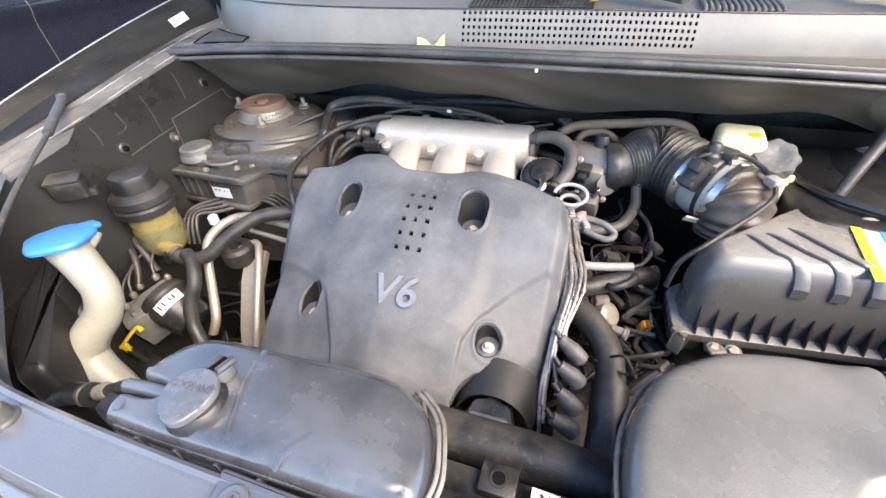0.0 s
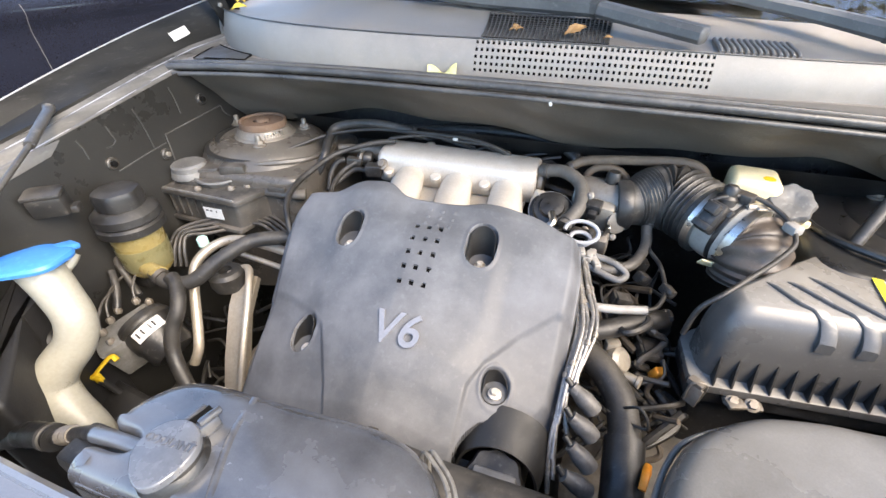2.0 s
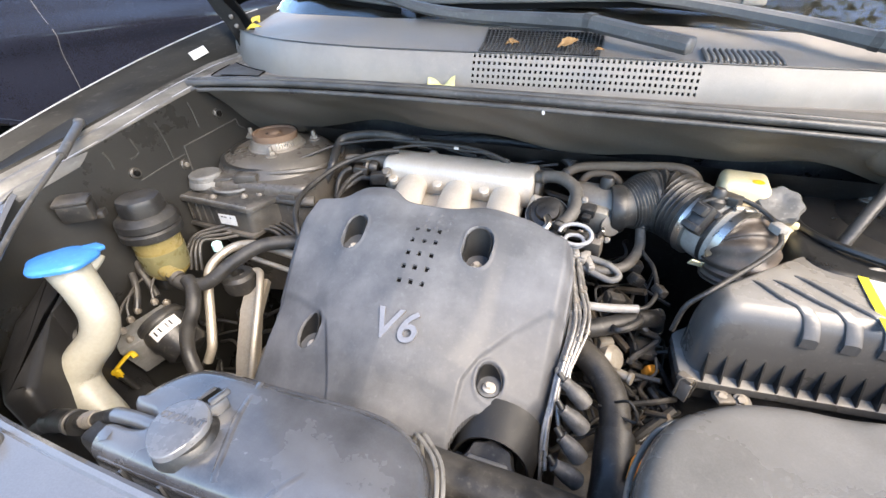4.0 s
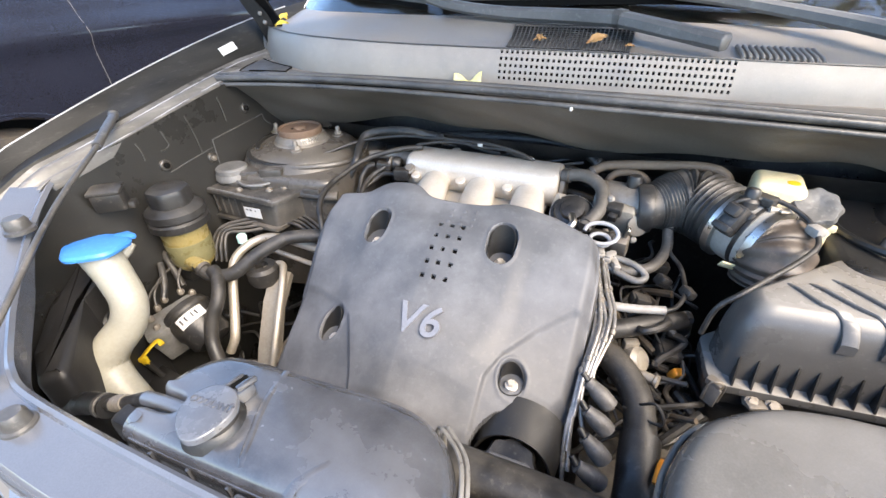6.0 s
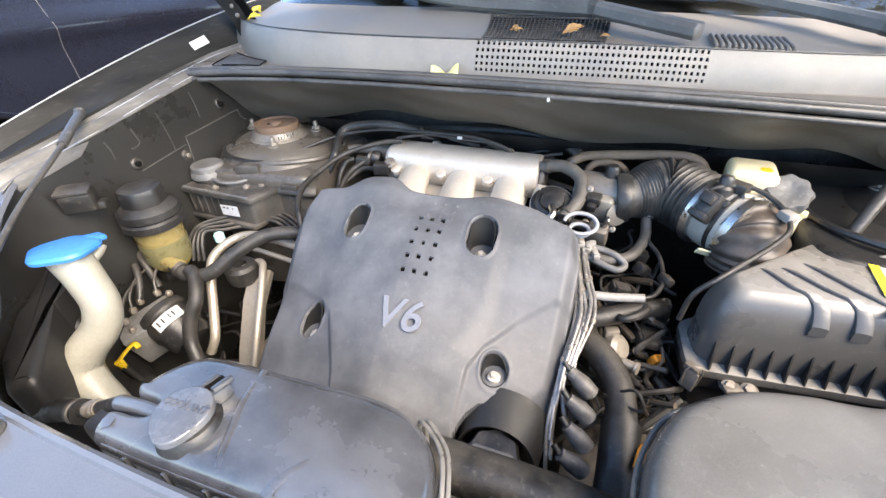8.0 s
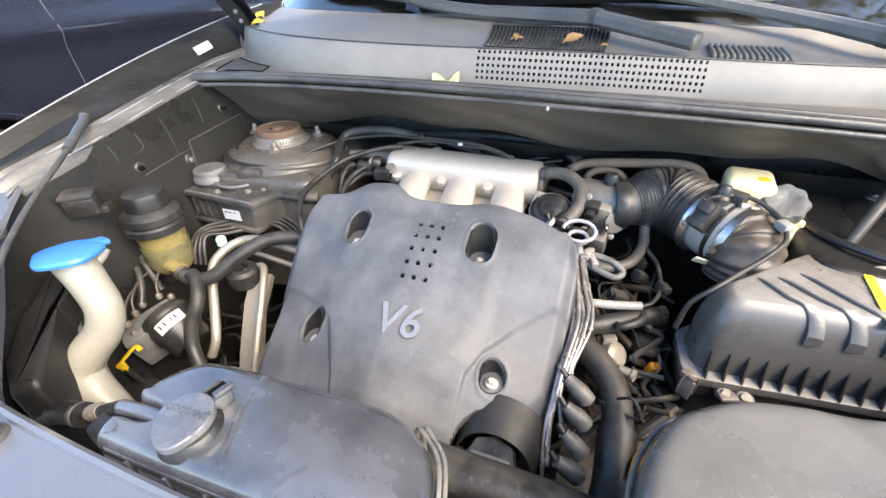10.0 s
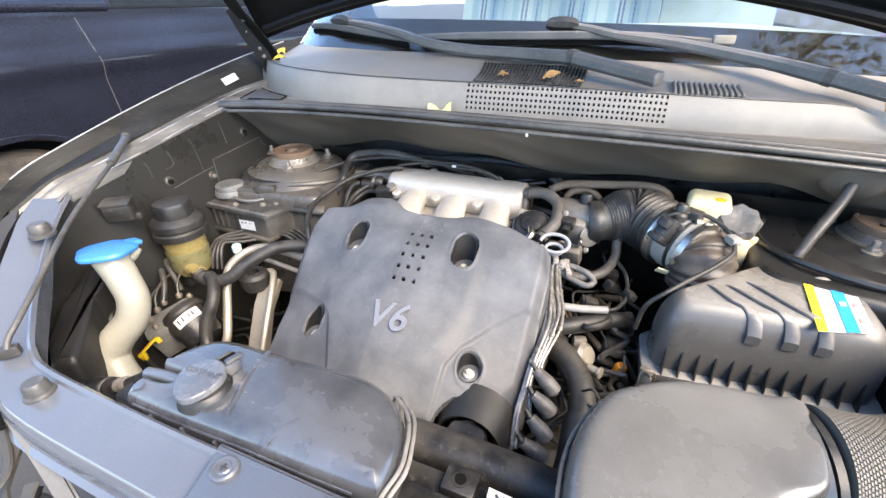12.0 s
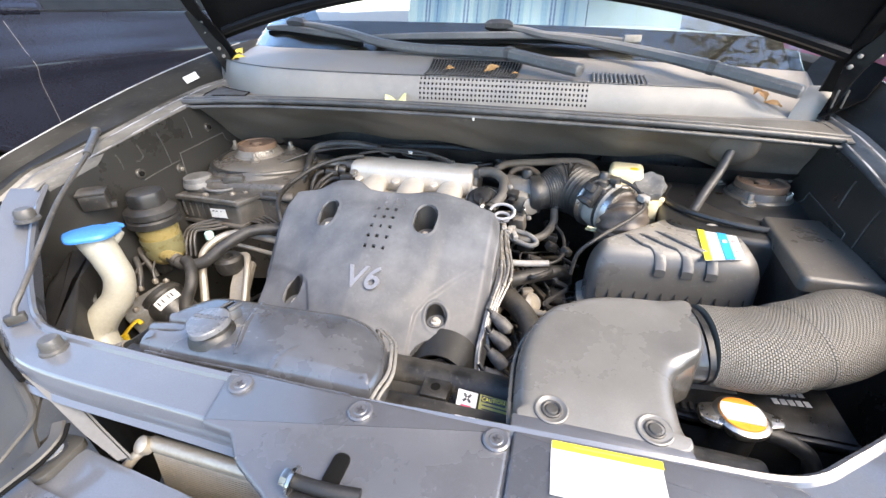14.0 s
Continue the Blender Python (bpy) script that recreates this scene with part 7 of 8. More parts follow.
part("air_guide", slab(rounded([(-0.300, -0.040), (-0.282, -0.001), (-0.208, -0.008), (-0.129, -0.014), (-0.04, -0.020), (-0.04, -0.14), (-0.28, -0.14)], 0.006), 0.850, 0.858, 0.002, lean=lambda x, y: 0.10 * (y + 0.01)), M_FRONT, bump, "plastic air guide, reflected sky blue put into its colour")

# ---- hood prop rod ----
pr = thing("prop_rod", (-0.6, 0.25, 0.95), "steel hood prop rod with black rubber grip", "prop rod")
part("rod", tube([(-0.448, 0.074, 0.958), (-0.455, 0.084, 0.968), (-0.468, 0.112, 0.984), (-0.560, 0.240, 1.034), (-0.628, 0.360, 1.074), (-0.658, 0.392, 1.082)], 0.0036, 10, 8), M_SEAL, pr)
part("grip", tube([(-0.628, 0.360, 1.074), (-0.655, 0.392, 1.082), (-0.685, 0.424, 1.087), (-0.704, 0.444, 1.090), (-0.708, 0.448, 1.094)], 0.0066, 14, 6, lambda s: 0.0066 + 0.0014 * step01(s, 0.88, 0.94)), M_SEAL, pr, "black rubber grip")
part("pivot", box((-0.452, 0.076, 0.953), (0.012, 0.022, 0.014), 0.003, (0, 0, -35)), M_DUSTY, pr)

# ---- labels and leaves ----
single("wing_label", decal((-0.744, 0.755, 1.148), (0.1, 0.95, 0.22), (-0.5, -0.1, 0.85), 0.042, 0.017, 0.004), M_PAPER, "white paper label on the wing flange", "paper label")


def leaf(p, size, turn, m, label, lean=4):
    bm = sheet(lambda u, v: (u * size, (v - 0.5) * size * 0.5 * (math.sin(math.pi * min(0.98, max(0.03, u))) ** 1.2 + 0.10 * math.sin(u * 23)), size * (0.10 * math.sin(u * 4) + 0.16 * abs(v - 0.5))), lin(0, 1, 14), lin(0, 1, 4))
    bm.transform(pose(*p, 0, -6, turn))
    bm.transform(Matrix.Translation(p) @ Matrix.Rotation(radians(lean), 4, "X") @ Matrix.Translation(-Vector(p)))
    return single("leaf", thicken(bm, 0.0006), m, label, "leaf", "fallen leaves")


def pointed_leaf():
    """A dry leaf with two upturned points, lying against the face."""
    c = Vector(face_pt(-0.158, 0.12)) + Vector((0, -0.010, -0.003))
    bm = sheet(lambda u, v: (c.x - 0.024 + 0.050 * u, c.y + 0.004 * v + 0.003 * math.sin(u * 5), c.z + (0.003 + 0.010 * abs(2 * u - 0.9) ** 2.2 + 0.004 * math.sin(u * 9)) * v), lin(0, 1, 16), lin(0, 1, 4))
    return single("leaf", thicken(bm, 0.0006), M_LEAF_P, "pale dry leaf lying on the cowl trim", "leaf", "fallen leaves")


pointed_leaf()
for x, s, sz, tn, ln in ((-0.070, 0.22, 0.022, 20, 20), (-0.058, 0.20, 0.020, 110, 25), (0.018, 0.16, 0.034, 28, 40), (0.077, 0.12, 0.014, 10, 20)):
    leaf(Vector(shelf_pt(x, s)) + Vector((0, 0, 0.008)), sz, tn, M_LEAF_B, "curled brown leaf on the inlet mesh", ln)
for x, s, tn in ((-0.668, 0.05, 20), (-0.725, 0.30, 80), (-0.715, 0.45, 140)):
    leaf(Vector(shelf_pt(x, s)) + Vector((0, 0, 0.004)), 0.032, tn, M_LEAF_Y, "yellow leaf caught by the hood hinge", 30)
for x, s, tn in ((0.575, 0.10, 60), (0.60, 0.06, 100), (0.635, 0.05, 160)):
    leaf(Vector(shelf_pt(x, s)) + Vector((0, 0, 0.006)), 0.036, tn, M_LEAF_B, "dry brown leaf caught by the hood hinge", 25)

# ---- wipers ----
def wiper(cap_end, knuckle, arm, blade):
    w = thing("wiper", cap_end, "black windscreen wiper arm with flat blade", "wiper", "windscreen wipers")
    a, b = Vector(cap_end), Vector(knuckle)
    cut = a.lerp(b, 0.30)
    part("pivot_cap", bar([tuple(a), tuple(a.lerp(b, 0.04)), tuple(a.lerp(b, 0.12)), tuple(cut)], lambda s: (0.036 - 0.022 * (1 - min(1, s * 3.2)) ** 2, 0.024 - 0.006 * (1 - min(1, s * 3)) ** 2), 5, 0.3), M_WIPER, w, "darker grey pivot cap")
    part("root", bar([tuple(cut), tuple(a.lerp(b, 0.65)), tuple(b)], lambda s: (0.035 - 0.003 * s, 0.023 + 0.001 * s)), M_WIPER, w)
    part("knuckle", bar([tuple(b + (b - a).normalized() * d) for d in (-0.004, 0.004, 0.010)], lambda s: (0.035, 0.028), 3), M_SEAL, w)
    part("arm", bar([knuckle] + list(arm), lambda s: (0.032 - 0.014 * s, 0.026 - 0.014 * s), 6), M_WIPER, w)
    tip = Vector(arm[-1])
    d = (Vector(blade[-1]) - Vector(blade[0])).normalized()
    bl = part("blade", bar(blade, lambda s: (0.010, 0.017 - 0.006 * abs(2 * s - 1) ** 3), 5), M_WIPER, w)
    part("rubber", bar([tuple(Vector(p) + Vector((0, 0.004, -0.013))) for p in blade], lambda s: (0.006, 0.012), 5), M_VOID, bl, "black rubber lip")
    part("blade_clip", bar([tuple(tip - d * 0.034), tuple(tip - d * 0.018), tuple(tip + d * 0.018), tuple(tip + d * 0.034)], lambda s: (0.026, 0.030 - 0.016 * abs(2 * s - 1) ** 2), 3, 0.35), M_BLACK, w)
    return w


wiper((0.220, 0.800, 1.181), (0.060, 0.872, 1.205), [(-0.05, 0.898, 1.207), (-0.166, 0.90, 1.212), (-0.269, 0.906, 1.224), (-0.359, 0.930, 1.243), (-0.462, 0.962, 1.258), (-0.556, 0.993, 1.266)], [(-0.70, 1.052, 1.252), (-0.60, 1.005, 1.254), (-0.502, 0.966, 1.247), (-0.333, 0.926, 1.230)])
w2 = wiper((0.640, 0.842, 1.146), (0.492, 0.915, 1.179), [(0.397, 0.965, 1.197), (0.244, 1.008, 1.222), (0.13, 1.003, 1.236), (0.067, 1.004, 1.249), (0.010, 1.000, 1.258)], [(-0.306, 0.935, 1.235), (-0.143, 0.954, 1.237), (0.129, 1.012, 1.236), (0.244, 1.030, 1.228), (0.346, 1.045, 1.220)])
part("end_clip", box((0.330, 1.040, 1.228), (0.040, 0.012, 0.016), 0.002, (0, 0, 8)), M_WIRE, w2, "pale grey blade end clip")

# ---- hoses, wires and pipes ----
def hose(name, pts, r, m, label, category="hose", n=12, **kw):
    t = thing(name, pts[0], label, category)
    part("run", tube(pts, r, n, 7, **kw), m, t)
    if r > 0.0075 and "pipe" not in name:
        for p, q in ((pts[0], pts[1]), (pts[-1], pts[-2])):
            d = (Vector(q) - Vector(p)).normalized()
            part("hose_clip", lathe(Vector(p) + d * 0.008, [(r * 1.02, 0), (r * 1.10 + 0.0008, 0.001), (r * 1.10 + 0.0008, 0.007), (r * 1.02, 0.008)], 18, d), M_DUSTY, t)
    return t


rhs = hose("radiator_hose", [(0.128, 0.500, 0.815), (0.136, 0.484, 0.812), (0.159, 0.463, 0.810), (0.184, 0.432, 0.800), (0.193, 0.402, 0.790), (0.196, 0.370, 0.78), (0.196, 0.31, 0.762), (0.19, 0.25, 0.76)], 0.020, M_RUBBER, "thick black radiator hose beside the engine", n=24)
part("sleeve", tube([(0.196, 0.378, 0.782), (0.196, 0.345, 0.773), (0.196, 0.31, 0.762), (0.19, 0.25, 0.76)], 0.0245, 24, 6), M_BLACK, rhs, "wider black lower sleeve")
hose("radiator_hose", [(-0.10, 0.235, 0.83), (0.0, 0.225, 0.835), (0.10, 0.225, 0.835), (0.17, 0.222, 0.835), (0.24, 0.215, 0.83)], 0.027, M_RUBBER, "thick black radiator hose behind the front panel", n=20)
hose("coolant_pipe", [(0.095, 0.506, 0.872), (0.136, 0.514, 0.872), (0.165, 0.519, 0.872), (0.205, 0.530, 0.872)], 0.0064, M_WIRE, "dull metal coolant pipe from the engine", "metal pipe")
hose("thin_hose", [(0.188, 0.524, 0.872), (0.205, 0.530, 0.872), (0.220, 0.543, 0.873), (0.231, 0.576, 0.876), (0.226, 0.627, 0.884), (0.209, 0.656, 0.892), (0.203, 0.683, 0.900)], 0.0034, M_RUBBER, "thin black hose looping from the metal pipe", "hose")
hose("coolant_hose", [(0.125, 0.485, 0.845), (0.142, 0.490, 0.850), (0.166, 0.502, 0.852), (0.198, 0.523, 0.852), (0.225, 0.543, 0.848), (0.238, 0.562, 0.832), (0.24, 0.57, 0.80)], 0.0135, M_RUBBER, "black rubber coolant hose", n=18)
hose("breather_hose", [(0.015, 0.745, 0.962), (0.055, 0.732, 0.972), (0.086, 0.702, 0.966), (0.090, 0.660, 0.948), (0.072, 0.622, 0.930)], 0.0110, M_GREYHOSE, "dusty grey rubber breather hose", n=14)
hose("heater_hose", [(0.055, 0.745, 0.968), (0.072, 0.755, 0.979), (0.097, 0.763, 0.986), (0.178, 0.768, 0.994), (0.236, 0.768, 0.999), (0.266, 0.768, 0.992), (0.281, 0.772, 0.97), (0.283, 0.78, 0.93)], 0.0082, M_HOSE_BROWN, "dusty brown heater hose along the bulkhead", n=14)
hose("vent_hose", [(0.093, 0.750, 0.945), (0.095, 0.755, 0.964), (0.110, 0.760, 0.975), (0.140, 0.760, 0.976), (0.158, 0.760, 0.962), (0.163, 0.755, 0.94)], 0.0065, M_HOSE_BROWN, "dusty brown vent hose", n=12)
hose("throttle_cable", [(-0.345, 0.492, 0.880), (-0.352, 0.498, 0.900), (-0.362, 0.51, 0.918), (-0.380, 0.535, 0.932), (-0.398, 0.582, 0.940), (-0.394, 0.633, 0.950), (-0.370, 0.690, 0.965), (-0.312, 0.732, 0.978), (-0.275, 0.755, 0.978)], 0.0052, M_RUBBER, "black cable curving over the manifold", "cable")
hose("bonnet_cable", [(-0.60, 0.625, 0.948), (-0.574, 0.627, 0.952), (-0.491, 0.659, 0.962), (-0.415, 0.738, 0.981), (-0.331, 0.766, 0.992), (-0.262, 0.771, 0.994), (-0.141, 0.774, 0.994), (-0.073, 0.774, 0.982), (-0.04, 0.785, 0.96)], 0.0036, M_RUBBER, "thin black cable along the bulkhead", "cable")
hose("throttle_cable", [(-0.285, 0.750, 0.982), (-0.274, 0.750, 0.987), (-0.216, 0.770, 0.991), (-0.141, 0.773, 0.987), (-0.088, 0.773, 0.985), (-0.05, 0.78, 0.965)], 0.003, M_RUBBER, "thin black cable behind the manifold", "cable")
single("cable_clip", box((-0.155, 0.772, 0.991), (0.010, 0.006, 0.006), 0.001), M_PAPER, "small white cable clip behind the manifold", "clip")
hose("heater_hose", [(-0.46, 0.66, 0.86), (-0.435, 0.668, 0.90), (-0.409, 0.677, 0.93), (-0.402, 0.700, 0.958), (-0.413, 0.738, 0.977), (-0.407, 0.760, 0.990), (-0.37, 0.770, 0.998), (-0.309, 0.773, 1.002), (-0.24, 0.785, 0.99)], 0.0088, M_DUSTY, "dusty black rubber hose rising by the strut tower")
hose("wiring_loom", [(-0.30, 0.83, 0.975), (-0.10, 0.835, 0.99), (0.02, 0.83, 0.985), (0.08, 0.80, 0.965)], 0.010, M_RUBBER, "taped wiring loom on the bulkhead", "wiring")
hose("vacuum_line", [(-0.375, 0.66, 0.905), (-0.345, 0.70, 0.93), (-0.31, 0.70, 0.935), (-0.29, 0.705, 0.94)], 0.005, M_RUBBER, "thin black vacuum line", "hose")
hose("vacuum_line", [(-0.335, 0.59, 0.905), (-0.355, 0.63, 0.915), (-0.36, 0.68, 0.93), (-0.34, 0.71, 0.945)], 0.005, M_RUBBER, "thin black vacuum line", "hose")
hose("sensor_cable", [(0.262, 0.650, 0.992), (0.278, 0.655, 1.000), (0.313, 0.664, 1.002), (0.338, 0.653, 0.997), (0.357, 0.631, 0.987), (0.360, 0.599, 0.976), (0.338, 0.568, 0.966), (0.307, 0.535, 0.957), (0.275, 0.505, 0.944), (0.252, 0.495, 0.92), (0.245, 0.49, 0.88)], 0.0034, M_RUBBER, "black sensor cable looping over the air box", "cable")
hose("breather_hose", [(0.204, 0.705, 0.925), (0.202, 0.693, 0.910), (0.203, 0.665, 0.892), (0.186, 0.624, 0.882), (0.156, 0.603, 0.878), (0.125, 0.600, 0.878)], 0.0085, M_GREYHOSE, "dusty grey rubber breather hose", n=16)
hose("metal_line", [(0.095, 0.608, 0.895), (0.115, 0.609, 0.894), (0.141, 0.610, 0.891), (0.162, 0.603, 0.888), (0.176, 0.592, 0.881), (0.165, 0.581, 0.877), (0.140, 0.588, 0.879), (0.112, 0.597, 0.885)], 0.0052, M_GREYCAP, "dull metal line bent back on itself", "metal pipe")
hose("drain_hose", [(-0.565, 0.115, 0.775), (-0.50, 0.125, 0.815), (-0.45, 0.130, 0.838), (-0.41, 0.132, 0.850)], 0.013, M_SHADE, "black convoluted hose by the front panel", n=16, radius=lambda s: 0.0135 + 0.0015 * math.sin(s * 90))
hs = hose("tank_hose", [(-0.415, 0.132, 0.850), (-0.375, 0.135, 0.870), (-0.335, 0.135, 0.895), (-0.290, 0.128, 0.928)], 0.0075, M_RUBBER, "black hose with steel spring clip at the tank", n=14)
part("spring_clip", tube([(-0.395, 0.1335, 0.860), (-0.370, 0.1352, 0.873)], 0.0105, 14, 10, radius=lambda s: 0.0092 + 0.0012 * math.sin(s * 25)), M_DULL, hs)
hose("heater_pipe", [(0.517, 0.745, 1.050), (0.503, 0.725, 1.015), (0.475, 0.69, 0.97), (0.45, 0.66, 0.92)], 0.0085, M_DUSTY, "grey pipe leaving the bulkhead beside the strut tower", "pipe", n=14)
part("grommet", lathe((0.521, 0.758, 1.056), [(0.046, -0.004), (0.043, 0.006), (0.032, 0.014), (0.014, 0.018)], 28, (-0.2, -0.9, -0.45)), M_FIRE, body, "felt boss round the pipe")

# brake pipes bundled along the wing
for k in range(4):
    d = 0.0105 * k
    hose("brake_pipe", [(-0.592 + d, 0.44 + 0.003 * k, 0.82), (-0.597 + d, 0.462, 0.852), (-0.600 + d, 0.495 - d * 0.5, 0.866), (-0.565 + d * 0.6, 0.535 - d, 0.870 - 0.003 * k), (-0.52 + d * 0.3, 0.568 - d, 0.870 - 0.003 * k), (-0.47, 0.585 - d, 0.866), (-0.42, 0.575 - d, 0.850)], 0.0032, M_DUSTY, "thin dark brake pipe in a bundle", "metal pipe", n=8)

# spark plug leads with boots
LEADS = [[(0.100, 0.600, 0.890), (0.102, 0.575, 0.888), (0.115, 0.501, 0.872), (0.117, 0.455, 0.855), (0.112, 0.411, 0.836), (0.110, 0.373, 0.815), (0.108, 0.338, 0.790), (0.115, 0.300, 0.750)],
         [(0.106, 0.600, 0.892), (0.109, 0.572, 0.890), (0.121, 0.513, 0.879), (0.130, 0.479, 0.868), (0.124, 0.433, 0.850), (0.119, 0.403, 0.833), (0.118, 0.377, 0.815), (0.128, 0.350, 0.790)],
         [(0.114, 0.600, 0.892), (0.119, 0.575, 0.890), (0.128, 0.538, 0.883), (0.139, 0.502, 0.874), (0.141, 0.470, 0.861), (0.133, 0.439, 0.846), (0.127, 0.417, 0.832), (0.130, 0.402, 0.822)],
         [(0.112, 0.598, 0.886), (0.113, 0.560, 0.882), (0.124, 0.505, 0.868), (0.125, 0.46, 0.852), (0.117, 0.42, 0.834), (0.112, 0.36, 0.800), (0.118, 0.31, 0.765)]]
for a, b in ((0, 1), (1, 2), (0, 3)):
    LEADS.append([tuple(Vector(p).lerp(Vector(q), 0.5) + Vector((0.0, 0.001, 0.005))) for p, q in zip(LEADS[a][:7], LEADS[b][:7])])
for pts in LEADS:
    ld = hose("ignition_lead", pts, 0.0029, M_LEAD, "grey ignition lead beside the engine cover", "wire", n=10)
    for k in (2, 4):
        a, b = Vector(pts[k]), Vector(pts[k + 1])
        part("lead_clip", lathe(a, [(0.0028, -0.004), (0.0042, -0.003), (0.0042, 0.003), (0.0028, 0.004)], 10, tuple(b - a)), M_DULL, ld)
for k, (a, b) in enumerate((((0.122, 0.398, 0.834), (0.156, 0.384, 0.815)), ((0.126, 0.362, 0.823), (0.157, 0.355, 0.805)), ((0.130, 0.334, 0.808), (0.158, 0.324, 0.790)), ((0.127, 0.304, 0.793), (0.159, 0.304, 0.775)))):
    a, b = Vector(a), Vector(b)
    bt = thing("plug_boot", tuple(b), "dark grey rubber spark plug boot", "plug boot", "plug boots beside the engine")
    part("boot", tube([tuple(a), tuple(a.lerp(b, 0.4)), tuple(a.lerp(b, 0.75) + Vector((0, 0, -0.001))), tuple(b + Vector((0, 0, -0.004)))], 0.010, 16, 7, lambda s: 0.0080 + 0.0036 * step01(s, 0.0, 0.55) - 0.007 * step01(s, 0.88, 1.0)), M_BOOT, bt)
    part("lead_end", tube([tuple(a), tuple(a + Vector((-0.008, 0.006, 0.006)))], 0.004, 10), M_RUBBER, bt)
ot = thing("orange_tab", (0.22, 0.33, 0.60), "orange plastic tab low beside the hose", "plastic tab")
part("tab", tube([(0.222, 0.352, 0.786), (0.217, 0.336, 0.795), (0.212, 0.316, 0.792)], 0.006, 12, 6, lambda s: 0.0065 - 0.002 * abs(s - 0.4), flat=(0.8, 0.5)), M_ORANGE, ot)
ot = thing("orange_tab", (0.235, 0.50, 0.72), "small orange connector deep between the hoses", "plastic tab")
part("tab", box((0.240, 0.50, 0.785), (0.018, 0.014, 0.022), 0.004, (15, 10, 30)), M_ORANGE, ot)

for x, y, z, a in ((0.106, 0.604, 0.900, 15), (0.118, 0.600, 0.897, -10), (0.130, 0.594, 0.890, 25), (0.124, 0.612, 0.893, 5)):
    single("lead_connector", join(box((x, y, z), (0.011, 0.020, 0.010), 0.002, (12, 0, a)), box((x, y - 0.004, z + 0.005), (0.007, 0.008, 0.004), 0.001, (12, 0, a))), M_WIRE, "grey plastic connector at the ignition leads", "connector")

# dark clutter low in the gaps
rng = random.Random(4)
for k in range(46):
    x, y = rng.uniform(0.15, 0.27), rng.uniform(0.40, 0.66)
    z = rng.uniform(0.70, 0.81)
    pts = [(x, y, z)]
    for j in range(3):
        pts.append((pts[-1][0] + rng.uniform(-0.05, 0.05), pts[-1][1] + rng.uniform(-0.05, 0.05), pts[-1][2] + rng.uniform(-0.04, 0.03)))
    hose("wire", pts, rng.choice((0.002, 0.003, 0.004, 0.006)), (M_RUBBER, M_DUSTY, M_DUSTY, M_HOSE_BROWN)[k % 4], "dark wire among the engine hoses", "wire", n=7)
for k in range(22):
    x, y = rng.uniform(0.14, 0.24), rng.uniform(0.50, 0.68)
    pts = [(x, y, rng.uniform(0.78, 0.85))]
    for j in range(3):
        pts.append((pts[-1][0] + rng.uniform(-0.04, 0.04), pts[-1][1] + rng.uniform(-0.05, 0.05), min(0.865, pts[-1][2] + rng.uniform(-0.04, 0.03))))
    hose("wire", pts, rng.choice((0.002, 0.003, 0.005)), (M_RUBBER, M_DUSTY)[k % 2], "dark wire among the engine hoses", "wire", n=7)
for k in range(16):
    x, y = rng.uniform(-0.62, -0.40), rng.uniform(0.30, 0.52)
    pts = [(x, y, rng.uniform(0.58, 0.67))]
    for j in range(3):
        pts.append((pts[-1][0] + rng.uniform(-0.06, 0.06), pts[-1][1] + rng.uniform(-0.05, 0.05), pts[-1][2] + rng.uniform(-0.04, 0.03)))
    hose("wire", pts, rng.choice((0.002, 0.003, 0.0045)), M_RUBBER, "dark wire low in the engine bay", "wire", n=7)
for k in range(12):
    pts = [(rng.uniform(-0.3, -0.05), rng.uniform(0.80, 0.84), rng.uniform(0.90, 0.98))]
    for j in range(4):
        pts.append((pts[-1][0] + rng.uniform(0.02, 0.09), min(0.85, max(0.785, pts[-1][1] + rng.uniform(-0.02, 0.02))), pts[-1][2] + rng.uniform(-0.02, 0.02)))
    hose("wire", pts, rng.choice((0.003, 0.005, 0.007)), M_RUBBER, "dark wire behind the manifold", "wire", n=7)
for c, s, r in (((0.215, 0.60, 0.80), (0.05, 0.04, 0.05), 10), ((0.175, 0.57, 0.85), (0.05, 0.03, 0.03), 15), ((0.205, 0.62, 0.86), (0.04, 0.025, 0.03), 30), ((0.235, 0.58, 0.875), (0.03, 0.03, 0.025), 25), ((0.165, 0.62, 0.87), (0.03, 0.03, 0.03), -15), ((0.20, 0.66, 0.86), (0.05, 0.03, 0.03), 10), ((0.15, 0.66, 0.84), (0.06, 0.04, 0.05), 0), ((0.225, 0.53, 0.80), (0.06, 0.05, 0.03), 12)):
    single("connector", join(box(c, (s[0] * 0.6, s[1] * 0.7, s[2] * 0.6), 0.004, (0, r, r)), box((c[0], c[1] - s[1] * 0.2, c[2] + s[2] * 0.2), (s[0] * 0.35, s[1] * 0.6, s[2] * 0.4), 0.003, (0, r, r))), M_DUSTY, "black wiring connector among the hoses", "connector")

# ---- neighbours ----
nc = thing("navy_car", (-2.9, 1.6, 0.0), "dark navy parked car beside the wing", "car")


def side(y, h):
    x = -2.22 - 0.05 * (1 - math.sin(math.pi * min(1, h * 1.05))) - 0.03 * step01(h, 0.86, 1.0) + 0.03 * math.exp(-((h - 0.78) / 0.05) ** 2)
    return (x, y, 0.34 + 0.96 * h)


def arch_cut(i, j):
    y, z = -0.6 + 4.6 * (i + 0.5) / 60, 0.34 + 0.96 * (j + 0.5) / 30
    return math.hypot(y - 0.85, z - 0.40) < 0.43


part("flank", thicken(sheet(side, lin(-0.6, 4.0, 60), lin(0, 1, 30), arch_cut), 0.02), M_NAVY, nc)
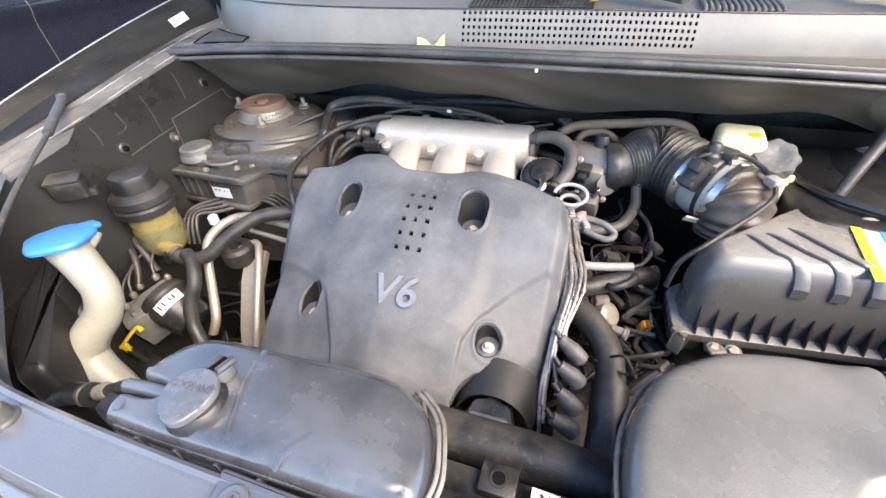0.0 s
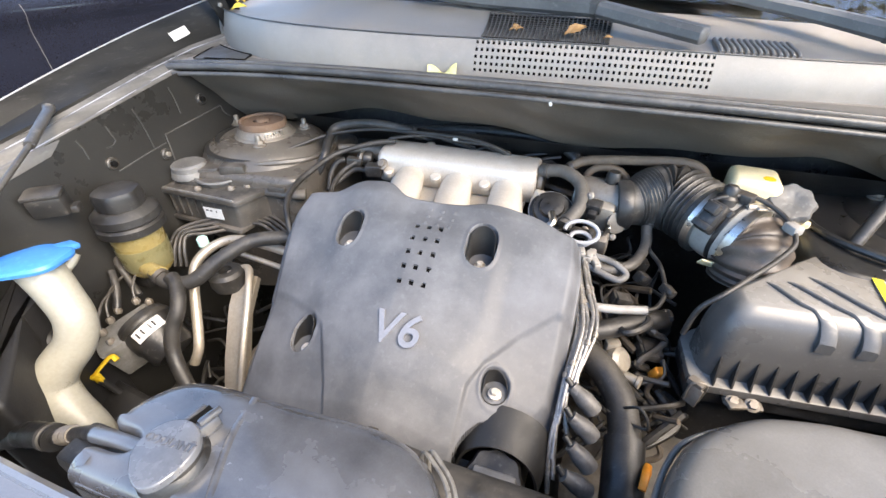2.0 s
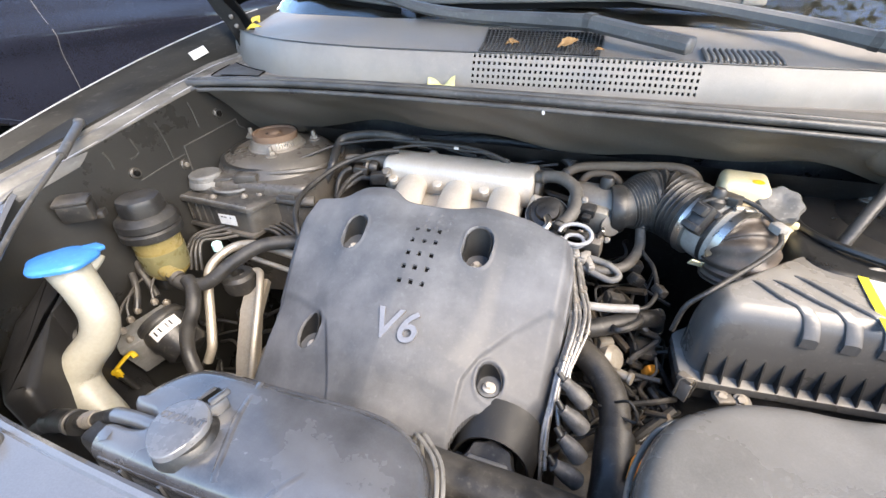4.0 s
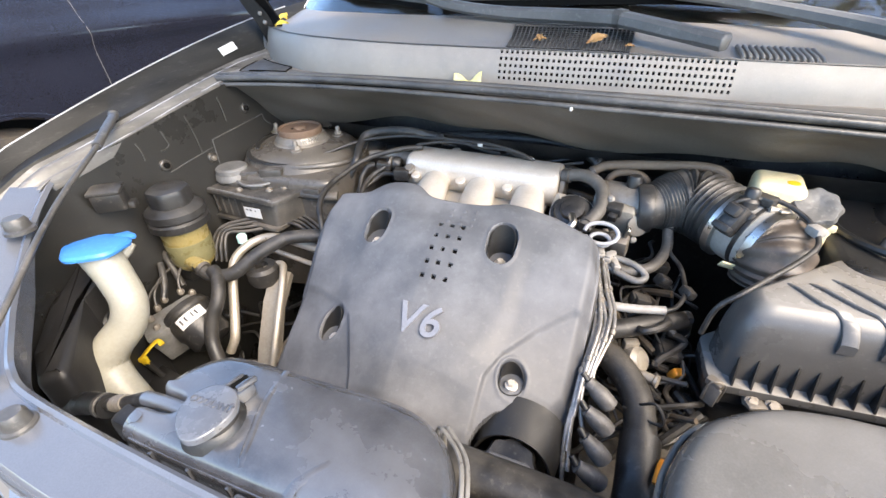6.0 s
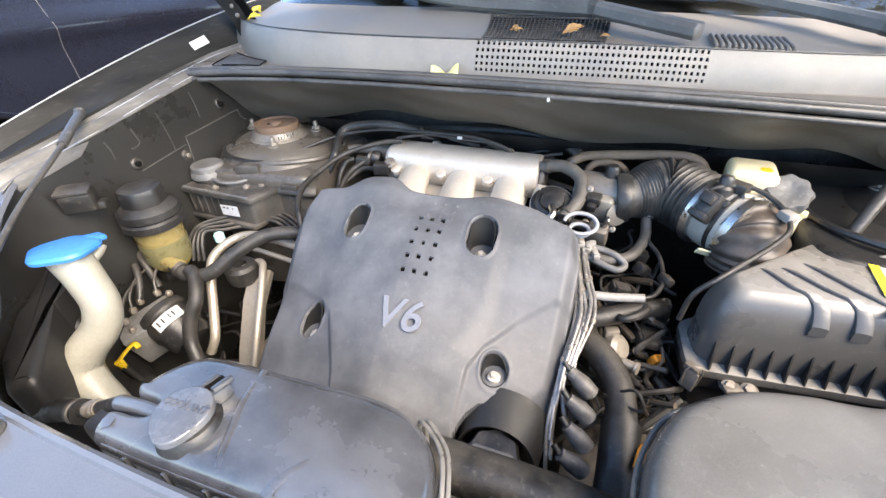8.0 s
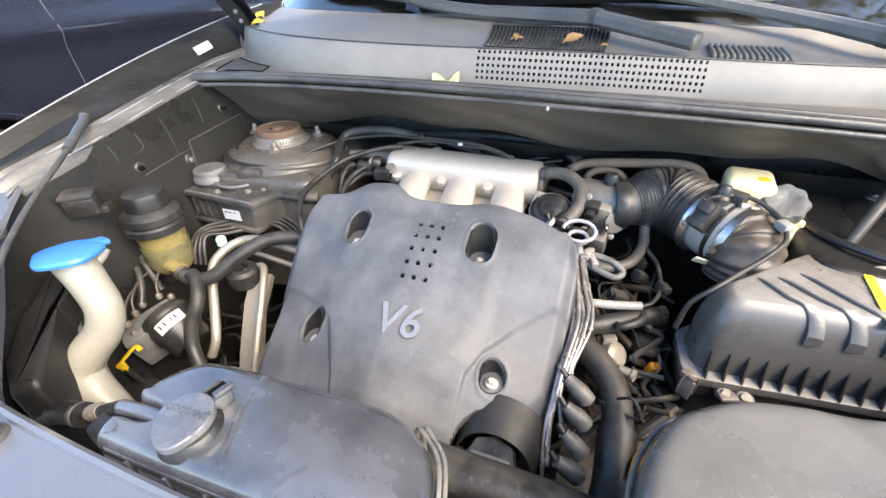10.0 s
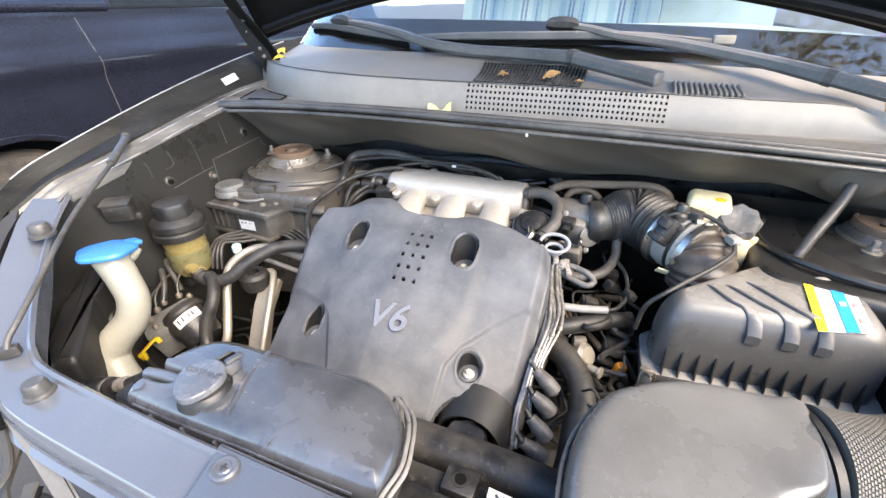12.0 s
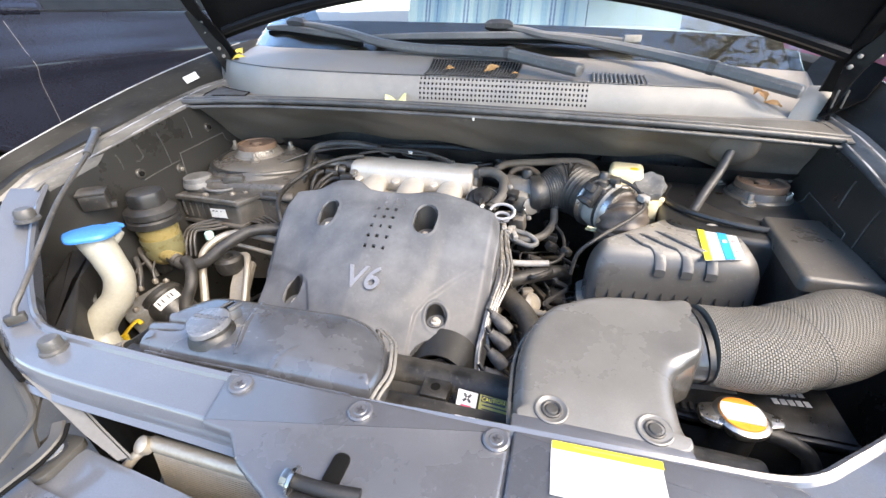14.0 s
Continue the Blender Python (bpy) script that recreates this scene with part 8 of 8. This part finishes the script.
part("wheel_arch", tube([side(0.85 + 0.44 * math.cos(radians(a)), (0.40 + 0.44 * math.sin(radians(a)) - 0.34) / 0.96) for a in range(0, 181, 15)], 0.022, 8, 4), M_NAVY, nc)
part("bonnet", thicken(sheet(lambda x, v: (x, -0.6 + 1.95 * v, 1.30 + 0.24 * (1 - ((x + 2.95) / 0.68) ** 4) * min(1, 1.6 * v + 0.2)), lin(-3.6, -2.29, 20), lin(0, 1, 12)), 0.02), M_NAVY, nc)
part("side_glass", thicken(sheet(lambda y, h: (-2.300 - 0.22 * h, y, 1.290 + 0.48 * h), lin(1.55, 4.0, 10), lin(0, 1, 6)), 0.006), mat("dark_glass", (0.01, 0.012, 0.014), 0.06, amount=0.2, bump=0.0, spec=0.15, rvar=0.02), nc)
part("roof", thicken(sheet(lambda x, y: (x, y, 1.80 - 0.08 * ((x + 3.0) / 0.5) ** 2), lin(-3.5, -2.5, 8), lin(1.9, 4.0, 8)), 0.02), M_NAVY, nc)
part("pillar", thicken(loft([[(-2.32, 1.02, 1.28), (-2.32, 1.62, 1.28)], [(-2.42, 1.45, 1.56), (-2.42, 1.80, 1.56)], [(-2.52, 1.85, 1.80), (-2.52, 2.05, 1.80)]]), 0.02), M_NAVY, nc)
part("bonnet_edge", tube([(-2.30, -0.6, 1.315), (-2.30, 0.4, 1.320), (-2.30, 1.5, 1.315)], 0.03, 10, 4), M_NAVY, nc)
part("window_trim", tube([(-2.295, 1.42, 1.305), (-2.295, 2.2, 1.305), (-2.295, 4.0, 1.305)], 0.009, 8), M_HOOD, nc, "black window trim")
# Pale tube: the highlight along the door gap put in as colour.
part("door_gap_glint", tube([tuple(Vector(side(1.335, h)) + Vector((0.022, 0, 0))) for h in lin(0.50, 0.97, 12)], 0.0014, 6, 3), M_STAY, nc)
wh = part("wheel", lathe((-2.34, 0.85, 0.385), [(0.22, -0.10), (0.36, -0.10), (0.385, -0.07), (0.385, 0.05), (0.36, 0.085), (0.25, 0.09)], 48, (1, 0, 0)), M_TYRE, nc, "dusty black tyre")
part("rim", lathe((-2.34, 0.85, 0.385), [(0.245, 0.04), (0.245, 0.085), (0.21, 0.075), (0.05, 0.055), (0.04, 0.075)], 40, (1, 0, 0)), M_STEEL, wh, "alloy rim")
part("far_side", thicken(sheet(lambda y, h: (-3.66 + 0.04 * (1 - math.sin(math.pi * min(1, h * 1.05))), y, 0.34 + 0.96 * h), lin(-0.6, 4.3, 20), lin(0, 1, 10)), 0.02), M_NAVY, nc)
part("inner_body", box((-2.97, 1.85, 0.80), (1.24, 4.7, 0.80), 0.08, seg=3), M_HOOD, nc, "dark inner body")
part("front_end", thicken(sheet(lambda x, h: (x, -0.60 - 0.22 * math.sin(math.pi * min(1.0, 0.25 + 0.7 * h)) + 0.25 * ((x + 2.95) / 0.7) ** 2, 0.34 + 0.98 * h), lin(-3.62, -2.30, 16), lin(0, 1, 10)), 0.02), M_NAVY, nc)
part("tail", thicken(sheet(lambda x, h: (x, 4.30 - 0.30 * h * h - 0.15 * ((x + 2.95) / 0.7) ** 2, 0.34 + 1.30 * h), lin(-3.62, -2.30, 14), lin(0, 1, 10)), 0.02), M_NAVY, nc)
part("front_window", thicken(loft([[(x, 1.36 + 0.10 * ((x + 2.95) / 0.6) ** 2, 1.50) for x in lin(-3.50, -2.42, 10)], [(x, 1.92 + 0.06 * ((x + 2.95) / 0.5) ** 2, 1.79) for x in lin(-3.42, -2.56, 10)]]), 0.006), M_TRIM, nc, "dark windscreen")
part("far_window", thicken(sheet(lambda y, h: (-3.62 + 0.18 * h, y, 1.30 + 0.47 * h), lin(1.55, 4.0, 8), lin(0, 1, 4)), 0.006), M_TRIM, nc)
for x, y in ((-3.55, 0.85), (-2.36, 3.55), (-3.55, 3.55)):
    part("wheel", lathe((x, y, 0.345), [(0.20, -0.09), (0.33, -0.09), (0.345, -0.06), (0.345, 0.06), (0.33, 0.09), (0.20, 0.09)], 36, (1, 0, 0)), M_TYRE, nc)
rcar = thing("red_car", (2.3, 2.6, 0.0), "red parked car beyond the wing", "car")
part("body_side", thicken(sheet(lambda y, h: (1.75 + 0.15 * step01(h, 0.7, 1.0), y, 0.25 + 0.85 * h), lin(1.0, 4.6, 16), lin(0, 1, 12)), 0.02), M_RED, rcar)
part("roof", box((2.4, 2.9, 1.30), (1.2, 2.0, 0.42), 0.12, seg=4), M_RED, rcar)
part("body", box((2.58, 2.85, 0.66), (1.52, 3.9, 0.74), 0.14, seg=4), M_RED, rcar)
part("bonnet", box((2.58, 1.30, 0.95), (1.40, 1.0, 0.22), 0.09, (6, 0, 0), 4), M_RED, rcar)
part("window_band", box((2.40, 2.92, 1.30), (1.215, 1.70, 0.24), 0.02), M_TRIM, rcar, "dark side windows")
for x in (1.86, 3.30):
    for y in (1.55, 4.10):
        part("wheel", lathe((x, y, 0.32), [(0.18, -0.08), (0.30, -0.08), (0.32, -0.05), (0.32, 0.05), (0.30, 0.08), (0.18, 0.08)], 36, (-1, 0, 0)), M_TYRE, rcar)


# ---- trees above the car park ----
def tree(p, height, spread, seed, n):
    r = random.Random(seed)
    t = thing("tree", p, "leafy green tree beside the car park", "tree", "trees round the car park")
    base = Vector(p)
    limbs = tube([p, tuple(base + Vector((0.1, 0.1, height * 0.3))), tuple(base + Vector((0.0, 0.2, height * 0.6))), tuple(base + Vector((0.1, 0.1, height * 0.9)))], 0.2, 10, 6, lambda s: 0.24 * (1 - 0.85 * s))
    tips = []
    for k in range(12):
        a, h = r.uniform(0, math.tau), r.uniform(0.35, 0.8)
        s = base + Vector((0.05, 0.1, height * h))
        e = s + Vector((math.cos(a), math.sin(a), 0.45)) * spread * r.uniform(0.5, 1.0)
        limbs = join(limbs, tube([tuple(s), tuple(s.lerp(e, 0.5) + Vector((0, 0, 0.2))), tuple(e)], 0.05, 6, 4, lambda q: 0.07 * (1 - 0.8 * q)))
        tips += [s.lerp(e, q) for q in (0.45, 0.6, 0.75, 0.9, 1.0)]
    part("trunk", limbs, M_BARK, t)
    verts, faces = [], []
    for k in range(n):
        c = r.choice(tips) + Vector((r.gauss(0, 1), r.gauss(0, 1), r.gauss(0, 0.8))) * spread * 0.16
        u = Vector((r.gauss(0, 1), r.gauss(0, 1), r.gauss(0, 1))).normalized()
        v = u.orthogonal().normalized()
        s = r.uniform(0.04, 0.08)
        i = len(verts)
        verts += [c - u * s, c + v * s * 0.5, c + u * s, c - v * s * 0.5]
        faces.append((i, i + 1, i + 2, i + 3))
    me = bpy.data.meshes.new("crown")
    me.from_pydata([tuple(q - base) for q in verts], [], faces)
    me.materials.append(M_LEAVES)
    cr = new("crown", me)
    cr.parent = t
    tagged(cr, "green leafy crown", kind="stuff")


tree((3.2, 3.6, 0.0), 6.5, 2.6, 3, 14000)
tree((4.6, 7.5, 0.0), 8.0, 3.0, 5, 14000)
tree((1.5, 9.5, 0.0), 8.0, 2.8, 9, 12000)
